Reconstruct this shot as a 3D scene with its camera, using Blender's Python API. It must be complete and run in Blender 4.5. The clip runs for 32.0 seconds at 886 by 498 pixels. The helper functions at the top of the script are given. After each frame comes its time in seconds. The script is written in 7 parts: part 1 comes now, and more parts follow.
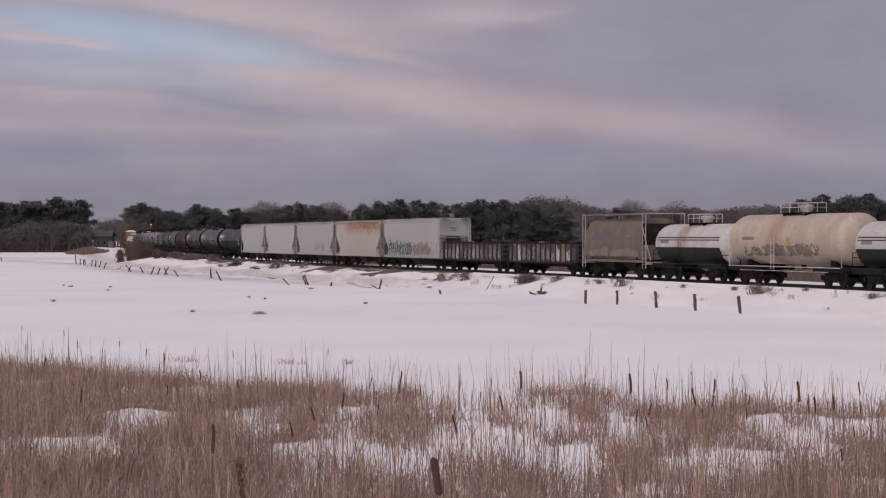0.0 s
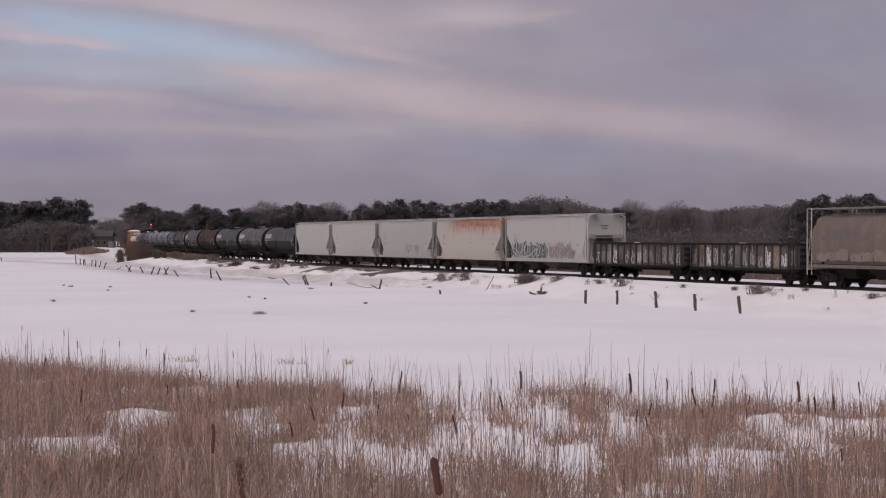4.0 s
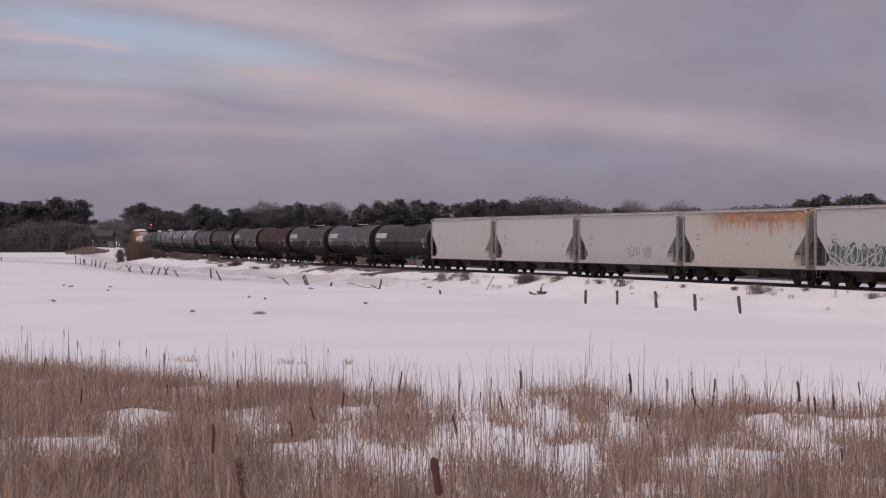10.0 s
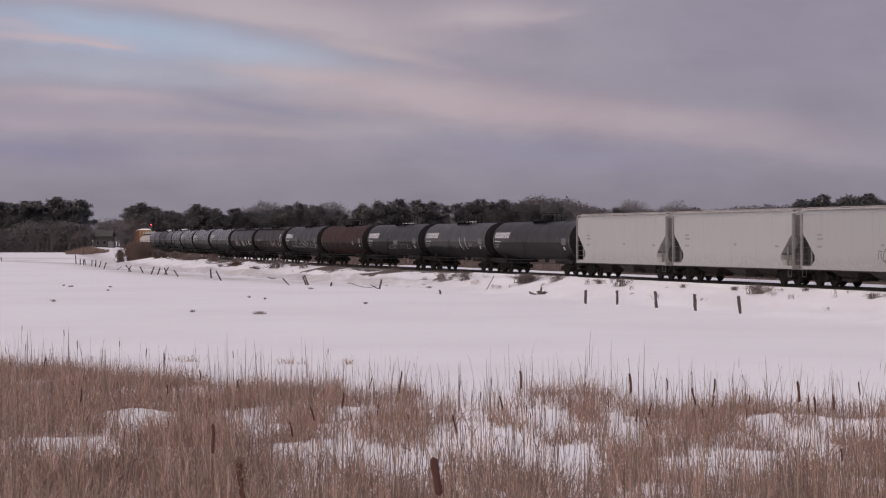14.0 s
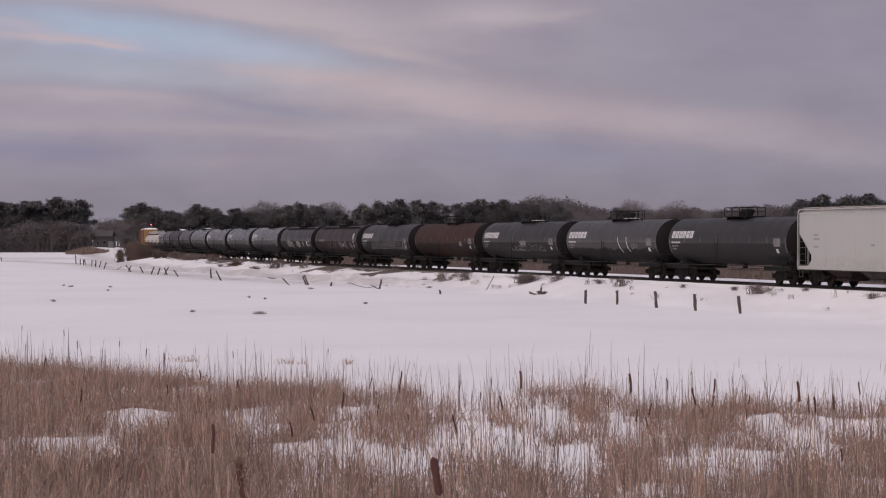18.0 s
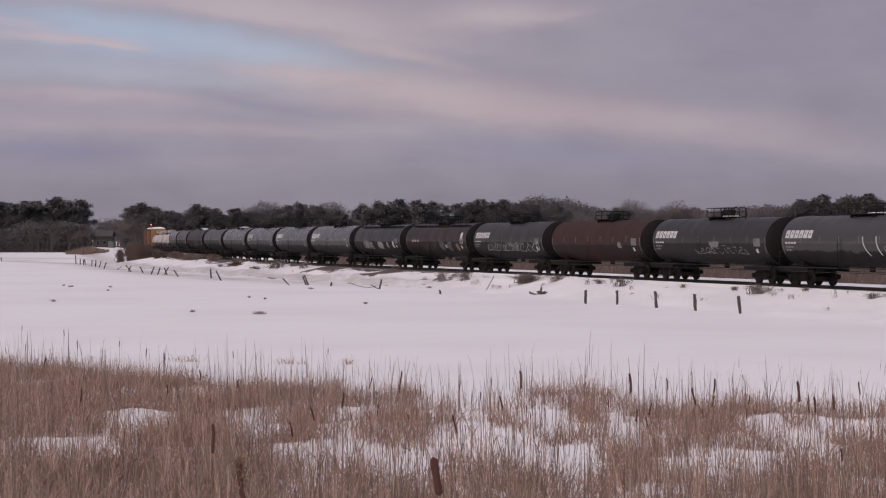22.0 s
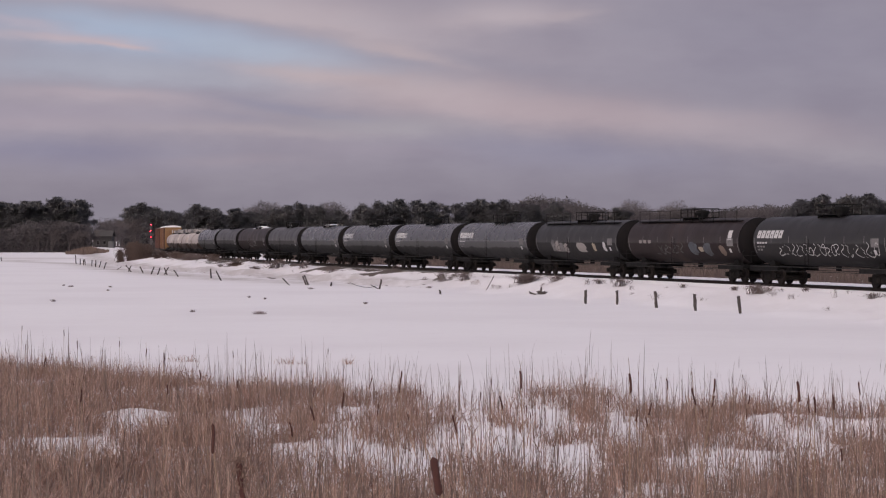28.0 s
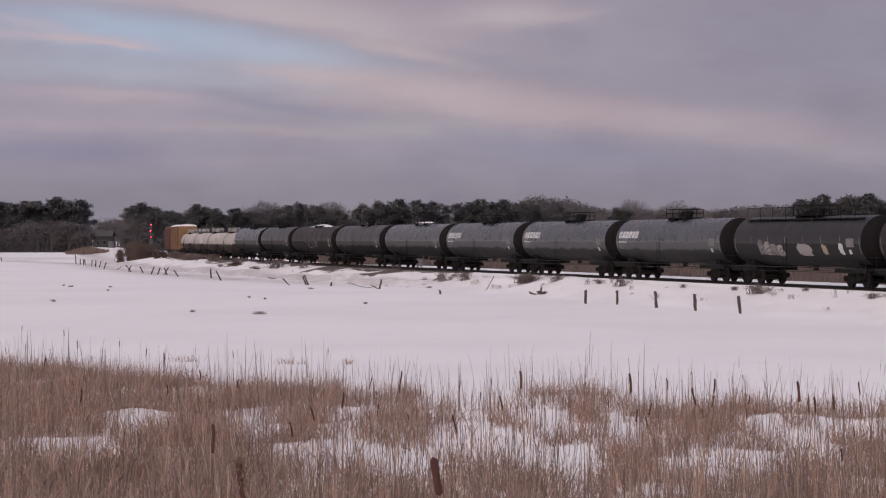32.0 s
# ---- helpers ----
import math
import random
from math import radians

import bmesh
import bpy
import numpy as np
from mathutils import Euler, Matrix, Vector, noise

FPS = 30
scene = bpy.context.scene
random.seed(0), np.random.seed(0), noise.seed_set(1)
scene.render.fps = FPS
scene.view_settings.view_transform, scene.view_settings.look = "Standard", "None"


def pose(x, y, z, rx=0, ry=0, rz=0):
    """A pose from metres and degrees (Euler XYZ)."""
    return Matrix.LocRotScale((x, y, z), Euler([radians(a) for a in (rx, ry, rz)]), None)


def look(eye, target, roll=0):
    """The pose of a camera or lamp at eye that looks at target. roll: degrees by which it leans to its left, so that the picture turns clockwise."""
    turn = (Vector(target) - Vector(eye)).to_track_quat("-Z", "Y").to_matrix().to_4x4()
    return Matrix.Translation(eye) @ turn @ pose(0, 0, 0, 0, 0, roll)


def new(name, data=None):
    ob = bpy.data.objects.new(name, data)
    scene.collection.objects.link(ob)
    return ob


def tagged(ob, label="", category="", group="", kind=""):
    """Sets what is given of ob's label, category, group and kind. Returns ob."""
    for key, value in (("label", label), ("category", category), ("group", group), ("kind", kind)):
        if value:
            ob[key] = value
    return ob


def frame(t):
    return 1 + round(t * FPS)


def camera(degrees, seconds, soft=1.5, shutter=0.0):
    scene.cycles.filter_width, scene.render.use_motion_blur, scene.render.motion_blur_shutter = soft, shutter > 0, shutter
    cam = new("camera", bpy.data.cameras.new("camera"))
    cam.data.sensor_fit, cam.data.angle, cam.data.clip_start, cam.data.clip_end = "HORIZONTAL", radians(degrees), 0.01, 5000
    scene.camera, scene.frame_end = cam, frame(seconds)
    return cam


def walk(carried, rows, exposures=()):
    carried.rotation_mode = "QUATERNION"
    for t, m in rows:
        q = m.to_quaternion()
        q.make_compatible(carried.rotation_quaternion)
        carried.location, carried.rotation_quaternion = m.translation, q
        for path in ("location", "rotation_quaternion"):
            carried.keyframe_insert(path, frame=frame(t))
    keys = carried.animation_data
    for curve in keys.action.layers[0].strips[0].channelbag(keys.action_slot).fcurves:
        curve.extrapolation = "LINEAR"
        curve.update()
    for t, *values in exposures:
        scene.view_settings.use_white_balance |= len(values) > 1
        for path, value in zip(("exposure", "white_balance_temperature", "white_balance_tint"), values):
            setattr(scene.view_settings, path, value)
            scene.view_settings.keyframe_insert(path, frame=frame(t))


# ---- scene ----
# One still camera on a road bank looks over a snowed-in marsh at a freight train that rolls in from the far left.
cam = camera(24.41, 32.0, soft=1.15)
EYE_Z = 4.107
HOLD = pose(0, 0, EYE_Z, 89.698, 0, 0)
walk(cam, [(0, HOLD), (32, HOLD)], [(0, 0.0), (32, 0.0)])

# ---- light: dusk under thin cloud, the brighter sky to the left ----
world = bpy.data.worlds.new("dusk")
scene.world = world
world.use_nodes = True
wn = world.node_tree.nodes
sky = wn.new("ShaderNodeTexSky")
sky.sky_type = "NISHITA"
sky.sun_disc = False
sky.sun_elevation, sky.sun_rotation = radians(44.7), radians(-151.7)
sky.air_density, sky.dust_density, sky.ozone_density = 1.0, 5.0, 1.0
wn["Background"].inputs["Strength"].default_value = 0.108
world.node_tree.links.new(sky.outputs["Color"], wn["Background"].inputs["Color"])

sun_data = bpy.data.lights.new("sun", "SUN")
sun_data.energy, sun_data.angle, sun_data.color = 0.94, radians(90), (1.0, 0.81, 0.88)
sun = new("sun", sun_data)
sun.matrix_world = look((-430, -800, 900), (0, 0, 0))


# ---- materials ----
def lin(r, g, b):
    return tuple(((c / 255 + 0.055) / 1.055) ** 2.4 if c > 10 else c / 255 / 12.92 for c in (r, g, b)) + (1.0,)


class Nodes:
    """A node material with a few short calls to build it."""

    def __init__(self, name, rough=0.7, metal=0.0, spec=0.4):
        self.m = bpy.data.materials.new(name)
        self.m.use_nodes = True
        self.t = self.m.node_tree
        self.b = self.t.nodes["Principled BSDF"]
        self.b.inputs["Roughness"].default_value = rough
        self.b.inputs["Metallic"].default_value = metal
        self.b.inputs["Specular IOR Level"].default_value = spec

    def put(self, socket, value):
        if hasattr(value, "is_output"):
            self.t.links.new(value, socket)
        else:
            socket.default_value = value

    def node(self, kind, **inputs):
        n = self.t.nodes.new(kind)
        for k, v in inputs.items():
            self.put(n.inputs[k.replace("_", " ")], v)
        return n

    def math(self, op, a, b=0.0, c=0.0):
        n = self.t.nodes.new("ShaderNodeMath")
        n.operation = op
        for s, v in zip(n.inputs, (a, b, c)):
            self.put(s, v)
        return n.outputs[0]

    def coords(self, scale=(1, 1, 1), loose=True):
        """Object space, moved on by chance from object to object."""
        tc = self.t.nodes.new("ShaderNodeTexCoord")
        v = tc.outputs["Object"]
        if loose:
            info = self.t.nodes.new("ShaderNodeObjectInfo")
            add = self.t.nodes.new("ShaderNodeVectorMath")
            add.operation = "MULTIPLY_ADD"
            self.put(add.inputs[0], (37.0, 0.0, 0.0))
            self.put(add.inputs[1], info.outputs["Random"])
            self.put(add.inputs[2], v)
            v = add.outputs[0]
        mp = self.t.nodes.new("ShaderNodeMapping")
        mp.inputs["Scale"].default_value = scale
        self.put(mp.inputs["Vector"], v)
        return mp.outputs[0]

    def noise(self, vec, scale, detail=3.0, rough=0.55):
        n = self.node("ShaderNodeTexNoise", Vector=vec, Scale=scale, Detail=detail, Roughness=rough)
        return n.outputs["Fac"]

    def ramp(self, fac, a, b, lo=0.0, hi=1.0):
        n = self.t.nodes.new("ShaderNodeMapRange")
        n.interpolation_type = "SMOOTHSTEP"
        for k, v in (("Value", fac), ("From Min", a), ("From Max", b), ("To Min", lo), ("To Max", hi)):
            self.put(n.inputs[k], v)
        return n.outputs[0]

    def mix(self, fac, a, b, mode="MIX"):
        n = self.t.nodes.new("ShaderNodeMix")
        n.data_type, n.blend_type = "RGBA", mode
        self.put(n.inputs[0], fac)
        self.put(n.inputs[6], a)
        self.put(n.inputs[7], b)
        return n.outputs[2]

    def xyz(self, vec):
        return self.node("ShaderNodeSeparateXYZ", Vector=vec).outputs

    def bump(self, height, strength=0.3, distance=0.02):
        n = self.node("ShaderNodeBump", Height=height, Strength=strength, Distance=distance)
        self.put(self.b.inputs["Normal"], n.outputs[0])

    def done(self, color, rough=None):
        self.put(self.b.inputs["Base Color"], color)
        if rough is not None:
            self.put(self.b.inputs["Roughness"], rough)
        return self.m


def worn(name, base, dirt, rough=0.6, metal=0.0, amount=0.5, grain=6.0, streak=True, spec=0.4):
    """Paint or steel with vertical grime streaks and finer mottling."""
    n = Nodes(name, rough, metal, spec)
    v = n.coords()
    s = n.noise(n.coords((1.6, 1.6, 0.22) if streak else (1, 1, 1)), 1.4, 4.0, 0.6)
    f = n.noise(v, grain, 4.0, 0.65)
    c = n.mix(n.ramp(s, 0.42, 0.75, 0.0, amount), base, dirt)
    c = n.mix(n.ramp(f, 0.35, 0.8, 0.0, 0.35 * amount + 0.08), c, dirt)
    n.bump(f, 0.15, 0.01)
    return n.done(c, n.ramp(f, 0.2, 0.8, max(rough - 0.12, 0.05), min(rough + 0.15, 1.0)))


def plain(name, color, rough=0.6, metal=0.0, emit=0.0):
    n = Nodes(name, rough, metal)
    f = n.noise(n.coords(), 9.0, 3.0)
    c = n.mix(n.ramp(f, 0.3, 0.8, 0.0, 0.25), color, tuple(0.6 * x for x in color[:3]) + (1,))
    if emit:
        n.b.inputs["Emission Color"].default_value = color
        n.b.inputs["Emission Strength"].default_value = emit
    return n.done(c)


def hopper_paint(name, base, rust=0.0, grime=0.35):
    """Pale hopper paint: faint panel shade, vertical grime, and a band of rust that runs down from the roof."""
    n = Nodes(name, 0.6, 0.0, 0.35)
    v = n.coords()
    tc = n.t.nodes.new("ShaderNodeTexCoord")
    x, y, z = n.xyz(tc.outputs["Object"])
    fine = n.noise(v, 5.0, 4.0, 0.65)
    big = n.noise(n.coords((0.35, 0.35, 0.6)), 1.0, 3.0)
    run = n.noise(n.coords((2.3, 2.3, 0.12)), 1.6, 4.0, 0.6)
    c = n.mix(n.ramp(big, 0.35, 0.7, 0.0, 0.4 * grime), base, (0.36, 0.33, 0.31, 1))
    c = n.mix(n.ramp(run, 0.5, 0.8, 0.0, 0.55 * grime), c, (0.25, 0.22, 0.2, 1))
    low = n.math("MULTIPLY", n.ramp(z, 2.1, 1.25), n.ramp(fine, 0.3, 0.7))
    c = n.mix(n.math("MULTIPLY", low, 0.45 * grime + 0.1), c, (0.2, 0.17, 0.15, 1))
    if rust:
        edge = n.math("MULTIPLY_ADD", n.math("SUBTRACT", run, 0.5), 3.0, 3.62)
        band = n.ramp(z, n.math("SUBTRACT", edge, 0.5), n.math("ADD", edge, 0.45))
        blotch = n.noise(n.coords((0.7, 0.7, 0.9)), 1.5, 4.0, 0.65)
        band = n.math("MULTIPLY", band, n.ramp(blotch, 0.3, 0.58, 0.25, 1.0))
        crust = n.math("MULTIPLY", n.ramp(z, n.math("MULTIPLY_ADD", run, 0.8, 3.15), n.math("MULTIPLY_ADD", run, 0.8, 3.6)), n.ramp(x, -4.8, -2.4, 0.0, 0.9))
        band = n.math("MAXIMUM", band, crust)
        inside = n.math("MULTIPLY", n.ramp(x, -6.5, -2.6), n.ramp(x, 9.3, 8.6))
        tone = n.mix(n.ramp(blotch, 0.35, 0.65), (0.17, 0.055, 0.022, 1), (0.36, 0.16, 0.065, 1))
        c = n.mix(n.math("MULTIPLY", n.math("MULTIPLY", band, inside), n.ramp(fine, 0.25, 0.6, 0.7, rust)), c, tone)
        sides = n.math("MULTIPLY", n.ramp(n.math("ABSOLUTE", x), 6.4, 7.6), n.ramp(z, 1.9, 1.2))
        c = n.mix(n.math("MULTIPLY", sides, n.ramp(run, 0.35, 0.65, 0.1, 0.6)), c, (0.25, 0.15, 0.08, 1))
    n.bump(fine, 0.12, 0.01)
    return n.done(c)


def tank_paint(name, base, pale=None, spill=None, rough=0.4, line=2.62, belly=None, edge=2.0, spec=0.28, amount=0.85):
    """Tank paint: a paler road-salt film under a sharp line, a darker belly with a ragged edge, and a spill stain down
    from the dome.
    """
    n = Nodes(name, rough, 0.0, spec)
    tc = n.t.nodes.new("ShaderNodeTexCoord")
    x, y, z = n.xyz(tc.outputs["Object"])
    fine = n.noise(n.coords(), 4.0, 5.0, 0.65)
    run = n.noise(n.coords((0.55, 0.55, 0.13)), 1.5, 5.0, 0.62)
    c = n.mix(n.ramp(run, 0.4, 0.75, 0.0, 0.5), base, tuple(min(1, 1.6 * k + 0.006) for k in base[:3]) + (1,))
    c = n.mix(n.ramp(fine, 0.45, 0.75, 0.0, 0.4), c, tuple(0.55 * k for k in base[:3]) + (1,))
    if pale:
        wob = n.math("MULTIPLY_ADD", run, 0.1, line - 0.05)
        under = n.math("MULTIPLY", n.ramp(z, n.math("ADD", wob, 0.03), n.math("SUBTRACT", wob, 0.03)), n.ramp(z, 1.35, 1.9))
        c = n.mix(n.math("MULTIPLY", under, n.ramp(fine, 0.2, 0.6, 0.5, 0.95)), c, pale)
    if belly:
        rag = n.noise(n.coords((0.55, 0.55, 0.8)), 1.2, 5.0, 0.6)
        lower_edge = n.math("MULTIPLY_ADD", n.math("SUBTRACT", rag, 0.5), 0.8, edge)
        c = n.mix(n.ramp(z, n.math("ADD", lower_edge, 0.06), n.math("SUBTRACT", lower_edge, 0.06)), c, belly)
    if spill:
        s = n.math("MULTIPLY", n.ramp(n.math("ABSOLUTE", n.math("SUBTRACT", x, -0.9)), 1.5, 0.3), n.ramp(run, 0.38, 0.56))
        c = n.mix(n.math("MULTIPLY", s, amount), c, spill)
        s2 = n.math("MULTIPLY", n.ramp(n.noise(n.coords((0.8, 0.8, 0.25)), 1.1, 4.0), 0.52, 0.72), 0.3)
        c = n.mix(s2, c, spill)
    n.bump(n.noise(n.coords((1.0, 0.4, 0.4)), 0.7, 2.0), 0.04, 0.03)
    film = n.math("MULTIPLY_ADD", fine, 0.24, line - 0.22)
    matt = n.ramp(z, n.math("ADD", film, 0.08), n.math("SUBTRACT", film, 0.08), 0.0, 0.85 - rough)
    return n.done(c, n.math("ADD", n.ramp(run, 0.3, 0.7, rough - 0.06, rough + 0.08), matt))


def snow_material(name, bare=False):
    n = Nodes(name, 0.75, 0.0, 0.25)
    tc = n.t.nodes.new("ShaderNodeTexCoord")
    v = tc.outputs["Object"]
    a = n.noise(v, 0.06, 4.0)
    b = n.noise(v, 0.9, 5.0, 0.6)
    d = n.noise(v, 7.0, 4.0, 0.6)
    c = n.mix(n.ramp(a, 0.35, 0.7), (0.765, 0.741, 0.768, 1), (0.72, 0.693, 0.72, 1))
    c = n.mix(n.ramp(b, 0.5, 0.75, 0.0, 0.22), c, (0.66, 0.625, 0.65, 1))
    if bare:
        at = n.t.nodes.new("ShaderNodeAttribute")
        at.attribute_name = "bare"
        streak = n.noise(n.node("ShaderNodeMapping", Vector=v, Rotation=(0, 0, radians(-38)), Scale=(0.9, 0.28, 1)).outputs[0], 1.0, 4.0, 0.6)
        k = n.math("ADD", at.outputs["Fac"], n.math("MULTIPLY", n.math("SUBTRACT", streak, 0.5), 1.0))
        k = n.math("ADD", k, n.math("MULTIPLY", n.math("SUBTRACT", d, 0.5), 0.35))
        earth = n.mix(d, (0.05, 0.038, 0.033, 1), (0.12, 0.092, 0.078, 1))
        grime = n.t.nodes.new("ShaderNodeAttribute")
        grime.attribute_name = "grime"
        c = n.mix(n.math("MULTIPLY", grime.outputs["Fac"], n.ramp(streak, 0.25, 0.6, 0.35, 1.0)), c, (0.36, 0.315, 0.30, 1))
        c = n.mix(n.ramp(k, 0.5, 0.62), c, earth)
    h = n.math("ADD", n.math("MULTIPLY", b, 0.8), n.math("MULTIPLY", d, 0.12))
    n.bump(h, 0.22, 0.10)
    return n.done(c)


SNOW = snow_material("snow", True)
SNOW_BED = snow_material("bed_snow")
PLAIN_SNOW = plain("fresh_snow", (0.78, 0.76, 0.79, 1), 0.75)
BALLAST = worn("ballast", (0.11, 0.1, 0.095, 1), (0.3, 0.28, 0.29, 1), 0.9, grain=14.0, streak=False, amount=0.6)
RAIL = worn("rail_steel", (0.022, 0.018, 0.017, 1), (0.045, 0.03, 0.024, 1), 0.75, 0.0, spec=0.15)
TIE = worn("tie_wood", (0.045, 0.036, 0.03, 1), (0.1, 0.085, 0.075, 1), 0.9, grain=20.0, streak=False)
IRON = worn("bogie_iron", (0.013, 0.0115, 0.011, 1), (0.03, 0.023, 0.02, 1), 0.85, 0.0, spec=0.12)
TREAD = worn("wheel_iron", (0.017, 0.014, 0.0135, 1), (0.034, 0.025, 0.021, 1), 0.75, 0.0, spec=0.15)
DARK = worn("dark_frame", (0.012, 0.0115, 0.012, 1), (0.028, 0.025, 0.024, 1), 0.8, spec=0.12)
GREY = worn("grey_end", (0.19, 0.18, 0.18, 1), (0.09, 0.08, 0.078, 1), 0.7, amount=0.7)
PALE_STEEL = worn("pale_rail_paint", (0.4, 0.375, 0.37, 1), (0.22, 0.19, 0.18, 1), 0.6, amount=0.5)
LOGO = plain("maker_white", (0.5, 0.49, 0.495, 1), 0.6)
MARK = plain("white_mark", (0.5, 0.485, 0.485, 1), 0.6)
DULL_MARK = worn("dull_mark", (0.17, 0.16, 0.16, 1), (0.07, 0.064, 0.064, 1), 0.7, amount=0.7, grain=5.0, streak=False)
YELLOW_MARK = plain("yellow_mark", (0.33, 0.22, 0.08, 1), 0.7)
FAINT = plain("faint_stencil", (0.25, 0.24, 0.24, 1), 0.7)
RED_MARK = plain("red_mark", (0.22, 0.15, 0.14, 1), 0.7)
GREEN_MARK = worn("green_mark", (0.085, 0.15, 0.135, 1), (0.2, 0.22, 0.21, 1), 0.7, amount=0.7, grain=4.0, streak=False)
BLUE_MARK = worn("blue_mark", (0.075, 0.084, 0.1, 1), (0.03, 0.024, 0.024, 1), 0.7, amount=0.8, grain=3.0)
VIOLET_HAZE = worn("violet_haze", (0.112, 0.094, 0.1, 1), (0.115, 0.09, 0.08, 1), 0.8, amount=0.9, grain=2.0)
PALE_HAZE = worn("pale_haze", (0.17, 0.14, 0.125, 1), (0.115, 0.09, 0.08, 1), 0.8, amount=0.9, grain=2.0)
TAN = plain("tan_mark", (0.3, 0.25, 0.19, 1), 0.8)
PALE_GRIME = plain("pale_grime", (0.26, 0.235, 0.225, 1), 0.8)
RUST_GRIME = plain("rust_grime", (0.16, 0.115, 0.09, 1), 0.8)
INK = plain("faded_ink", (0.2, 0.155, 0.125, 1), 0.8)
STRIPE = plain("black_stripe", (0.03, 0.03, 0.032, 1), 0.6)
BARK = worn("pine_bark", (0.06, 0.05, 0.045, 1), (0.12, 0.1, 0.09, 1), 0.95)
TWIG = worn("grey_twig", (0.08, 0.065, 0.064, 1), (0.12, 0.1, 0.098, 1), 0.95)
END_GREY = worn("end_grey", (0.2, 0.19, 0.188, 1), (0.09, 0.088, 0.085, 1), 0.7, amount=0.6)
WEB = worn("end_web", (0.055, 0.051, 0.05, 1), (0.1, 0.088, 0.082, 1), 0.8, amount=0.6)
CAGE = worn("cage_grey", (0.3, 0.275, 0.27, 1), (0.14, 0.12, 0.112, 1), 0.7, amount=0.6)
BAY = worn("bay_rust_black", (0.03, 0.022, 0.021, 1), (0.07, 0.05, 0.045, 1), 0.85, spec=0.15)
# paler copy of the bay colour, for slopes that catch the light
BAY_LIT = worn("bay_lit_grey", (0.075, 0.066, 0.064, 1), (0.035, 0.028, 0.026, 1), 0.85, amount=0.8, spec=0.15)
HANDRAIL = worn("handrail_black", (0.02, 0.019, 0.019, 1), (0.045, 0.038, 0.036, 1), 0.7, spec=0.15)
PANEL_A = worn("panel_pale", (0.14, 0.13, 0.127, 1), (0.035, 0.03, 0.029, 1), 0.8, amount=0.95, grain=3.0)
PANEL_B = worn("panel_grey", (0.072, 0.066, 0.065, 1), (0.025, 0.022, 0.021, 1), 0.8, amount=0.9, grain=2.2)
PANEL_C = worn("panel_brown", (0.04, 0.033, 0.031, 1), (0.085, 0.066, 0.058, 1), 0.8, amount=0.7, grain=2.6)
DARK_GREEN = plain("dark_green_mark", (0.045, 0.07, 0.066, 1), 0.7)
FAR_TWIG = worn("far_twig", (0.105, 0.09, 0.094, 1), (0.16, 0.138, 0.142, 1), 0.95)
POST = worn("weathered_post", (0.058, 0.047, 0.044, 1), (0.125, 0.105, 0.098, 1), 0.95)
HEAD = worn("cattail_brown", (0.06, 0.022, 0.018, 1), (0.125, 0.056, 0.042, 1), 0.95, grain=40.0, streak=False)
FLUFF = worn("cattail_fluff", (0.2, 0.13, 0.1, 1), (0.1, 0.06, 0.045, 1), 1.0, grain=60.0, streak=False)
SIGNAL_RED = plain("signal_red", (1.0, 0.04, 0.07, 1), 0.3, emit=14.0)


def leafy(name, dark, light, rough=0.9, thin=0.0):
    """Colour by chance from blade to blade; thin: share of the light that passes through."""
    n = Nodes(name, rough, 0.0, 0.15)
    g = n.t.nodes.new("ShaderNodeNewGeometry")
    info = n.t.nodes.new("ShaderNodeObjectInfo")
    k = n.math("ADD", n.math("MULTIPLY", g.outputs["Random Per Island"], 0.75), n.math("MULTIPLY", info.outputs["Random"], 0.25))
    c = n.mix(k, dark, light)
    if thin:
        out = n.t.nodes["Material Output"]
        both = n.t.nodes.new("ShaderNodeMixShader")
        both.inputs[0].default_value = thin
        n.put(both.inputs[1], n.b.outputs[0])
        n.put(both.inputs[2], n.node("ShaderNodeBsdfTranslucent", Color=c).outputs[0])
        n.put(out.inputs["Surface"], both.outputs[0])
    return n.done(c)


# needle colour is greyed and lifted to carry the haze of distance
HAZED_NEEDLES = leafy("hazed_needles", (0.155, 0.15, 0.152, 1), (0.205, 0.197, 0.2, 1), 0.95, 0.5)
REED = leafy("dry_reed", (0.12, 0.073, 0.06, 1), (0.56, 0.395, 0.33, 1))
RUSH = leafy("rust_grass", (0.125, 0.068, 0.05, 1), (0.35, 0.212, 0.165, 1))
BRUSH = leafy("dead_brush", (0.12, 0.092, 0.088, 1), (0.235, 0.19, 0.18, 1))
DARK_STALK = leafy("dark_stalk", (0.1, 0.072, 0.062, 1), (0.24, 0.178, 0.155, 1))
THICKET = leafy("thicket_brown", (0.08, 0.056, 0.049, 1), (0.165, 0.118, 0.102, 1))
FAR_REED = leafy("far_reed", (0.095, 0.07, 0.062, 1), (0.15, 0.115, 0.102, 1))
HUMMOCK = leafy("tan_reed", (0.15, 0.105, 0.088, 1), (0.25, 0.185, 0.16, 1))
FAR_WOOD = leafy("far_wood", (0.066, 0.058, 0.061, 1), (0.098, 0.086, 0.09, 1))


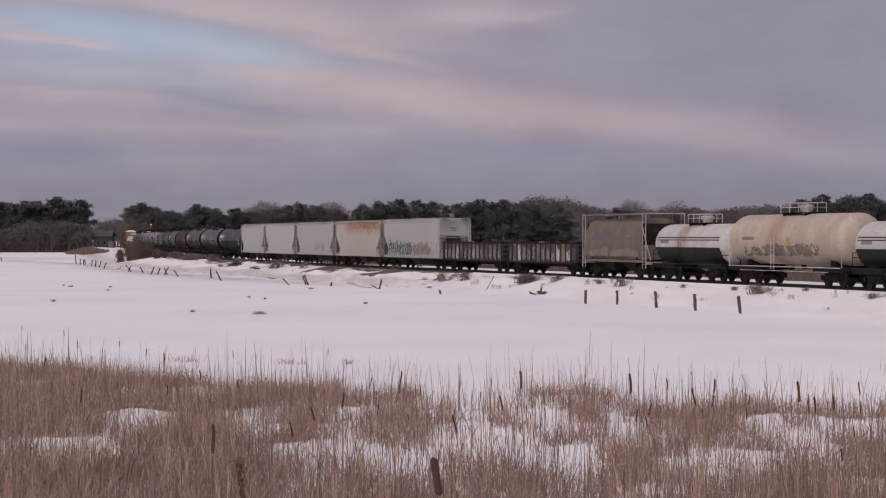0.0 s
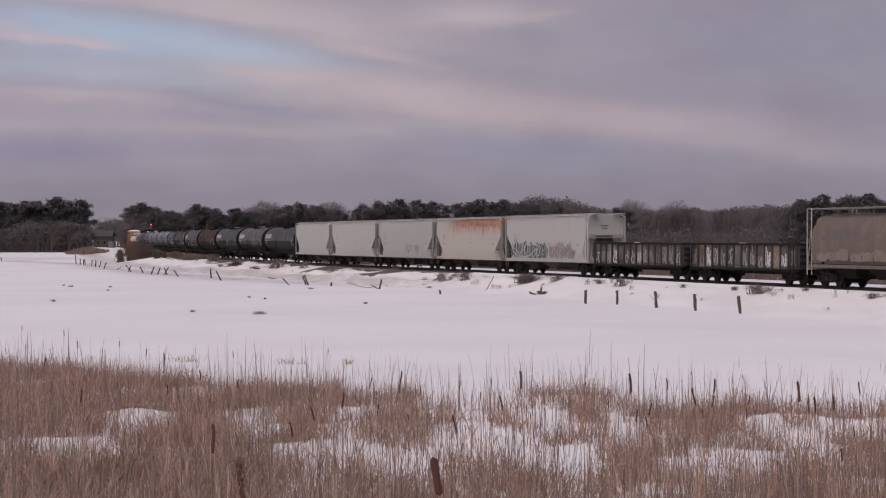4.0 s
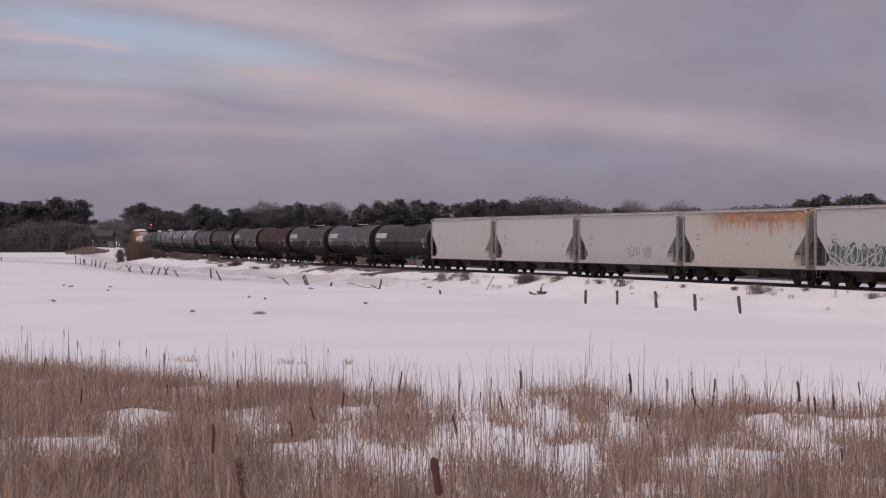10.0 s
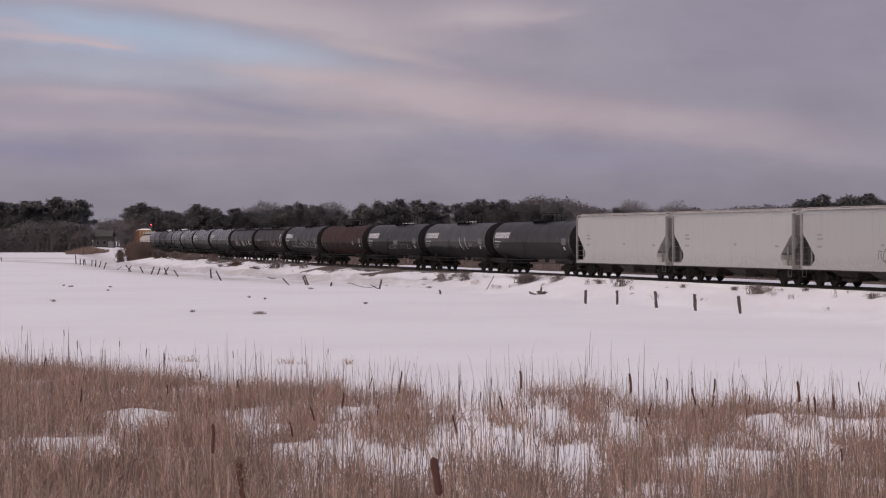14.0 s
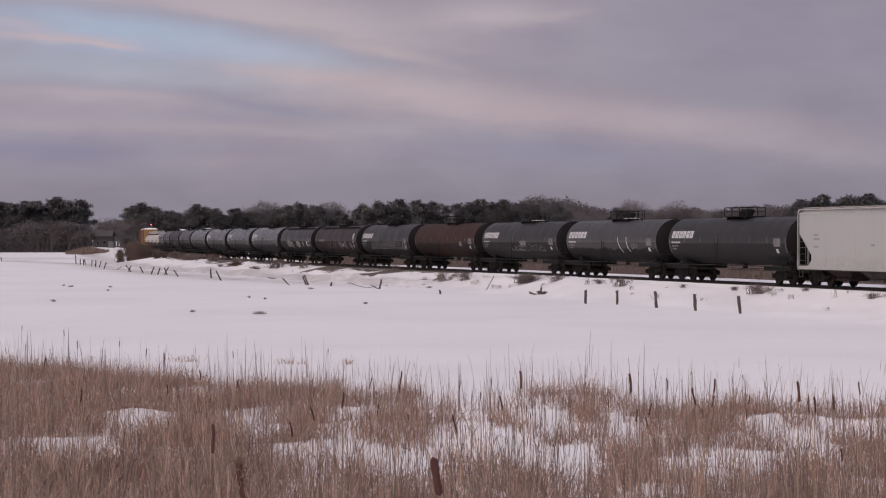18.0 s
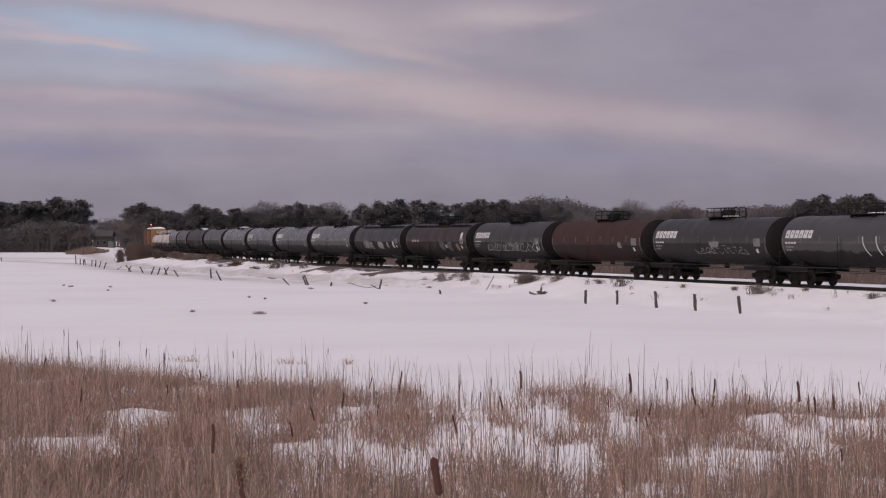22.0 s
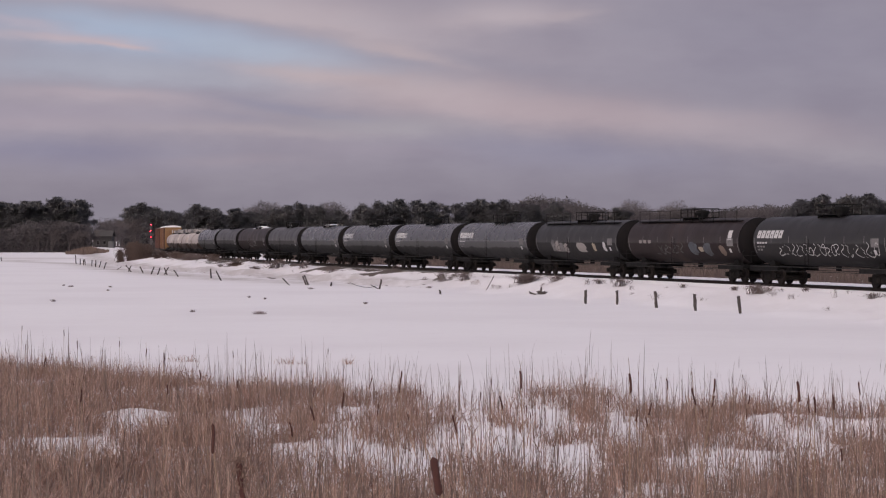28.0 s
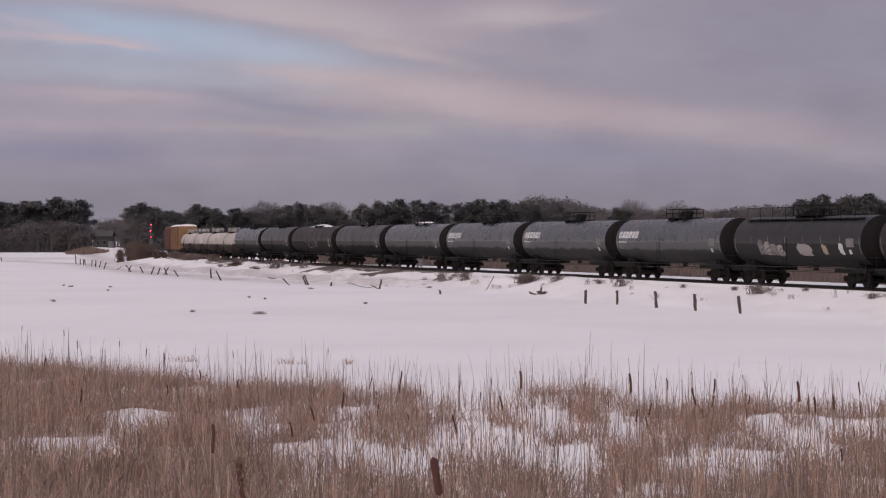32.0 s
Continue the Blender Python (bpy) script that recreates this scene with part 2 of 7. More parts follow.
def sky_material():
    """Streaky evening cloud on the far backdrop: lavender grey with a blue gap and rosy bands."""
    n = Nodes("evening_cloud", 1.0, 0.0, 0.0)
    uv = n.t.nodes.new("ShaderNodeUVMap").outputs[0]
    wob = n.noise(n.node("ShaderNodeMapping", Vector=uv, Rotation=(0, 0, 0.1), Scale=(4.5, 15.0, 1)).outputs[0], 1.6, 5.0, 0.58)
    wob2 = n.noise(n.node("ShaderNodeMapping", Vector=uv, Rotation=(0, 0, 0.12), Scale=(2.2, 7.0, 1)).outputs[0], 2.4, 4.0, 0.55)
    soft = n.noise(n.node("ShaderNodeMapping", Vector=uv, Scale=(5.0, 9.0, 1)).outputs[0], 1.3, 3.0, 0.5)
    u, v, _ = n.xyz(uv)
    v = n.math("ADD", v, n.math("MULTIPLY", n.math("SUBTRACT", wob, 0.5), 0.022))
    u = n.math("ADD", u, n.math("MULTIPLY", n.math("SUBTRACT", wob2, 0.5), 0.14))

    def streak(x, y, rx, up, down, lean=0.0):
        """A soft long cloud about x, y with its own fall-off above and below; lean: rise of v along u."""
        a = n.math("DIVIDE", n.math("SUBTRACT", u, x), rx)
        b = n.math("SUBTRACT", n.math("SUBTRACT", v, y), n.math("MULTIPLY", n.math("SUBTRACT", u, x), lean))
        b = n.math("ADD", n.math("DIVIDE", n.math("MAXIMUM", b, 0.0), up), n.math("DIVIDE", n.math("MINIMUM", b, 0.0), down))
        r = n.math("ADD", n.math("MULTIPLY", a, a), n.math("MULTIPLY", b, b))
        return n.math("POWER", 2.718, n.math("MULTIPLY", r, -1.0))

    base = n.mix(n.ramp(u, -0.6, 0.6), lin(151, 143, 155), lin(139, 133, 147))
    c = n.mix(n.ramp(v, 0.12, 0.02), base, lin(130, 124, 136))
    for x, y, rx, up, down, lean, col, amount in (
        (0.361, 0.2181, 0.242, 0.0638, 0.0574, 0.00, lin(140, 135, 151), 0.7),
        (0.144, 0.2085, 0.128, 0.0287, 0.0255, -0.05, lin(148, 141, 154), 0.5),
        (-0.443, 0.0969, 0.153, 0.0166, 0.0191, 0.00, lin(134, 130, 150), 0.85),
        (0.112, 0.0982, 0.153, 0.0166, 0.0217, -0.07, lin(138, 134, 152), 0.8),
        (-0.430, 0.1384, 0.166, 0.0179, 0.0191, -0.00, lin(156, 146, 160), 0.6),
        (-0.347, 0.2296, 0.204, 0.0217, 0.0395, -0.10, lin(159, 170, 191), 1.0),
        (-0.213, 0.2079, 0.121, 0.0153, 0.0166, -0.17, lin(162, 170, 187), 0.85),
        (-0.423, 0.1875, 0.179, 0.0166, 0.0153, -0.03, lin(160, 163, 178), 0.75),
        (-0.290, 0.1798, 0.128, 0.0089, 0.0102, -0.05, lin(163, 162, 174), 0.6),
        (-0.200, 0.2474, 0.210, 0.0383, 0.0096, -0.15, lin(175, 163, 170), 0.95),
        (-0.079, 0.2105, 0.070, 0.0140, 0.0077, -0.22, lin(177, 162, 166), 0.75),
        (-0.423, 0.2679, 0.102, 0.0089, 0.0077, -0.10, lin(172, 163, 174), 0.7),
        (-0.446, 0.2219, 0.083, 0.0064, 0.0051, -0.05, lin(180, 166, 174), 0.9),
        (-0.379, 0.2149, 0.038, 0.0032, 0.0032, -0.12, lin(186, 168, 173), 0.85),
        (-0.487, 0.2372, 0.045, 0.0051, 0.0057, -0.15, lin(176, 166, 178), 0.6),
        (0.048, 0.2474, 0.083, 0.0217, 0.0140, 0.05, lin(175, 163, 170), 0.85),
        (0.112, 0.2487, 0.032, 0.0051, 0.0051, 0.10, lin(172, 160, 166), 0.5),
        (-0.143, 0.1811, 0.108, 0.0083, 0.0089, -0.10, lin(181, 165, 168), 0.8),
        (-0.041, 0.1639, 0.128, 0.0230, 0.0255, -0.12, lin(176, 162, 167), 0.8),
        (0.074, 0.1429, 0.147, 0.0268, 0.0166, -0.07, lin(174, 158, 164), 0.78),
        (0.227, 0.1327, 0.147, 0.0153, 0.0153, -0.06, lin(171, 156, 163), 0.78),
        (0.348, 0.1097, 0.159, 0.0204, 0.0179, -0.10, lin(160, 149, 158), 0.7),
        (0.450, 0.0906, 0.096, 0.0140, 0.0102, -0.05, lin(153, 146, 156), 0.6),
        (-0.392, 0.1607, 0.108, 0.0057, 0.0096, -0.04, lin(170, 157, 166), 0.75),
        (-0.462, 0.1256, 0.089, 0.0077, 0.0077, -0.00, lin(163, 151, 162), 0.5),
        (-0.207, 0.1505, 0.077, 0.0064, 0.0064, -0.10, lin(142, 138, 155), 0.8),
        (-0.143, 0.1384, 0.051, 0.0045, 0.0038, -0.13, lin(142, 138, 155), 0.7),
        (-0.270, 0.1365, 0.057, 0.0045, 0.0045, -0.06, lin(147, 141, 156), 0.6),
        (-0.226, 0.1212, 0.140, 0.0070, 0.0064, -0.03, lin(165, 154, 162), 0.65),
        (-0.085, 0.1250, 0.083, 0.0115, 0.0102, -0.02, lin(163, 157, 164), 0.6),
        (-0.264, 0.0880, 0.070, 0.0057, 0.0057, -0.00, lin(153, 142, 152), 0.45),
        (-0.105, 0.1020, 0.115, 0.0089, 0.0102, -0.04, lin(150, 141, 154), 0.5),
    ):
        c = n.mix(n.math("MULTIPLY", streak(x, y, rx, up, down, lean), amount), c, col)
    thin = n.math("ADD", n.ramp(wob, 0.3, 0.7, -0.008, 0.008), n.ramp(soft, 0.3, 0.7, -0.012, 0.012))
    c = n.mix(1.0, c, n.node("ShaderNodeCombineColor", Red=thin, Green=thin, Blue=thin).outputs[0], "ADD")
    n.b.inputs["Base Color"].default_value = (0, 0, 0, 1)
    n.put(n.b.inputs["Emission Color"], c)
    n.b.inputs["Emission Strength"].default_value = 1.105
    return n.m


# ---- mesh helpers ----
class Shape:
    """Vertices and faces, gathered piece by piece."""

    def __init__(self):
        self.v, self.f = [], []

    def add(self, verts, faces):
        k = len(self.v)
        self.v += [tuple(p) for p in verts]
        self.f += [tuple(i + k for i in f) for f in faces]
        return self

    def box(self, x0, x1, y0, y1, z0, z1):
        vs = [(x, y, z) for x in (x0, x1) for y in (y0, y1) for z in (z0, z1)]
        return self.add(vs, [(0, 1, 3, 2), (4, 6, 7, 5), (0, 4, 5, 1), (2, 3, 7, 6), (0, 2, 6, 4), (1, 5, 7, 3)])

    def rings(self, rings, closed=True, caps=True):
        n = len(rings[0])
        vs = [p for r in rings for p in r]
        fs = []
        for i in range(len(rings) - 1):
            for j in range(n if closed else n - 1):
                a, b = i * n + j, i * n + (j + 1) % n
                fs.append((a, b, b + n, a + n))
        if caps:
            fs += [tuple(range(n))[::-1], tuple(range((len(rings) - 1) * n, len(rings) * n))]
        return self.add(vs, fs)

    def rod(self, p, q, r, r2=None, n=6, caps=True):
        p, q = Vector(p), Vector(q)
        d = (q - p).normalized()
        a = d.orthogonal().normalized()
        b = d.cross(a)
        circ = [(math.cos(i * math.tau / n), math.sin(i * math.tau / n)) for i in range(n)]
        return self.rings([[p + (a * c + b * s) * r for c, s in circ], [q + (a * c + b * s) * (r if r2 is None else r2) for c, s in circ]], True, caps)

    def pipe(self, pts, r, n=5):
        for p, q in zip(pts, pts[1:]):
            self.rod(p, q, r, None, n)
        return self

    def prism(self, poly, y0, y1):
        """A polygon of (x, z), pushed from y0 to y1."""
        return self.rings([[(x, y0, z) for x, z in poly], [(x, y1, z) for x, z in poly]])

    def along(self, poly, x0, x1):
        """A polygon of (y, z), pushed from x0 to x1."""
        return self.rings([[(x0, y, z) for y, z in poly], [(x1, y, z) for y, z in poly]])

    def mesh(self, name, material, smooth=0.0):
        me = bpy.data.meshes.new(name)
        me.from_pydata(self.v, [], self.f)
        bm = bmesh.new()
        bm.from_mesh(me)
        bmesh.ops.recalc_face_normals(bm, faces=bm.faces)
        bm.to_mesh(me)
        bm.free()
        if smooth:
            me.shade_smooth()
            me.set_sharp_from_angle(angle=radians(smooth))
        me.materials.append(material)
        return me


def raw_mesh(name, verts, faces, material):
    """A large mesh straight from arrays; faces all of one size."""
    me = bpy.data.meshes.new(name)
    verts, faces = np.asarray(verts, np.float32), np.asarray(faces, np.int32)
    k = faces.shape[1]
    me.vertices.add(len(verts))
    me.vertices.foreach_set("co", verts.ravel())
    me.loops.add(faces.size)
    me.loops.foreach_set("vertex_index", faces.ravel())
    me.polygons.add(len(faces))
    me.polygons.foreach_set("loop_start", np.arange(len(faces), dtype=np.int32) * k)
    me.update(calc_edges=True)
    me.validate()
    me.materials.append(material)
    return me


STORE = {}


def kept(key, build):
    """One mesh for all alike parts."""
    if key not in STORE:
        STORE[key] = build()
    return STORE[key]


def part(name, mesh, parent, label="", at=None):
    ob = new(name, mesh)
    ob.parent = parent
    if at is not None:
        ob.matrix_basis = at
    return tagged(ob, label)


def smooth01(x):
    x = np.clip(x, 0.0, 1.0)
    return x * x * (3 - 2 * x)


# ---- the line: heading in degrees at distances along the near flank of the train ----
SPEED = 8.77
HEADINGS = ((-560, 10.9), (-420, 10.72), (-330, 10.38), (-260, 10.06), (-200, 10.24), (-150, 11.16), (-100, 10.54), (-60, 12.77), (-20, 15.31), (20, 15.9), (60, 18.12), (120, 18.98), (190, 17.24), (480, 16.5))
S_GRID = np.arange(-540.0, 480.0, 1.0)
_th = np.radians(np.interp(S_GRID, [h[0] for h in HEADINGS], [h[1] for h in HEADINGS]))
_th = np.convolve(np.pad(_th, 20, mode="edge"), np.ones(41) / 41, "valid")
_x, _y = np.cumsum(np.sin(_th)), np.cumsum(-np.cos(_th))
_o = int(np.searchsorted(S_GRID, 0.0))
FLANK = 1.5
LINE_X = _x - _x[_o] - 26.883 + FLANK * np.cos(_th)
LINE_Y = _y - _y[_o] + 273.235 + FLANK * np.sin(_th)
RAIL_Z = 1.25


def line_at(s):
    """A point of the track's centre line and its heading."""
    return (float(np.interp(s, S_GRID, LINE_X)), float(np.interp(s, S_GRID, LINE_Y)), float(np.interp(s, S_GRID, _th)))


def beside(s, d, z=0.0):
    """A point d metres off the centre line, on the camera's side when positive."""
    x, y, th = line_at(s)
    return Vector((x - d * math.cos(th), y - d * math.sin(th), z))


def off_line(x, y):
    """Distance from the centre line (positive on the camera's side) and the place along it, for arrays."""
    d, s = np.empty(x.shape), np.empty(x.shape)
    lx, ly, lt, ls = LINE_X[::3], LINE_Y[::3], _th[::3], S_GRID[::3]
    for i in range(0, len(x), 4000):
        dx, dy = x[i:i + 4000, None] - lx, y[i:i + 4000, None] - ly
        k = np.argmin(dx * dx + dy * dy, 1)
        r = np.arange(len(k))
        d[i:i + 4000] = -(dx[r, k] * np.cos(lt[k]) + dy[r, k] * np.sin(lt[k]))
        s[i:i + 4000] = ls[k] + dx[r, k] * np.sin(lt[k]) - dy[r, k] * np.cos(lt[k])
    return d, s


def hump(x, y, scale, seed):
    """Cheap smooth lumps in -1..1."""
    r = np.random.RandomState(seed)
    out = np.zeros(np.shape(x))
    for k in range(7):
        a, p = r.uniform(0, math.tau), r.uniform(0, math.tau)
        w = r.uniform(0.6, 1.7) / scale
        out = out + np.sin((x * math.cos(a) + y * math.sin(a)) * w + p + 1.3 * np.sin((x * math.sin(a) - y * math.cos(a)) * w * 0.7 + p * 2))
    return out / 3.2


def ground_z(x, y):
    x, y = np.atleast_1d(np.asarray(x, float)), np.atleast_1d(np.asarray(y, float))
    d, s = off_line(x, y)
    toe = np.where(d > 0, np.clip(9.5 + (120 - s) * 0.03, 9.5, 15.0), 8.0)
    bank = 0.98 * smooth01((toe - np.abs(d)) / (toe - 2.4))
    rough = smooth01((toe + 1.5 - d) / 3.0) * smooth01((d - 2.2) / 1.5)
    z = bank + rough * (0.25 * hump(x, y, 1.3, 3) + 0.10 * hump(x, y, 3.4, 4)) * np.where(s < 130, 1.0, 0.6)
    marsh = smooth01((62 - y) / 8) * smooth01((y + 5) / 20)
    z = z + marsh * (0.10 * hump(x, y, 1.1, 5) + 0.05 * hump(x, y, 0.5, 6))
    z = z + 0.03 * hump(x, y, 9.0, 7) * (np.abs(d) > 9)
    return z + 2.4 * smooth01((28 - y) / 25) * (np.abs(d) > 14)


# ---- sky backdrop, far behind everything; it drifts slowly ----
def sky_backdrop():
    radius, scale = 4200.0, 3626.0 / 1568.0
    az = np.radians(np.linspace(-62, 62, 63))
    el = np.radians(np.linspace(-1.5, 34, 24))
    verts = [(radius * math.sin(a), radius * math.cos(a), radius * math.tan(e)) for e in el for a in az]
    n = len(az)
    faces = [(i * n + j, i * n + j + 1, (i + 1) * n + j + 1, (i + 1) * n + j) for i in range(len(el) - 1) for j in range(n - 1)]
    me = raw_mesh("sky_backdrop", verts, faces, sky_material())
    uv = me.uv_layers.new(name="UVMap")
    for loop in me.loops:
        k = loop.vertex_index
        uv.data[loop.index].uv = (float(az[k % n]) * scale, float(el[k // n]) * scale)
    ob = new("backdrop", me)
    ob.location.z = EYE_Z
    return tagged(ob, "streaky lavender and rose evening cloud with a blue gap", "sky", kind="structure")


SKY = sky_backdrop()


# ---- ground: one sheet from behind the camera to the horizon ----
def ground():
    ys = np.concatenate([np.arange(-260, 16, 6.0), np.arange(16, 62, 0.55), np.arange(62, 330, 0.95), 330 * 1.035 ** np.arange(0, 76)])
    us = np.linspace(-1, 1, 301)
    wide = np.where(ys < 16, 150, 0) + np.where(ys >= 16, 16 + 0.32 * ys, 0) + np.clip(ys - 330, 0, None) * 0.9
    wide = np.where(ys < 16, np.interp(ys, [-260, 16], [320, 21.12]), wide)
    x = (us[None, :] * wide[:, None]).ravel()
    y = np.repeat(ys, len(us))
    z = ground_z(x, y)
    n = len(us)
    i, j = np.meshgrid(np.arange(len(ys) - 1), np.arange(n - 1), indexing="ij")
    a = (i * n + j).ravel()
    me = raw_mesh("ground", np.stack([x, y, z], 1), np.stack([a, a + 1, a + n + 1, a + n], 1), SNOW)
    d, s = off_line(x, y)
    patch = smooth01((d - 1.9) / 1.0) * smooth01((8.3 - d) / 2.5) * (0.34 + 0.25 * hump(x, y, 5.0, 11) + 0.17 * smooth01((40 - s) / 40))
    patch *= smooth01((s + 120) / 60)
    patch *= np.where(s > 105, 0.55, 1.0)
    # bare tongues between wind-drawn snow: each starts wide and narrows along the line
    reach = np.zeros(s.shape)
    for s0, s1, wide in ((43, 62, 5.4), (58, 76, 8.8), (70, 84, 7.6), (78, 100, 8.8), (20, 30, 4.6), (30, 40, 5.2), (-6, 6, 5.0), (-24, -12, 5.6)):
        f = np.clip((s - s0) / (s1 - s0), 0, 1)
        reach = np.maximum(reach, np.where((s > s0) & (s < s1), 1.7 + (wide - 1.7) * smooth01(f / 0.08) * (1 - f) ** 1.7, 0))
    bed = smooth01((104 - s) / 10) * smooth01((2.7 + np.where(s < 40, 0.9, 0.3) * (0.6 + hump(x, y, 2.5, 13)) - d) / 0.8) * 0.9
    gap = np.maximum(smooth01((reach + 0.3 * hump(x, y, 1.6, 12) - d) / 0.9), bed) * smooth01((d - 1.7) / 0.5)
    seam = np.exp(-(((d - np.clip(9.5 + (120 - s) * 0.03, 9.5, 15.0)) / 0.7) ** 2)) * 0.56 * (s < 112)
    beyond = smooth01((-d - 12) / 6) * 0.1
    bare = np.clip(np.maximum(np.maximum(patch, gap), seam) + beyond, 0, 1)
    at = me.attributes.new("bare", "FLOAT", "POINT")
    at.data.foreach_set("value", bare.astype(np.float32))
    toe = np.clip(9.5 + (120 - s) * 0.03, 9.5, 15.0)
    grime = smooth01((d - toe + 5.5) / 2.0) * smooth01((toe + 0.5 - d) / 0.8) * smooth01((118 - s) / 25) * 0.68
    grime = np.maximum(grime, smooth01((d - 2.2) / 2) * smooth01((toe - d) / 3) * 0.16)
    grime = np.maximum(grime, np.exp(-(((y - 415) / 16) ** 2)) * (x < -70) * 0.5)
    fence_x = np.interp(y, [165, 228, 273, 326, 367], [-5, -31, -45, -58, -79])
    grime = np.maximum(grime, np.exp(-(((x - fence_x - 1.0) / 3.6) ** 2)) * smooth01((y - 160) / 40) * smooth01((400 - y) / 30) * (0.66 + 0.28 * hump(x, y, 3.0, 14)))
    ag = me.attributes.new("grime", "FLOAT", "POINT")
    ag.data.foreach_set("value", grime.astype(np.float32))
    me.shade_smooth()
    return tagged(new("ground", me), "smooth snow-covered marsh with bare brown patches on the bank", "ground", kind="structure")


ground()


# ---- railway: bed, sleepers, rails ----
def strip(offsets, s0, s1, step, material, name):
    """A closed section of (side, height) carried along the line."""
    sh = Shape()
    rings = []
    for s in np.arange(s0, s1, step):
        x, y, th = line_at(s)
        rings.append([(x - d * math.cos(th), y - d * math.sin(th), z) for d, z in offsets])
    return sh.rings(rings).mesh(name, material, 30)


def railway():
    root = tagged(new("railway_track"), "snowy single railway track on a low bank", "railway track", kind="structure")
    top = RAIL_Z - 0.17
    part("track_bed", strip([(2.5, top - 0.5), (1.75, top - 0.05), (-1.75, top - 0.05), (-2.5, top - 0.5)], -520, 470, 4, BALLAST, "track_bed"), root, "dark gravel bed with snow in it")
    for side in (-0.755, 0.755):
        sec = [(side + a, RAIL_Z + b) for a, b in ((-0.07, -0.17), (0.07, -0.17), (0.07, -0.15), (0.012, -0.13), (0.012, -0.045), (0.036, -0.035), (0.036, -0.004), (0.02, 0), (-0.02, 0), (-0.036, -0.004), (-0.036, -0.035), (-0.012, -0.045), (-0.012, -0.13), (-0.07, -0.15))]
        part("rail", strip(sec, -520, 470, 5, RAIL, "rail"), root)
    sh = Shape()
    for s in np.arange(-200, 230, 0.55):
        x, y, th = line_at(s)
        c, sn = math.cos(th), math.sin(th)
        pts = [(u, w, z) for u in (-1.3, 1.3) for w in (-0.115, 0.115) for z in (top - 0.16, top + 0.004)]
        sh.add([(x + u * c + w * sn, y + u * sn - w * c, z) for u, w, z in pts], [(0, 1, 3, 2), (4, 6, 7, 5), (0, 4, 5, 1), (2, 3, 7, 6), (0, 2, 6, 4), (1, 5, 7, 3)])
    tagged(part("sleepers", sh.mesh("sleepers", TIE), root, "dark wooden sleepers"), kind="stuff")
    # snow that drifted over the shoulder of the bed
    ss = np.arange(-260, 235, 0.6)
    drift = np.arange(99, 235, 0.6)
    vs, n = [], 7
    for s in drift:
        w = 0.25 * float(hump(s, 0.0, 2.2, 21)) + 0.12 * float(hump(s, 9.0, 0.8, 22))
        for k, (d, z) in enumerate(((3.6, -0.55), (3.0, -0.25), (2.45, -0.06), (2.0, 0.03), (1.45 + w, 0.06), (1.2 + w, 0.04), (1.06 + w, -0.12))):
            p = beside(s, d, top + z + (0.05 * w if k < 5 else 0))
            vs.append(p)
    fs = [(i * n + j, i * n + j + 1, (i + 1) * n + j + 1, (i + 1) * n + j) for i in range(len(drift) - 1) for j in range(n - 1)]
    me = raw_mesh("shoulder_snow", vs, fs, SNOW_BED)
    me.shade_smooth()
    part("shoulder_snow", me, root, "drifted snow along the bed")
    vs = []
    for s in ss:
        w = 0.2 * float(hump(s, 4.0, 2.2, 23))
        for d, z in ((-1.3 - w, -0.12), (-1.5 - w, 0.02), (-2.2, 0.03), (-6.5, 0.0), (-10.5, -0.08), (-15.5, -1.0)):
            vs.append(beside(s, d, top + z - (0.75 * float(smooth01((44 - s) / 16)) if d < -2 else 0.0)))
    n = 6
    fs = [(i * n + j, i * n + j + 1, (i + 1) * n + j + 1, (i + 1) * n + j) for i in range(len(ss) - 1) for j in range(n - 1)]
    me = raw_mesh("far_shoulder_snow", vs, fs, SNOW_BED)
    me.shade_smooth()
    part("shoulder_snow", me, root, "drifted snow along the bed")
    vs = []
    for s in ss:
        for d in (-0.66, -0.3, 0.3, 0.66):
            vs.append(beside(s, d, top + 0.03 + 0.02 * float(hump(s, d * 3, 0.9, 24))))
    n = 4
    fs = [(i * n + j, i * n + j + 1, (i + 1) * n + j + 1, (i + 1) * n + j) for i in range(len(ss) - 1) for j in range(n - 1)]
    me = raw_mesh("between_snow", vs, fs, SNOW_BED)
    part("snow_between_rails", me, root, "packed snow between the rails")


railway()


# ---- trees ----
def spot(px, dist):
    """Ground place at a bearing (in the picture's widths) and a distance."""
    return ((px - 784) / 3626.0 * dist, dist)


def blades(points, size, rnd, flat=0.5):
    """Small random triangles about points: foliage clumps."""
    n = len(points)
    a = rnd.normal(size=(n, 3))
    b = rnd.normal(size=(n, 3))
    a[:, 2] *= flat
    b[:, 2] *= flat
    s = size * rnd.uniform(0.6, 1.3, (n, 1))
    v = np.stack([points - a * s * 0.35, points + a * s * 0.5 + b * s * 0.25, points + b * s * 0.5], 1).reshape(-1, 3)
    return v, np.arange(3 * n).reshape(-1, 3)


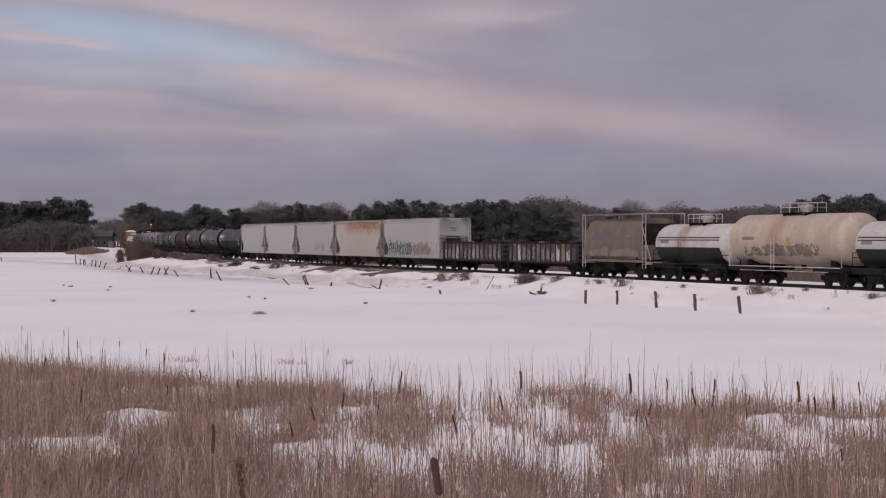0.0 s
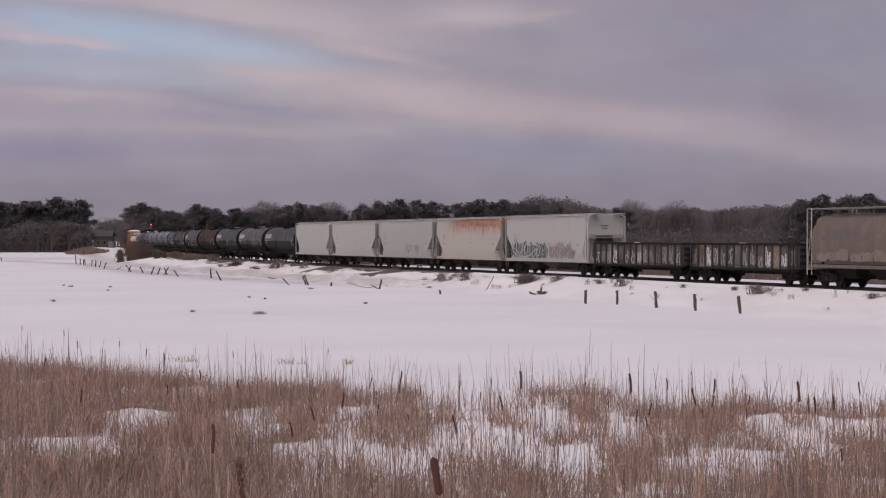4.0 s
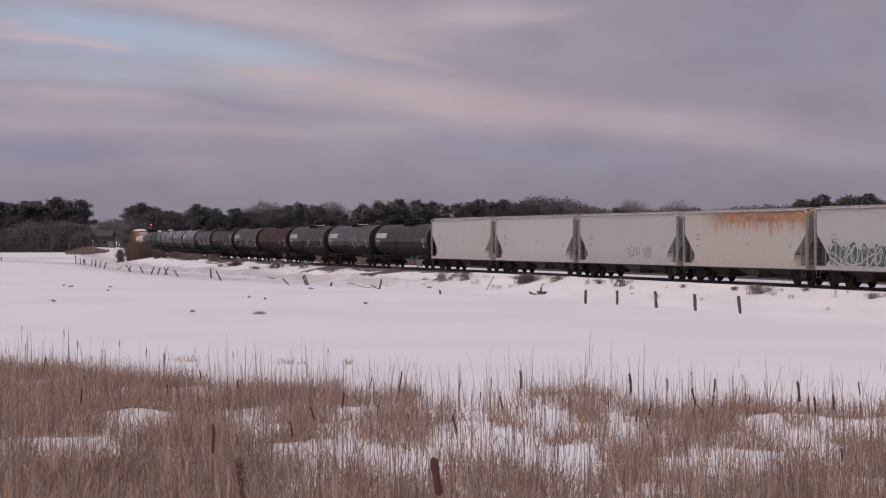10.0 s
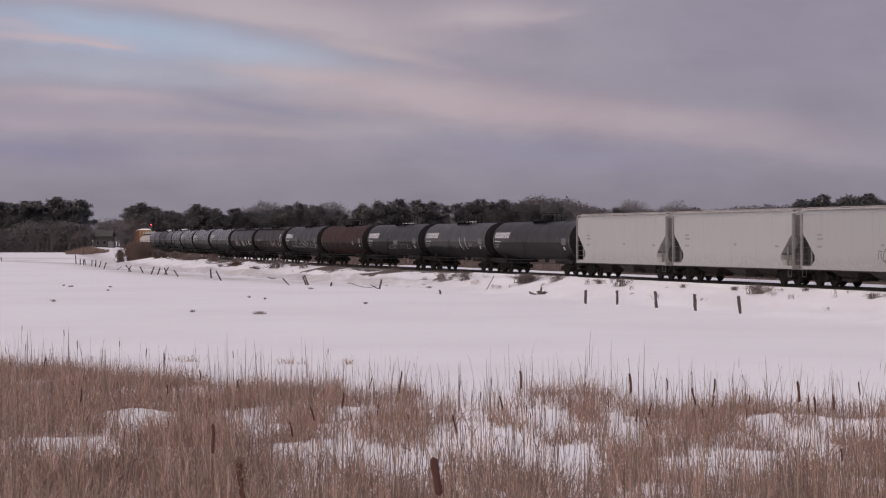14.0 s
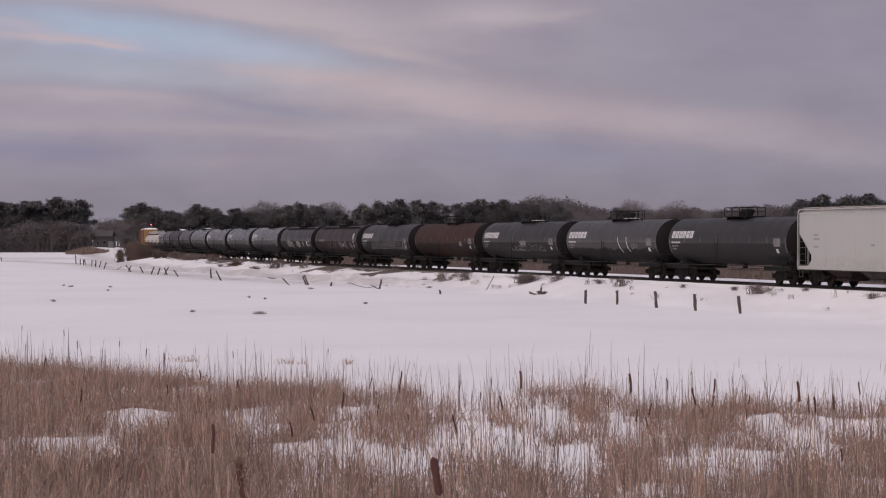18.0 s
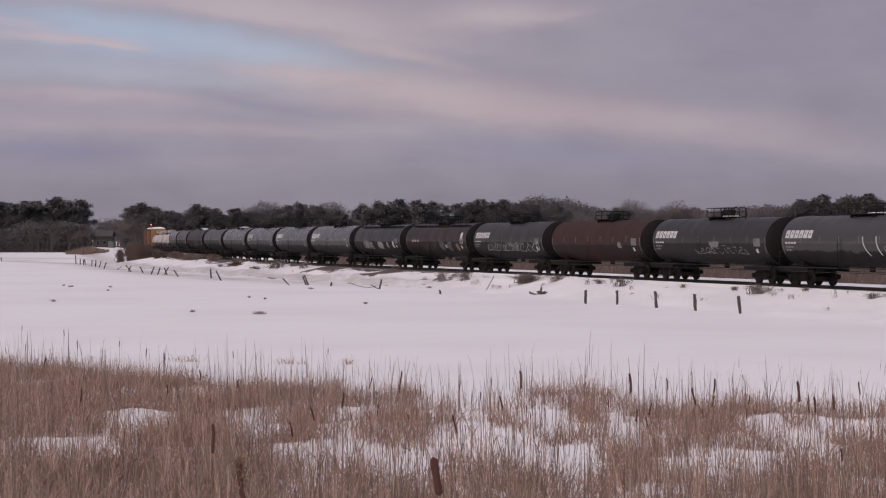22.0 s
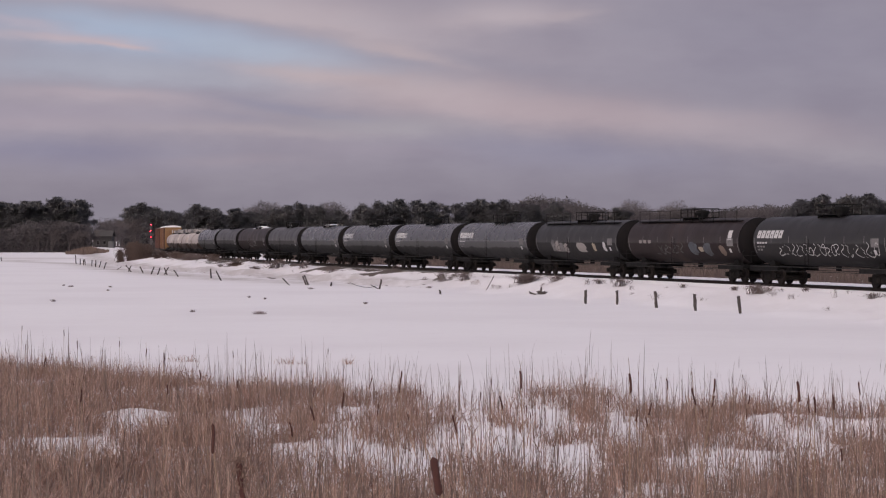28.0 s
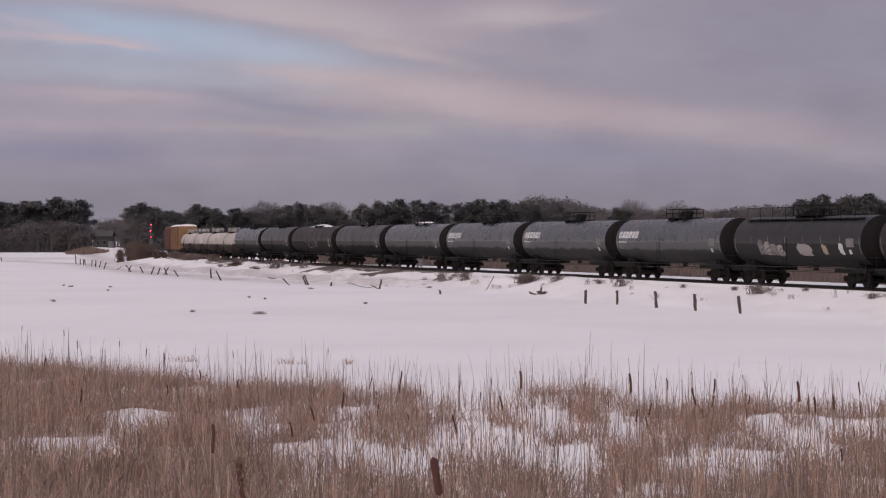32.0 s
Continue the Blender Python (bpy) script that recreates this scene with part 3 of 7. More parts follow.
def pine_meshes(seed, tall=15.0, wide=3.4, low=0.12):
    rnd = np.random.RandomState(seed)
    sh = Shape()
    bend = rnd.uniform(-0.3, 0.3, 2)
    axis = lambda h: Vector((bend[0] * math.sin(h / tall * 3), bend[1] * math.sin(h / tall * 2.4), h))
    hs = np.linspace(-0.3, tall * 0.97, 7)
    for h0, h1 in zip(hs, hs[1:]):
        sh.rod(axis(h0), axis(h1), 0.24 * (1.05 - max(h0, 0) / tall), 0.24 * (1.05 - h1 / tall), 7)
    pts, out = [], []
    count = 36
    for k in range(count):
        f = low + (1 - low) * ((k + rnd.rand()) / count) ** 0.9
        h = tall * f
        reach = wide * (0.55 + 0.45 * math.sin(math.pi * min(1, (f - low) / (1 - low) * 0.75 + 0.2))) * rnd.uniform(0.45, 1.15) * (1.0 if f < 0.86 else max(0.25, (1.04 - f) / 0.16))
        a = rnd.uniform(0, math.tau)
        base = axis(h * 0.96)
        tip = base + Vector((math.cos(a) * reach, math.sin(a) * reach, reach * rnd.uniform(0.05, 0.3)))
        sh.rod(base, tip, 0.06 * (1.2 - f), 0.02, 4, False)
        for q in (0.35, 0.68, 0.98):
            c = np.array(base.lerp(tip, q))
            o = np.clip(rnd.normal(size=(95, 3)), -1.5, 1.5) * np.array([0.62, 0.62, 0.34]) * rnd.uniform(0.75, 1.2)
            pts.append(c + o)
            away = c - np.array(axis(h * 0.9))
            out.append(0.8 * o + 0.35 * away + np.array([0, 0, 0.55]))
    v, f = blades(np.concatenate(pts), 0.34, rnd, 0.9)
    crown = raw_mesh("pine_crown", v, f, HAZED_NEEDLES)
    lean_out(crown, np.concatenate(out))
    return sh.mesh("pine_trunk", BARK, 60), crown


def lean_out(me, way):
    """Let the blades of a crown shade as rounded clumps; way: one outward direction a blade."""
    way = np.repeat(way / np.maximum(np.linalg.norm(way, axis=1, keepdims=True), 1e-6), 3, axis=0)
    me.shade_smooth()
    me.normals_split_custom_set_from_vertices(way.tolist())


def bare_tree_mesh(seed, tall, levels=5, spread=0.6, material=None, twig=0.012):
    """A leafless tree: forked limbs that end in fine twigs."""
    rnd = np.random.RandomState(seed)
    sh = Shape()

    def grow(p, d, length, r, level):
        q = p + d * length
        sh.rod(p, q, r, r * 0.68, 5 if level > 2 else 3, False)
        if level == 0:
            return
        for _ in range(3 if level != levels else 4):
            e = (d + Vector(rnd.normal(size=3)) * spread + Vector((0, 0, 0.12))).normalized()
            grow(p.lerp(q, rnd.uniform(0.55, 1.0)), e, length * rnd.uniform(0.58, 0.85), max(r * 0.55, twig), level - 1)

    grow(Vector((0, 0, -0.2)), Vector((0, 0, 1)), tall * 0.27, tall * 0.016, levels)
    return sh.mesh("bare_tree", material or TWIG)


def haze_tree_mesh(seed, tall=11.0, wide=4.2):
    """A broad leafless crown: a few limbs and a dome of fine twigs."""
    rnd = np.random.RandomState(seed)
    sh = Shape().rod((0, 0, -0.3), (0, 0, tall * 0.4), 0.22, 0.16, 7)
    centre = np.array([0, 0, tall * 0.58])
    for _ in range(22):
        a, up = rnd.uniform(0, math.tau), rnd.uniform(0.1, 1.3)
        tip = centre + np.array([math.cos(a) * math.cos(up) * wide, math.sin(a) * math.cos(up) * wide, math.sin(up) * tall * 0.36]) * rnd.uniform(0.6, 0.9)
        foot = Vector((0, 0, tall * rnd.uniform(0.25, 0.45)))
        sh.rod(foot, Vector(tip), 0.07, 0.02, 4, False)
    n = 5200
    way = rnd.normal(size=(n, 3))
    way[:, 2] = np.abs(way[:, 2]) * 1.1 - 0.35
    way /= np.linalg.norm(way, axis=1, keepdims=True)
    lump = 1 + 0.14 * np.sin(5 * way[:, 0] + seed) * np.cos(4 * way[:, 1] - seed)
    p = centre + way * np.array([wide, wide, tall * 0.4]) * (rnd.rand(n, 1) ** 0.5 * lump[:, None])
    q = p + (way + rnd.normal(0, 0.45, (n, 3))) * 0.55
    side = np.cross(q - p, rnd.normal(size=(n, 3)))
    side *= 0.028 / np.maximum(np.linalg.norm(side, axis=1, keepdims=True), 1e-6)
    k = np.arange(n) * 3 + len(sh.v)
    sh.v += [tuple(r) for r in np.stack([p - side, p + side, q], 1).reshape(-1, 3).tolist()]
    sh.f += [(int(i), int(i) + 1, int(i) + 2) for i in k]
    return sh.mesh("haze_tree", FAR_TWIG)


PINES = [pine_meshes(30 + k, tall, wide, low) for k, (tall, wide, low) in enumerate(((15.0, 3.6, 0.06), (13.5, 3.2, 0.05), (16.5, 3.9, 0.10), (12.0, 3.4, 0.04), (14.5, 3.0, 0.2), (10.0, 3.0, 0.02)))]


def pine(px, dist, tall, rnd, group):
    k = rnd.randint(len(PINES))
    if 190 < px < 300:
        # the line runs through here: these stand behind it
        far = 800.0 if px < 262 else 660.0
        dist, tall = far + rnd.uniform(0, 20), tall * far / dist
    x, y = spot(px, dist)
    root = tagged(new("pine_tree"), "pine tree with a ragged, haze-greyed crown at the field's edge", "tree", group)
    z = float(ground_z(x, y)[0])
    root.matrix_basis = pose(x, y, z, 0, 0, rnd.uniform(0, 360)) @ Matrix.Diagonal((1.05 * tall / 14, 1.05 * tall / 14, tall / (15.0, 13.5, 16.5, 12.0, 14.5, 10.0)[k], 1))
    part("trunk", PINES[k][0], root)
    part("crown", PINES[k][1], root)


def pines():
    rnd = np.random.RandomState(8)

    def belt(tops, dist, depth, step, group):
        """Pines side by side; tops: (bearing, height of the treetops in metres)."""
        px = tops[0][0]
        while px < tops[-1][0]:
            h = np.interp(px, [t[0] for t in tops], [t[1] for t in tops])
            pine(px, dist + rnd.uniform(0, depth), h * rnd.uniform(0.86, 1.06), rnd, group)
            px += step * rnd.uniform(0.6, 1.4)

    left = "pines of the left wood"
    belt(((-140, 15.5), (0, 14.5), (30, 15.6), (60, 14.8), (100, 16), (152, 16)), 612, 12, 12, left)
    belt(((-140, 14), (154, 14.5)), 640, 30, 14, left)
    mid = "pines behind the railway"
    belt(((225, 11), (252, 13.8), (300, 12.5), (345, 13), (420, 12), (500, 13.5), (560, 13), (600, 12.3), (625, 12.4)), 565, 35, 13, mid)
    belt(((235, 12), (620, 11.5)), 620, 30, 16, mid)
    belt(((630, 12), (672, 14), (690, 12.2), (706, 14), (740, 14.3), (790, 13), (800, 11.5)), 545, 18, 12, mid)
    belt(((806, 12.5), (850, 14), (915, 14.6), (940, 12.5), (985, 13.6), (1010, 12)), 520, 25, 12, mid)
    belt(((640, 11), (1000, 11)), 575, 20, 17, mid)
    right = "pines of the right wood"
    belt(((1396, 12), (1412, 14.3), (1450, 14), (1500, 13.8), (1522, 12.5), (1545, 14.2), (1640, 14.2), (1700, 14)), 470, 14, 14, right)
    belt(((1400, 12.5), (1700, 13)), 500, 20, 17, right)
    for px, h in ((1090, 13.0), (1098, 12.2), (1108, 12.4)):
        pine(px, 600, h, rnd, mid)


pines()

BARE = [bare_tree_mesh(60 + k, 11.0, 6, 0.5) for k in range(3)]
HAZE = [haze_tree_mesh(80 + k) for k in range(3)]
FAR_BARE = [bare_tree_mesh(70 + k, 13.0, 6, 0.5, FAR_TWIG, 0.026) for k in range(3)]


def bare_trees():
    rnd = np.random.RandomState(12)
    sets = [(px, 640, 0.7 * h, HAZE) for px, h in ((436, 19), (452, 22), (468, 24), (486, 22.5), (500, 20), (560, 21), (575, 23.5), (590, 22.5), (602, 20), (1088, 19), (1098, 21), (1112, 23), (1124, 23), (1138, 20))]
    sets += [(px, 700, h, FAR_BARE) for px, h in zip(np.arange(1150, 1400, 13), np.tile((15.5, 18, 15, 17), 5))]
    sets += [(px, 660, h, FAR_BARE) for px, h in zip(np.arange(925, 1085, 11), (18, 18.5, 18.5, 18, 18, 17.5, 17, 16.5, 16, 15.5, 15, 14.5, 14, 13.5, 13))]
    sets += [(px, 640, 0.7 * h, HAZE) for px, h in zip(np.arange(1160, 1240, 11), (18, 20, 21.5, 22.5, 22.5, 21.5, 20, 18))]
    sets += [(px, 560, h, BARE) for px, h in zip(np.arange(1010, 1400, 15), np.tile((9, 8, 10, 8.5, 9.5), 6))]
    sets += [(px, 760, 16, BARE) for px in range(190, 226, 9)]
    crest = ([900, 925, 960, 1000, 1040, 1085, 1140, 1180, 1230, 1260, 1300, 1350, 1400, 1760], [14, 17.5, 18.5, 17.5, 15.5, 13, 15, 14.5, 16, 14.5, 16, 17, 16.5, 16.5])
    for row, dist in enumerate((705, 730, 755)):
        for px in np.arange(905 + 4 * row, 1440, 8.5):
            sets.append((px, dist, float(np.interp(px, *crest)) * rnd.uniform(1.0, 1.16), FAR_BARE))
    sets += [(px, 598, h, BARE) for px, h in zip(np.arange(-40, 168, 11), np.tile((9.5, 11, 10, 12, 9), 4))]
    sets += [(px, 800, h * 1.42, BARE) for px, h in zip(np.arange(202, 262, 4.5), (9, 10, 11, 11.5, 12.5, 13, 13.5, 14, 14.5, 14.5, 15, 14.5, 14, 13))]
    sets += [(px, 790, h * 1.45, BARE) for px, h in zip(np.arange(214, 256, 7), (7.5, 9, 10, 11, 11, 10))]
    sets += [(px, 700, h, FAR_BARE) for px, h in zip(np.arange(174, 216, 6), (13, 12, 11.5, 12, 11.5, 12, 12))]
    for px, dist, h, kinds in sets:
        k = rnd.randint(len(kinds))
        x, y = spot(px + rnd.uniform(-3, 3), dist * rnd.uniform(0.98, 1.04))
        ob = new("bare_tree", kinds[k])
        s = h * rnd.uniform(0.92, 1.05) / 11.5
        ob.matrix_basis = pose(x, y, float(ground_z(x, y)[0]), 0, 0, rnd.uniform(0, 360)) @ Matrix.Diagonal((s, s, s, 1))
        tagged(ob, "leafless grey tree among the far woods", "tree", "bare trees of the far woods")


bare_trees()


def thicket(name, label, place, count, size, tall, material, seed, kind="stuff"):
    """Upright stems over an area: place(rnd, n) gives x and y."""
    rnd = np.random.RandomState(seed)
    x, y = place(rnd, count)
    return tagged(stems(name, x, y, tall, size, material, rnd), label, kind=kind)


def stems(name, x, y, tall, width, material, rnd, lean=0.22, curl=0.5, foot=None):
    """Blades of three joints that lean and curl, one at each place."""
    n = len(x)
    z = ground_z(x, y) - 0.03 if foot is None else foot
    h = tall * rnd.uniform(0.45, 1.15, n) if np.isscalar(tall) else tall
    a = rnd.uniform(0, math.tau, n)
    le = np.abs(rnd.normal(0, lean, n)) * h
    cu = rnd.uniform(0.1, 1, n) ** 2 * curl * h
    turn = rnd.uniform(0, math.tau, n)
    w = width * rnd.uniform(0.6, 1.3, n)
    px, py = np.cos(turn) * w / 2, np.sin(turn) * w / 2
    rows = []
    for f, g in ((0.0, 1.0), (0.45, 0.9), (0.8, 0.6), (1.0, 0.15)):
        off = le * f + cu * f ** 3
        cx, cy, cz = x + np.cos(a) * off, y + np.sin(a) * off, z + h * f - cu * 0.45 * f ** 4
        rows.append(np.stack([cx - px * g, cy - py * g, cz], 1))
        rows.append(np.stack([cx + px * g, cy + py * g, cz], 1))
    v = np.stack(rows, 1).reshape(-1, 3)
    b = np.arange(n) * 8
    f = np.concatenate([np.stack([b + k, b + k + 1, b + k + 3, b + k + 2], 1) for k in (0, 2, 4)])
    return new(name, raw_mesh(name, v, f, material))


# undergrowth in the woods and the reed belt behind the railway
def belts():
    rnd = np.random.RandomState(41)
    n = 190000
    px, dist = rnd.uniform(-150, 1720, n), rnd.uniform(552, 660, n)
    dist = np.where(px < 180, dist + 58, dist)
    dist = np.where(px > 1385, dist - 84, dist)
    dist = np.where((px > 205) & (px < 300), dist + np.where(px < 262, 235, 100), dist)
    keep = (px < 158) | (px > 212)
    px, dist = px[keep], dist[keep]
    x = (px - 784) / 3626 * dist
    z = ground_z(x, dist) + np.where((px > 205) & (px < 262), 13.0, 7.5) * rnd.rand(len(x)) ** 1.4 * (0.75 + 0.25 * hump(x, dist, 4.0, 45))
    v, f = blades(np.stack([x, dist, z], 1), 0.48, rnd, 1.2)
    tagged(new("undergrowth", raw_mesh("undergrowth", v, f, FAR_WOOD)), "dark leafless undergrowth below the far woods", kind="stuff")

    px, dist = rnd.uniform(-90, 160, 42000), rnd.uniform(588, 606, 42000)
    x = (px - 784) / 3626 * dist
    z = ground_z(x, dist) + 9.5 * rnd.rand(len(x)) ** 1.1 * (0.8 + 0.2 * hump(x, dist, 4.0, 46))
    v, f = blades(np.stack([x, dist, z], 1), 0.45, rnd, 1.2)
    tagged(new("undergrowth", raw_mesh("undergrowth", v, f, FAR_WOOD)), "dense grey twigs along the wood's edge", kind="stuff")

    def marsh(rnd, n):
        s, d = rnd.uniform(-160, 170, n), -22 - rnd.uniform(0, 1, n) ** 1.2 * 60
        return np.interp(s, S_GRID, LINE_X) - d * np.cos(np.interp(s, S_GRID, _th)), np.interp(s, S_GRID, LINE_Y) - d * np.sin(np.interp(s, S_GRID, _th))

    thicket("far_reed_belt", "dull brown dry reeds behind the railway bank", marsh, 64000, 0.09, 1.5, FAR_REED, 42)

    def far_wood(rnd, n):
        px = rnd.uniform(900, 1760, n)
        dist = rnd.uniform(690, 790, n)
        return (px - 784) / 3626 * dist, dist

    rnd = np.random.RandomState(48)
    x, y = far_wood(rnd, 80000)
    crest = np.interp(784 + x / y * 3626, [900, 925, 960, 1000, 1040, 1085, 1140, 1180, 1230, 1260, 1300, 1350, 1400, 1760], [15, 18.5, 19, 18, 16, 13.5, 15.5, 14.5, 16.5, 15, 16.5, 17.5, 17, 17])
    ob = stems("far_woods", x, y, 0.8 * crest * rnd.uniform(0.3, 1.0, len(x)) ** 0.7 * (1 + 0.06 * np.sin(x * 0.9)), 0.11, FAR_WOOD, rnd, 0.12, 0.15)
    tagged(ob, "grey leafless woods along the horizon", kind="stuff")
    n = 70000
    px, y = rnd.uniform(890, 1420, n), rnd.uniform(700, 770, n)
    top = np.interp(px, [890, 925, 960, 1000, 1040, 1085, 1140, 1180, 1230, 1260, 1300, 1350, 1420], [15, 18.5, 19.5, 18.5, 16.5, 13.5, 14.5, 13.5, 15, 13.5, 15, 16, 16])
    x = (px - 784) / 3626 * y
    v, f = blades(np.stack([x, y, top * (0.93 + 0.07 * hump(x, y, 3.0, 47)) * rnd.rand(n) ** 0.75], 1), 0.6, rnd, 1.2)
    tagged(new("ridge_thicket", raw_mesh("ridge_thicket", v, f, FAR_WOOD)), "dense dark twigs of the wooded ridge", kind="stuff")

    rnd = np.random.RandomState(43)
    px, y = rnd.uniform(116, 192, 8000), rnd.uniform(520, 560, 8000)
    x = (px - 784) / 3626 * y
    ob = stems("reed_hummock", x, y, (0.35 + 1.5 * np.exp(-((px - 152) / 26) ** 2)) * rnd.uniform(0.6, 1.1, 8000), 0.09, HUMMOCK, rnd, 0.3, 0.5)
    tagged(ob, "rounded tan reed bed at the wood's edge", kind="stuff")


belts()


# ---- rolling stock: x forward, the camera's side is -y, z up from the rail ----
WHEELS = []
WHEEL_R = 0.46


def disc(sh, y0, y1, r, n=22):
    return sh.rings([[(r * math.cos(i * math.tau / n), y, r * math.sin(i * math.tau / n)) for i in range(n)] for y in (y0, y1)])


def wheelset_mesh():
    sh = Shape()
    sh.rod((0, -1.0, 0), (0, 1.0, 0), 0.085, n=10)
    for side in (-1, 1):
        a = sorted((side * 0.69, side * 0.82))
        disc(sh, *a, WHEEL_R)
        b = sorted((side * 0.665, side * 0.695))
        disc(sh, *b, WHEEL_R + 0.03)
        c = sorted((side * 0.82, side * 0.87))
        disc(sh, *c, 0.13, 12)
        for k in range(3):
            t = k * math.tau / 3
            sh.rod((0.27 * math.cos(t), side * 0.815, 0.27 * math.sin(t)), (0.27 * math.cos(t), side * 0.828, 0.27 * math.sin(t)), 0.06, n=8)
    return sh.mesh("wheelset", TREAD, 40)


def bogie_mesh():
    sh = Shape()
    arch = [(-1.2, 0.5), (-1.2, 0.66), (-0.72, 0.7), (-0.4, 0.88), (0.4, 0.88), (0.72, 0.7), (1.2, 0.66), (1.2, 0.5), (0.98, 0.44), (0.76, 0.5), (0.5, 0.26), (-0.5, 0.26), (-0.76, 0.5), (-0.98, 0.44)]
    for side in (-1, 1):
        y = sorted((side * 0.93, side * 1.1))
        sh.prism(arch, *y)
        for x in (-0.16, 0.0, 0.16):
            sh.rod((x, side * 1.13, 0.34), (x, side * 1.13, 0.66), 0.07, n=8)
        for x in (-0.89, 0.89):
            sh.rod((x, side * 0.9, 0.5), (x, side * 1.2, 0.5), 0.13, n=10)
    sh.box(-0.24, 0.24, -0.95, 0.95, 0.4, 0.72)
    sh.box(-1.25, -1.15, -0.8, 0.8, 0.3, 0.38).box(1.15, 1.25, -0.8, 0.8, 0.3, 0.38)
    return sh.mesh("bogie", IRON, 30)


def running_gear(car, spacing, length):
    """Two bogies with two wheelsets each, and a coupler with its hose at either end."""
    for bx in (-spacing / 2, spacing / 2):
        bogie = part("bogie", kept("bogie", bogie_mesh), car, at=pose(bx, 0, 0))
        for ax in (-0.89, 0.89):
            WHEELS.append(part("wheelset", kept("wheelset", wheelset_mesh), bogie, at=pose(ax, 0, WHEEL_R)))
    for side in (-1, 1):
        def make(side=side):
            sh = Shape().box(-0.5, 0.1, -0.11, 0.11, -0.1, 0.12)
            sh.box(0.1, 0.34, -0.17, 0.1, -0.16, 0.16).box(0.3, 0.46, -0.17, -0.03, -0.14, 0.14)
            return sh.mesh("coupler", IRON)
        part("coupler", kept("coupler", make), car, at=pose(side * (length / 2 - 0.46), 0, 0.88, 0, 0, 0 if side > 0 else 180))
        hose = Shape().pipe([(0, -0.35, 0.8), (0.22, -0.36, 0.62), (0.4, -0.3, 0.42), (0.55, -0.2, 0.4)], 0.025)
        part("brake_hose", kept("hose", lambda: hose.mesh("brake_hose", DARK)), car, at=pose(side * (length / 2 - 0.55), 0, 0, 0, 0, 0 if side > 0 else 180))


def ladder(x, y, z0, z1, w=0.42, step=0.38, r=0.018, lean=0.0):
    sh = Shape()
    for k in (-w / 2, w / 2):
        sh.rod((x + k, y, z0), (x + k, y + lean, z1), r * 1.2, n=5)
    z = z0 + 0.15
    while z < z1 - 0.05:
        yy = y + lean * (z - z0) / (z1 - z0)
        sh.rod((x - w / 2, yy, z), (x + w / 2, yy, z), r, n=4)
        z += step
    return sh


class Flank:
    """The camera-side surface of a car, for marks laid on it."""

    def __init__(self, radius=None, centre=0.0, flat=1.55):
        self.r, self.c, self.flat = radius, centre, flat

    def point(self, x, z, lift=0.006):
        if self.r is None:
            return (x, -self.flat - lift, z)
        dz = max(-self.r * 0.98, min(self.r * 0.98, z - self.c))
        a = math.asin(dz / self.r)
        return (x, -(self.r + lift) * math.cos(a), self.c + (self.r + lift) * math.sin(a))


def plate(flank, x0, x1, z0, z1, lean=0.0, lift=0.006):
    """A mark with its four edges, bent to the flank; lean shifts its top."""
    sh = Shape()
    n = max(2, int(abs(z1 - z0) / 0.12) + 1)
    rows = [[flank.point(x0 + lean * k / n, z0 + (z1 - z0) * k / n, lift), flank.point(x1 + lean * k / n, z0 + (z1 - z0) * k / n, lift)] for k in range(n + 1)]
    return sh.rings(rows, False, False)


def scribble(flank, seed, x0, x1, z0, z1, stroke=0.07, letters=8, slant=0.12, lift=0.008):
    """Loose sprayed loops in one running stroke: unreadable lettering as a ribbon."""
    rnd = np.random.RandomState(seed)
    w = (x1 - x0) / letters
    pts = []
    tall = z1 - z0
    for k in range(letters):
        cx = x0 + w * (k + 0.5) + rnd.normal(0, 0.08 * w)
        base, high = z0 + tall * rnd.uniform(0.0, 0.2), tall * rnd.uniform(0.6, 1.0)
        kind = rnd.randint(4)
        if kind == 0:
            ph = rnd.uniform(0, math.tau)
            for q in np.linspace(0, rnd.choice([0.7, 1.0]), 9):
                a = ph + q * math.tau
                pts.append((cx + w * 0.42 * math.cos(a), base + high * (0.5 + 0.5 * math.sin(a))))
        elif kind == 1:
            for q in range(rnd.randint(3, 6)):
                pts.append((cx + w * rnd.uniform(-0.5, 0.5), base + high * (q % 2) * rnd.uniform(0.7, 1.0)))
        elif kind == 2:
            pts += [(cx - w * 0.35, base), (cx - w * 0.3, base + high), (cx + w * 0.3, base + high * rnd.uniform(0.6, 1.0)), (cx + w * 0.1, base + high * 0.5), (cx + w * 0.45, base)]
        else:
            for q in np.linspace(0, 1, 8):
                pts.append((cx + w * 0.38 * math.sin(q * math.tau), base + high * (1 - q)))
    pts = [(u + slant * (zz - z0), zz) for u, zz in pts]
    rows = []
    for k, (a, b) in enumerate(pts):
        p, q = pts[max(k - 1, 0)], pts[min(k + 1, len(pts) - 1)]
        ln = math.hypot(q[0] - p[0], q[1] - p[1]) or 1
        ox, oz = -(q[1] - p[1]) / ln * stroke / 2, (q[0] - p[0]) / ln * stroke / 2
        rows.append([flank.point(a - ox, b - oz, lift), flank.point(a + ox, b + oz, lift)])
    return Shape().rings(rows, False, False)


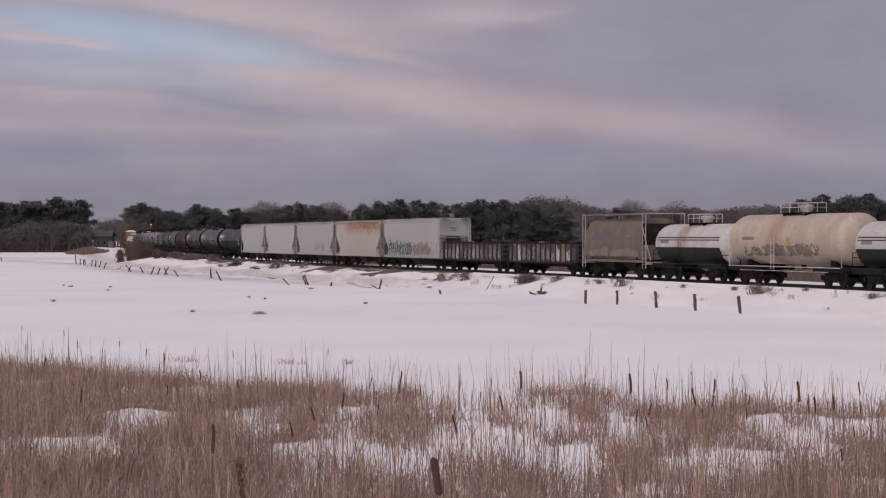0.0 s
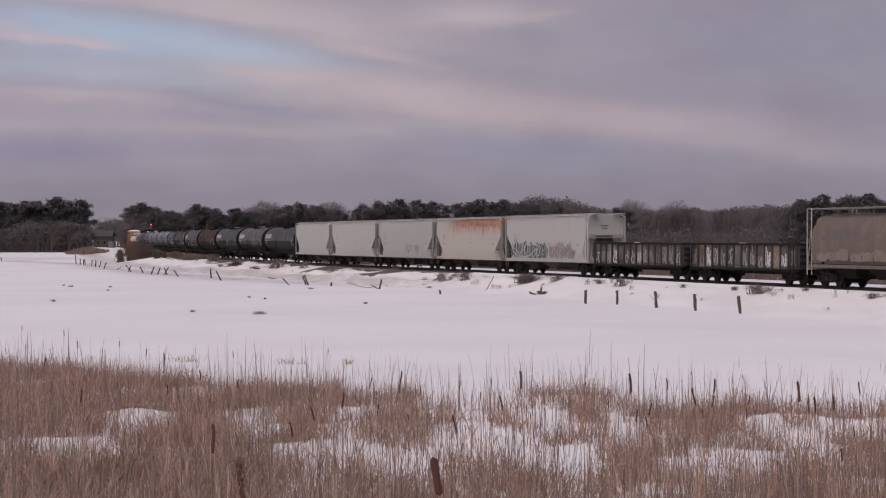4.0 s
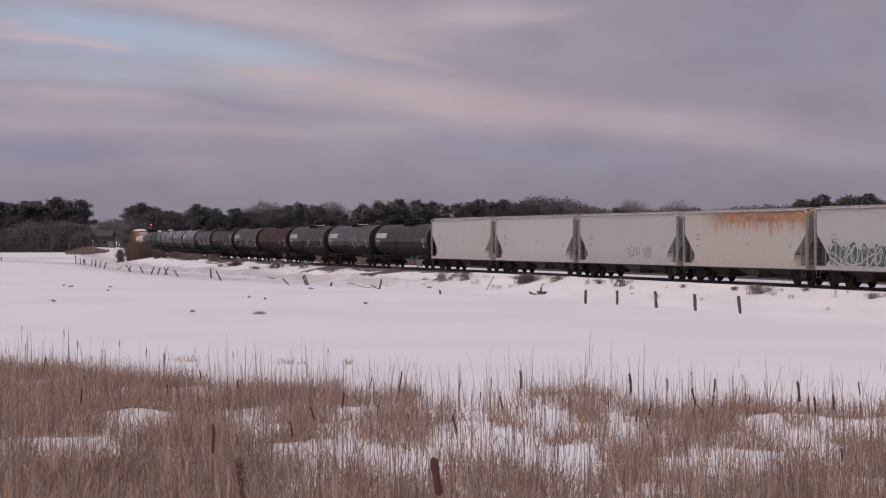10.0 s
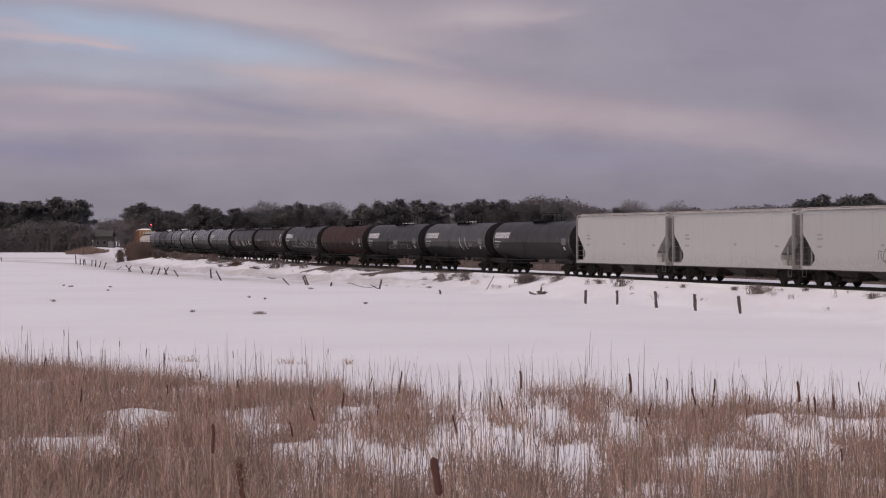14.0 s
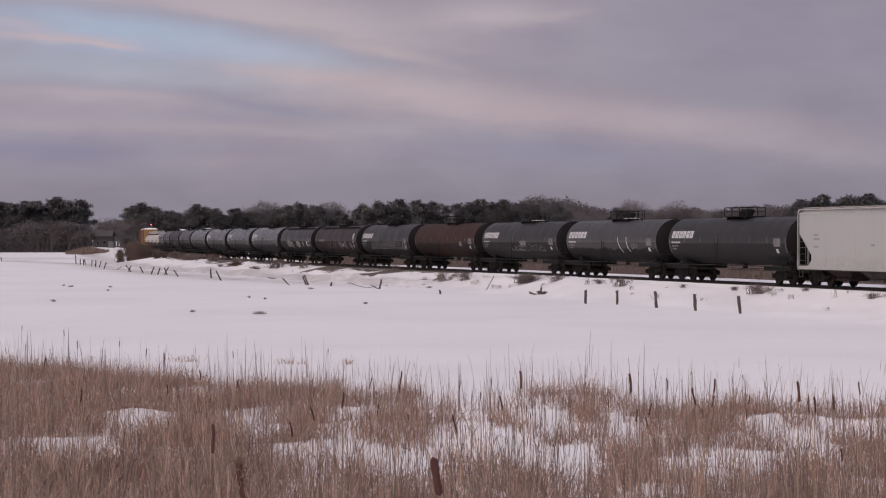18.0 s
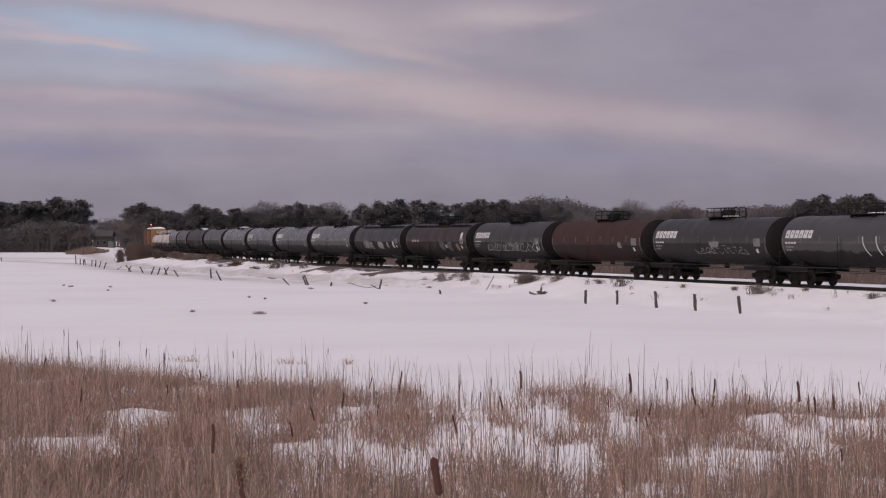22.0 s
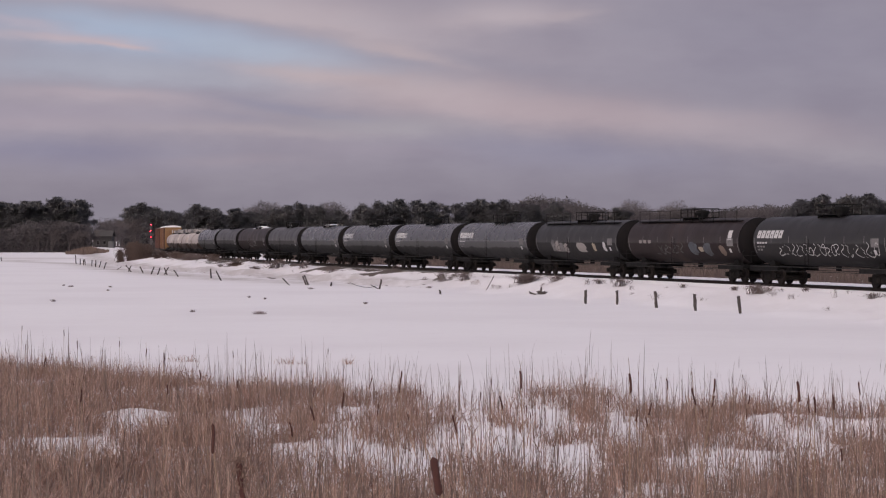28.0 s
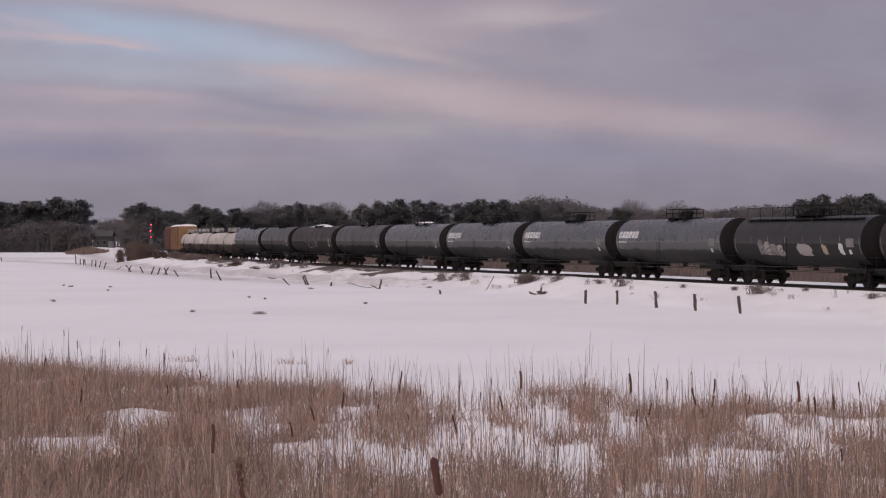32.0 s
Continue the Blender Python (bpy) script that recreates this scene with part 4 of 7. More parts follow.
def blob(flank, seed, x0, x1, z0, z1, lift=0.006, slant=0.15):
    """A sprayed patch with an uneven edge."""
    rnd = np.random.RandomState(seed)
    n = 18
    cx, cz = (x0 + x1) / 2, (z0 + z1) / 2
    rim = []
    for k in range(n):
        a = k * math.tau / n
        e = rnd.uniform(0.72, 1.1)
        c, s = math.cos(a), math.sin(a)
        c, s = math.copysign(abs(c) ** 0.6, c), math.copysign(abs(s) ** 0.6, s)
        z = cz + (z1 - z0) / 2 * s * e
        rim.append((cx + (x1 - x0) / 2 * c * e - slant * (z - cz), z))
    sh = Shape()
    vs = [flank.point(cx, cz, lift)] + [flank.point((x + cx) / 2, (z + cz) / 2, lift) for x, z in rim] + [flank.point(x, z, lift) for x, z in rim]
    fs = [(0, 1 + k, 1 + (k + 1) % n) for k in range(n)] + [(1 + k, 1 + n + k, 1 + n + (k + 1) % n, 1 + (k + 1) % n) for k in range(n)]
    return sh.add(vs, fs)


def hoops(stations, centre, n=44):
    """Rings of (x, radius) about the tank's axis, skinned."""
    return Shape().rings([[(x, r * math.cos(i * math.tau / n), centre + r * math.sin(i * math.tau / n)) for i in range(n)] for x, r in stations], True, False)


def tank_head(x, side, radius, centre, head=0.6, n=44):
    """A dished end."""
    prof = [(x, radius)] + [(x + side * head * math.sin(a), radius * math.cos(a)) for a in np.radians((12, 25, 40, 55, 70, 84))]
    sh = Shape().rings([[(xx, r * math.cos(i * math.tau / n), centre + r * math.sin(i * math.tau / n)) for i in range(n)] for xx, r in prof], True, False)
    k = len(sh.v) - n
    sh.f.append(tuple(range(k, k + n)))
    return sh


def dome_platform(car, x, z, w, rail_mat, high=0.62, depth=1.3, long_rail=None, dome=True):
    """Grated platform with a railing round the dome housing."""
    half = w / 2
    deck = Shape().box(x - half, x + half, -depth / 2, depth / 2, z - 0.02, z + 0.03)
    for k in (-half * 0.8, half * 0.8):
        deck.box(x + k - 0.05, x + k + 0.05, -depth / 2, depth / 2, z - 0.22, z - 0.02)
    part("platform", deck.mesh("platform", DARK), car)
    rail = Shape()
    xs = np.linspace(x - half, x + half, 4)
    for side in (-depth / 2, depth / 2):
        for xx in xs:
            rail.rod((xx, side, z), (xx, side, z + high), 0.03, n=5)
        for zz in (z + high, z + high * 0.55):
            rail.rod((xs[0], side, zz), (xs[-1], side, zz), 0.026, n=5)
    for xx in (xs[0], xs[-1]):
        rail.rod((xx, -depth / 2, z + high), (xx, depth / 2, z + high), 0.026, n=5)
    part("platform_railing", rail.mesh("platform_railing", rail_mat), car)
    if dome:
        n = 16
        prof = ((0.30, -0.12), (0.34, 0.12), (0.44, 0.3), (0.46, 0.44), (0.3, 0.5))
        h = Shape().rings([[(x + half * 0.28 + r * math.cos(i * math.tau / n), r * math.sin(i * math.tau / n), z + hh) for i in range(n)] for r, hh in prof])
        part("dome_housing", h.mesh("dome_housing", rail_mat, 35), car)
        v = Shape().rod((x - half * 0.5, 0.1, z), (x - half * 0.5, 0.1, z + 0.26), 0.09, n=8).rod((x - half * 0.5, 0.1, z + 0.26), (x - half * 0.5, 0.1, z + 0.32), 0.14, n=8)
        part("relief_valve", v.mesh("relief_valve", DARK), car)


def tank_car(length, paint, label, radius=1.5, top=4.19, shell=None, rail_mat=None, logo=True, marks=(), snow=0.0, wide_platform=3.2, strips=True, panel=True, long_walk=False, stripes=0, skirt=None, head_mat=None, low_rail=None, seams=True, tall_rail=False):
    """A tank car; marks: functions that make a marking mesh from the flank."""
    car = tagged(new("tank_car"), label, "tank car", "cars of the freight train")
    L = shell or length - 2.1
    zc = top - radius
    flank = Flank(radius, zc)
    running_gear(car, length - 5.0, length)
    body = part("tank_shell", hoops([(-L / 2, radius), (0, radius), (L / 2, radius)], zc).mesh("tank_shell", paint, 35), car)
    for k in range(1, 5 if seams else 1):
        x = -L / 2 + L * k / 5
        part("weld_band", hoops([(x - 0.02, radius - 0.002), (x - 0.018, radius + 0.004), (x + 0.018, radius + 0.004), (x + 0.02, radius - 0.002)], zc).mesh("weld_band", paint, 35), body)
    for side in (-1, 1):
        part("tank_head", tank_head(side * L / 2, side, radius, zc).mesh("tank_head", head_mat or DEEP_BLACK, 50), body, "near-black dished tank end")
    for side in (-1, 1):
        fr = Shape().box(*sorted((side * (L / 2 - 2.6), side * (length / 2 - 0.5))), -0.2, 0.2, 0.72, 1.08)
        e = side * (length / 2 - 0.62)
        fr.box(e - 0.12, e + 0.12, -1.45, 1.45, 0.98, 1.14)
        b = side * (length - 5.0) / 2
        fr.prism([(b - 0.35, 0.75), (b + 0.35, 0.75), (b + 0.28, zc - radius * 0.8), (b - 0.28, zc - radius * 0.8)], -radius * 0.6, radius * 0.6)
        for y in (-1.42, 1.3):
            fr.box(*sorted((side * (L / 2 - 3.1), e)), y, y + 0.12, 0.86, 1.12)
        fr.box(*sorted((b - 0.5, b + 0.5)), -1.36, 1.36, 0.88, 1.2)
        part("end_frame", fr.mesh("end_frame", DARK), car)
        wheel = Shape().rings([[(e + side * (0.2 + w), -0.55 + r * math.cos(i * math.tau / 14), 1.75 + r * math.sin(i * math.tau / 14)) for i in range(14)] for r, w in ((0.28, 0.0), (0.28, 0.05), (0.2, 0.05), (0.2, 0.0), (0.28, 0.0))], True, False)
        if side < 0:
            part("brake_wheel", wheel.rod((e - 0.2, -0.55, 1.1), (e - 0.2, -0.55, 1.8), 0.03, n=5).mesh("brake_wheel", DARK), car)
        h = Shape()
        for y in (-1.42, 1.42):
            h.pipe([(e, y, 1.1), (e, y, 2.0), (e - side * 0.25, y * 0.85, 2.05)], 0.022)
        h.rod((e, -1.42, 1.75), (e, 1.42, 1.75), 0.022, n=5)
        part("end_handrail", h.mesh("end_handrail", low_rail or DARK), car)
    walk_bar = Shape()
    for y in (-1.5, 1.5):
        walk_bar.rod((-length / 2 + 0.7, y, 1.12), (length / 2 - 0.7, y, 1.12), 0.03, n=5)
        walk_bar.rod((-length / 2 + 2.2, y * 0.96, 0.86), (length / 2 - 2.2, y * 0.96, 0.86), 0.02, n=5)
    part("side_handrail", walk_bar.mesh("side_handrail", low_rail or HANDRAIL), car)
    out = Shape().rod((0.1, 0, zc - radius - 0.28), (0.1, 0, zc - radius + 0.1), 0.18, n=10)
    part("bottom_outlet", out.mesh("bottom_outlet", DARK), car)
    dome_platform(car, 0.0, top + 0.06, wide_platform, rail_mat or DARK, 0.6)
    part("side_ladder", ladder(-0.9, -radius - 0.1, 0.95, zc + 0.15, 0.4, 0.36, 0.018 if low_rail else 0.011).mesh("side_ladder", low_rail or DEEP_BLACK), car)
    if tall_rail:
        tr = Shape()
        for x in np.linspace(0.5 * wide_platform, 0.5 * wide_platform + 2.4, 4):
            tr.rod((x, -0.62, top - 0.25), (x, -0.62, top + 0.62), 0.022, n=4)
        tr.rod((0.5 * wide_platform, -0.62, top + 0.62), (0.5 * wide_platform + 2.4, -0.62, top + 0.62), 0.022, n=4)
        part("walk_railing", tr.mesh("walk_railing", rail_mat or DARK), car)
        part("snow_patch", Shape().along([(-0.5, top + 0.09), (-0.3, top + 0.15), (0.25, top + 0.15), (0.45, top + 0.09)], 0.3, 1.35).mesh("snow_patch", PLAIN_SNOW, 60), car, "small heap of snow on the platform")
    if long_walk:
        lw = Shape().box(-L / 2 + 0.8, L / 2 - 0.8, -0.95, -0.65, top - 0.2, top - 0.15)
        for x in np.arange(-L / 2 + 0.9, L / 2 - 0.8, 1.7):
            lw.rod((x, -0.95, top - 0.3), (x, -0.95, top + 0.55), 0.02, n=4)
        lw.rod((-L / 2 + 0.9, -0.95, top + 0.55), (L / 2 - 0.9, -0.95, top + 0.55), 0.022, n=4)
        part("roof_walk", lw.mesh("roof_walk", rail_mat or DARK), car)
    if logo:
        x0 = -L / 2 + 0.35
        for k in range(6):
            x1 = x0 + 0.12 + k * 0.57
            part("logo_block", plate(flank, x1, x1 + 0.46, zc + 0.17, zc + 0.64, 0.07).mesh("logo_block", LOGO), body, "plain white block of the maker's mark")
            part("logo_slot", plate(flank, x1 + 0.2, x1 + 0.31, zc + (0.3, 0.4, 0.33)[k % 3], zc + (0.42, 0.5, 0.48)[k % 3], 0.02, 0.012).mesh("logo_slot", STRIPE), body)
        for z, n, m in ((zc - 0.12, 4, MARK), (zc - 0.36, 3, DULL_MARK), (zc - 0.55, 2, DULL_MARK)):
            for k in range(n):
                part("lettering_bar", plate(flank, x0 + 0.15 + 0.36 * k, x0 + 0.42 + 0.36 * k, z - 0.05, z + 0.06).mesh("lettering_bar", m), body, "faded lettering bar")
    if strips:
        for k, x in enumerate(np.linspace(-L / 2 + 0.12, L / 2 - 0.2, 8)):
            z, tall = (zc - 0.75, 0.95) if k in (0, 7) else (zc - 0.12, 0.4)
            part("reflector_strip", plate(flank, x, x + 0.07, z, z + tall).mesh("reflector_strip", DULL_MARK), body)
    if panel:
        x = L / 2 - 1.7
        part("data_panel", plate(flank, x, x + 0.9, zc - 0.35, zc + 0.15).mesh("data_panel", DULL_MARK), body, "grey stencilled data panel")
        part("placard", plate(flank, x + 0.2, x + 0.5, zc - 0.75, zc - 0.5).mesh("placard", MARK), body)
    for z0, z1 in ((zc + 0.26, zc + 0.33), (zc + 0.42, zc + 0.5))[:stripes]:
        part("stripe", plate(flank, -L / 2 + 0.1, L / 2 - 0.1, z0, z1).mesh("stripe", STRIPE), body)
    for name, make, mat, lab in marks:
        part(name, make(flank).mesh(name, mat), body, lab)
    if snow:
        s = Shape()
        n = 9
        x0, x1 = -snow / 2, snow / 2
        rings = []
        for k in range(14):
            x = x0 + (x1 - x0) * k / 13
            t = 0.09 * abs(math.sin(math.pi * k / 13)) ** 0.5 + 0.01
            rings.append([(x, -0.5 + i / (n - 1), top + t * math.sin(math.pi * i / (n - 1)) - 0.11 * (2 * i / (n - 1) - 1) ** 2 + 0.01) for i in range(n)])
        s.rings(rings, False, False)
        part("snow_cap", s.mesh("snow_cap", PLAIN_SNOW, 60), car, "snow lying on the roof")
        deck = min(snow, wide_platform) * 0.46
        rows = [[(x, -0.62 + 1.24 * i / 6, top + 0.09 + (0.14 + 0.05 * math.sin(3 * x)) * math.sin(math.pi * i / 6) ** 0.6 * (1 - (x / (deck + 0.05)) ** 6)) for i in range(7)] for x in np.linspace(-deck, deck, 11)]
        part("snow_cap", Shape().rings(rows, False, False).mesh("snow_cap", PLAIN_SNOW, 60), car, "snow lying on the platform")
    if skirt:
        n = 44
        ang = [math.pi + k * math.tau / n for k in range(1, n // 2)]
        sk = Shape().rings([[(x, (radius + 0.012) * math.cos(a), zc + (radius + 0.012) * math.sin(a)) for a in ang] for x in (-L / 2 - 0.01, L / 2 + 0.01)], False, False)
        part("black_belly", sk.mesh("black_belly", skirt, 40), body, "black-painted lower half of the tank")
    return car


def hopper_car(length, paint, label, height=4.56, bays=3, cage=False, marks=(), lettering=True):
    """A covered hopper with sloped end sheets, roof walk and discharge bays."""
    car = tagged(new("hopper_car"), label, "hopper car", "cars of the freight train")
    running_gear(car, length - 4.6, length)
    W = 1.52
    B = length / 2 - 0.55
    flank = Flank(flat=W)
    f_in = 1.35
    f_top = B - (0.4 if cage else 0.12)
    r_top = B - 0.12
    cut = 1.05 if cage else 1.6
    side = [(-r_top, height - 0.25), (f_top, height - 0.25), (f_top, 3.15), (B - cut, 1.85), (B - cut, 1.55), (B - cut + 0.4, 1.2), (-B + 1.2, 1.2), (-B + 1.6, 1.55), (-B + 1.6, 1.85), (-r_top, 3.15)]
    body = part("hopper_body", Shape().prism(side[::-1], -W, W).mesh("hopper_body", paint), car)
    n = 10
    arch = [(-W - 0.03, height - 0.27)] + [(-W * math.cos(math.pi * i / n), height - 0.24 + 0.26 * math.sin(math.pi * i / n)) for i in range(n + 1)] + [(W + 0.03, height - 0.27)]
    part("roof", Shape().along(arch, -B + 0.08, f_top + 0.04).mesh("roof", paint, 35), body)
    sill = Shape()
    for y in (-W - 0.03, W - 0.09):
        sill.box(-B, B, y, y + 0.12, 1.0, 1.2)
    part("side_sill", sill.mesh("side_sill", paint), car, "pale side sill with grime")
    under = Shape()
    for y in (-W + 0.1, W - 0.2):
        under.box(-B + 0.1, B - 0.1, y, y + 0.1, 0.92, 1.0)
    part("under_sill", under.mesh("under_sill", BAY), car, "grimy dark flange under the sill")
    part("centre_sill", Shape().box(-B, B, -0.22, 0.22, 0.72, 1.02).mesh("centre_sill", DARK), car)
    for sgn in (-1, 1):
        e = sgn * B
        ft = f_top if sgn > 0 else r_top
        web = Shape().prism([(sgn * (ft - 0.05), 3.2), (sgn * (ft - 0.03), 2.9), (sgn * (B - 0.3), 1.22), (sgn * (B - 1.7), 1.22), (sgn * (B - 1.75), 1.95)], -0.7, 0.7)
        part("end_web", web.mesh("end_web", WEB), body, "dark end web filling the space under the slope")
        part("slope_sheet", Shape().prism([(sgn * ft, 3.2), (sgn * (ft - 0.1), 3.24), (sgn * (B - 1.75), 1.9), (sgn * (B - 1.65), 1.8)], -W + 0.06, W - 0.06).mesh("slope_sheet", END_GREY), body, "grey end slope sheet")
        if cage and sgn > 0:
            hoop = Shape().pipe([(e, -W, 1.2), (e, -W, height - 0.22), (e, -W + 0.1, height - 0.02), (e, -W + 0.3, height + 0.05), (e, W - 0.3, height + 0.05), (e, W - 0.1, height - 0.02), (e, W, height - 0.22), (e, W, 1.2)], 0.06)
            part("end_hoop", hoop.mesh("end_hoop", paint), car, "pale bent pipe hoop over the open end")
            for y in (-W, W):
                part("corner_brace", Shape().pipe([(e, y, height - 0.1), (ft - 0.2, y * 0.97, height - 0.05)], 0.04).mesh("corner_brace", paint), car)
                part("end_strut", Shape().rod((e, y * 0.95, 1.25), (ft, y * 0.75, 2.9), 0.07, n=6).mesh("end_strut", END_GREY), car)
            part("end_beam", Shape().box(e - 0.1, e + 0.1, -W, W, 0.96, 1.25).mesh("end_beam", END_GREY), car)
            part("end_ladder", ladder(0, 0, 1.2, height, 0.4, 0.42, 0.012).mesh("end_ladder", PALE_STEEL), car, at=pose(e + 0.06, W - 0.4, 0, 0, 0, 90))
            part("end_shelf", Shape().box(ft, e, -W, W, 2.86, 2.92).mesh("end_shelf", END_GREY), car)
            for z, w in ((3.75, 0.7), (3.55, 0.45)):
                part("lettering_bar", Shape().box(ft + 0.04, ft + 0.05, -w / 2, w / 2, z, z + 0.1).mesh("lettering_bar", DULL_MARK), car, "faded lettering bar")
            continue
        fr = Shape()
        for y in (-W, W):
            fr.box(e - 0.07, e + 0.07, y - 0.06, y + 0.06, 0.96, height - 0.2)
            fr.box(e - sgn * 0.95 - 0.04, e - sgn * 0.95 + 0.04, y * 0.9 - 0.04, y * 0.9 + 0.04, 1.2, 2.45)
        fr.box(e - 0.08, e + 0.08, -W, W, 0.96, 1.25)
        part("end_frame", fr.mesh("end_frame", END_GREY), car, "dull grey end posts")
        part("end_post_panel", Shape().box(*sorted((e - sgn * 0.12, e - sgn * 0.02)), -1.4, 1.4, 2.9, height - 0.3).mesh("end_post_panel", GREY), car, "grey end panel")
        part("end_ladder", ladder(0, 0, 1.0, height - 0.2, 0.46).mesh("end_ladder", END_GREY), car, at=pose(e + sgn * 0.1, -W + 0.3, 0, 0, 0, 90))
        part("stirrup", Shape().pipe([(e - sgn * 0.15, -W, 1.2), (e - sgn * 0.15, -W - 0.02, 0.55), (e - sgn * 0.6, -W - 0.02, 0.55), (e - sgn * 0.6, -W, 1.2)], 0.022).mesh("stirrup", WEB), car)
    lip = Shape()
    for y in (-W - 0.02, W + 0.02):
        xf = f_top if cage else B
        lip.pipe([(-B, y, 1.2), (-B, y, height - 0.22), (-B + 0.06, y, height - 0.08), (-B + 0.2, y, height), (xf - 0.2, y, height), (xf - 0.06, y, height - 0.08), (xf, y, height - 0.22), (xf, y, 1.2)], 0.045)
    part("edge_rail", lip.mesh("edge_rail", PALE_STEEL), car, "pale bent pipe rail round the side")
    rail = Shape()
    zr = height + 0.15
    for y in (-0.95, 0.95):
        rail.box(-B, f_top + (1.2 if cage else 0.1), y - 0.28, y + 0.28, zr - 0.06, zr - 0.02)
        for x in np.linspace(-B + 0.1, f_top, 9):
            rail.box(x - 0.03, x + 0.03, y - 0.26, y + 0.26, height - 0.1, zr - 0.05)
    part("roof_walk", rail.mesh("roof_walk", PALE_STEEL), car, "pale grating roof walk")
    span = 2 * B - 1.55 - f_in - 1.7
    for k in range(bays):
        x0 = -B + 2.4 + span * k / bays
        x1 = x0 + span / bays
        c = (x0 + x1) / 2
        sh = Shape().rings([[(x0 + 0.05, -W + 0.12, 1.2), (x1 - 0.05, -W + 0.12, 1.2), (x1 - 0.05, W - 0.12, 1.2), (x0 + 0.05, W - 0.12, 1.2)], [(c - 0.75, -0.75, 0.5), (c + 0.75, -0.75, 0.5), (c + 0.75, 0.75, 0.5), (c - 0.75, 0.75, 0.5)]])
        sh.box(c - 0.8, c + 0.8, -0.9, 0.9, 0.36, 0.52)
        # lit slopes are put into the colour: every second bay is paler
        part("discharge_bay", sh.mesh("discharge_bay", BAY_LIT if k % 2 else BAY), car, "grimy discharge bay, every second one coloured as lit")
    if lettering:
        for x, z, w in ((-B + 1.9, 3.0, 0.6), (-B + 1.9, 2.75, 0.75), (-B + 1.9, 2.3, 0.6), (B - f_in - 1.0, 2.3, 0.5), (0.6, 2.4, 0.4)):
            part("lettering_bar", plate(flank, x, x + w, z, z + 0.12).mesh("lettering_bar", FAINT), body, "faded lettering bar")
    for name, make, mat, lab in marks:
        part(name, make(flank).mesh(name, mat), body, lab)
    return car


def round_hopper(length, paint, label):
    """A short hopper with a bulging rounded body between open end cages."""
    car = tagged(new("hopper_car"), label, "hopper car", "cars of the freight train")
    running_gear(car, length - 4.4, length)
    B = length / 2 - 0.5
    lx = length / 2 - 1.2
    prof = [(-1.36, 1.35), (-1.52, 1.9), (-1.58, 2.6), (-1.5, 3.4), (-1.25, 3.98), (-0.8, 4.22), (0, 4.3), (0.8, 4.22), (1.25, 3.98), (1.5, 3.4), (1.58, 2.6), (1.52, 1.9), (1.36, 1.35)]
    body = part("hopper_body", Shape().rings([[(x + k * 0.12 * (3.0 - z), y, z) for y, z in prof] for x, k in ((-lx, -1), (-lx / 3, 0), (lx / 3, 0), (lx, 1))]).mesh("hopper_body", paint, 40), car)
    for sgn in (-1, 1):
        hd = Shape().prism([(sgn * (lx - 0.05), 3.9), (sgn * (lx + 0.25), 3.3), (sgn * (lx + 0.1), 2.4), (sgn * (lx - 1.0), 1.3), (sgn * (lx - 1.2), 1.4)], -1.4, 1.4)
        part("end_sheet", hd.mesh("end_sheet", IRON), body, "dark end sheet")
        e = sgn * B
        fr = Shape()
        for y in (-1.5, 1.5):
            fr.rod((e, y, 0.7), (e, y, 4.62), 0.042, n=6)
            fr.rod((e - sgn * 0.55, y, 0.7), (e - sgn * 0.55, y, 4.62), 0.032, n=6)
            fr.rod((e - sgn * 0.55, y, 3.6), (e + sgn * 0.35, y * 0.85, 1.3), 0.04, n=6)
            for z in np.arange(1.0, 4.6, 0.42):
                fr.rod((e, y, z), (e - sgn * 0.55, y, z), 0.018, n=4)
        fr.rod((e, -1.5, 4.6), (e, 1.5, 4.6), 0.045, n=6)
        fr.box(e - 0.1, e + 0.1, -1.5, 1.5, 1.0, 1.2)
        part("end_cage", fr.mesh("end_cage", CAGE), car, "pale steel end cage with ladder")
    sill = Shape()
    for y in (-1.5, 1.38):
        sill.box(-B, B, y, y + 0.12, 1.12, 1.32)
    part("side_sill", sill.mesh("side_sill", paint), car)
    part("centre_sill", Shape().box(-B, B, -0.22, 0.22, 0.75, 1.05).mesh("centre_sill", DARK), car)
    rw = Shape()
    for y in (-0.9, 0.9):
        rw.box(-B, B, y - 0.3, y + 0.3, 4.58, 4.64)
        for x in np.linspace(-lx, lx, 6):
            rw.rod((x, y, 4.1), (x, y, 4.6), 0.025, n=4)
    part("roof_walk", rw.mesh("roof_walk", GREY), car)
    for c in (-length / 6 + 0.2, length / 6 - 0.2):
        sh = Shape().rings([[(c - 1.5, -1.3, 1.36), (c + 1.5, -1.3, 1.36), (c + 1.5, 1.3, 1.36), (c - 1.5, 1.3, 1.36)], [(c - 0.6, -0.7, 0.5), (c + 0.6, -0.7, 0.5), (c + 0.6, 0.7, 0.5), (c - 0.6, 0.7, 0.5)]])
        part("discharge_bay", sh.mesh("discharge_bay", IRON), car)
    fl = Flank(flat=1.56)
    for k, (x0, x1, z0, z1) in enumerate(((-4.3, -1.0, 2.55, 3.0), (-3.6, 0.2, 2.85, 3.35), (-0.8, 1.8, 2.6, 2.95))):
        part("faded_panel", blob(fl, 5 + k, x0, x1, z0, z1, 0.006 + 0.003 * k).mesh("faded_panel", VIOLET_HAZE), body, "faded violet patch")
    for k, x0 in enumerate((-4.5, -3.3, -2.0, -0.6, 0.7, 2.0, 3.2)):
        part("graffiti", blob(fl, 170 + k, x0, x0 + 1.5, 1.5, 2.0 + 0.12 * (k % 3), 0.006 + 0.003 * (k % 3)).mesh("graffiti", PALE_HAZE), body, "pale faded sprayed patch")
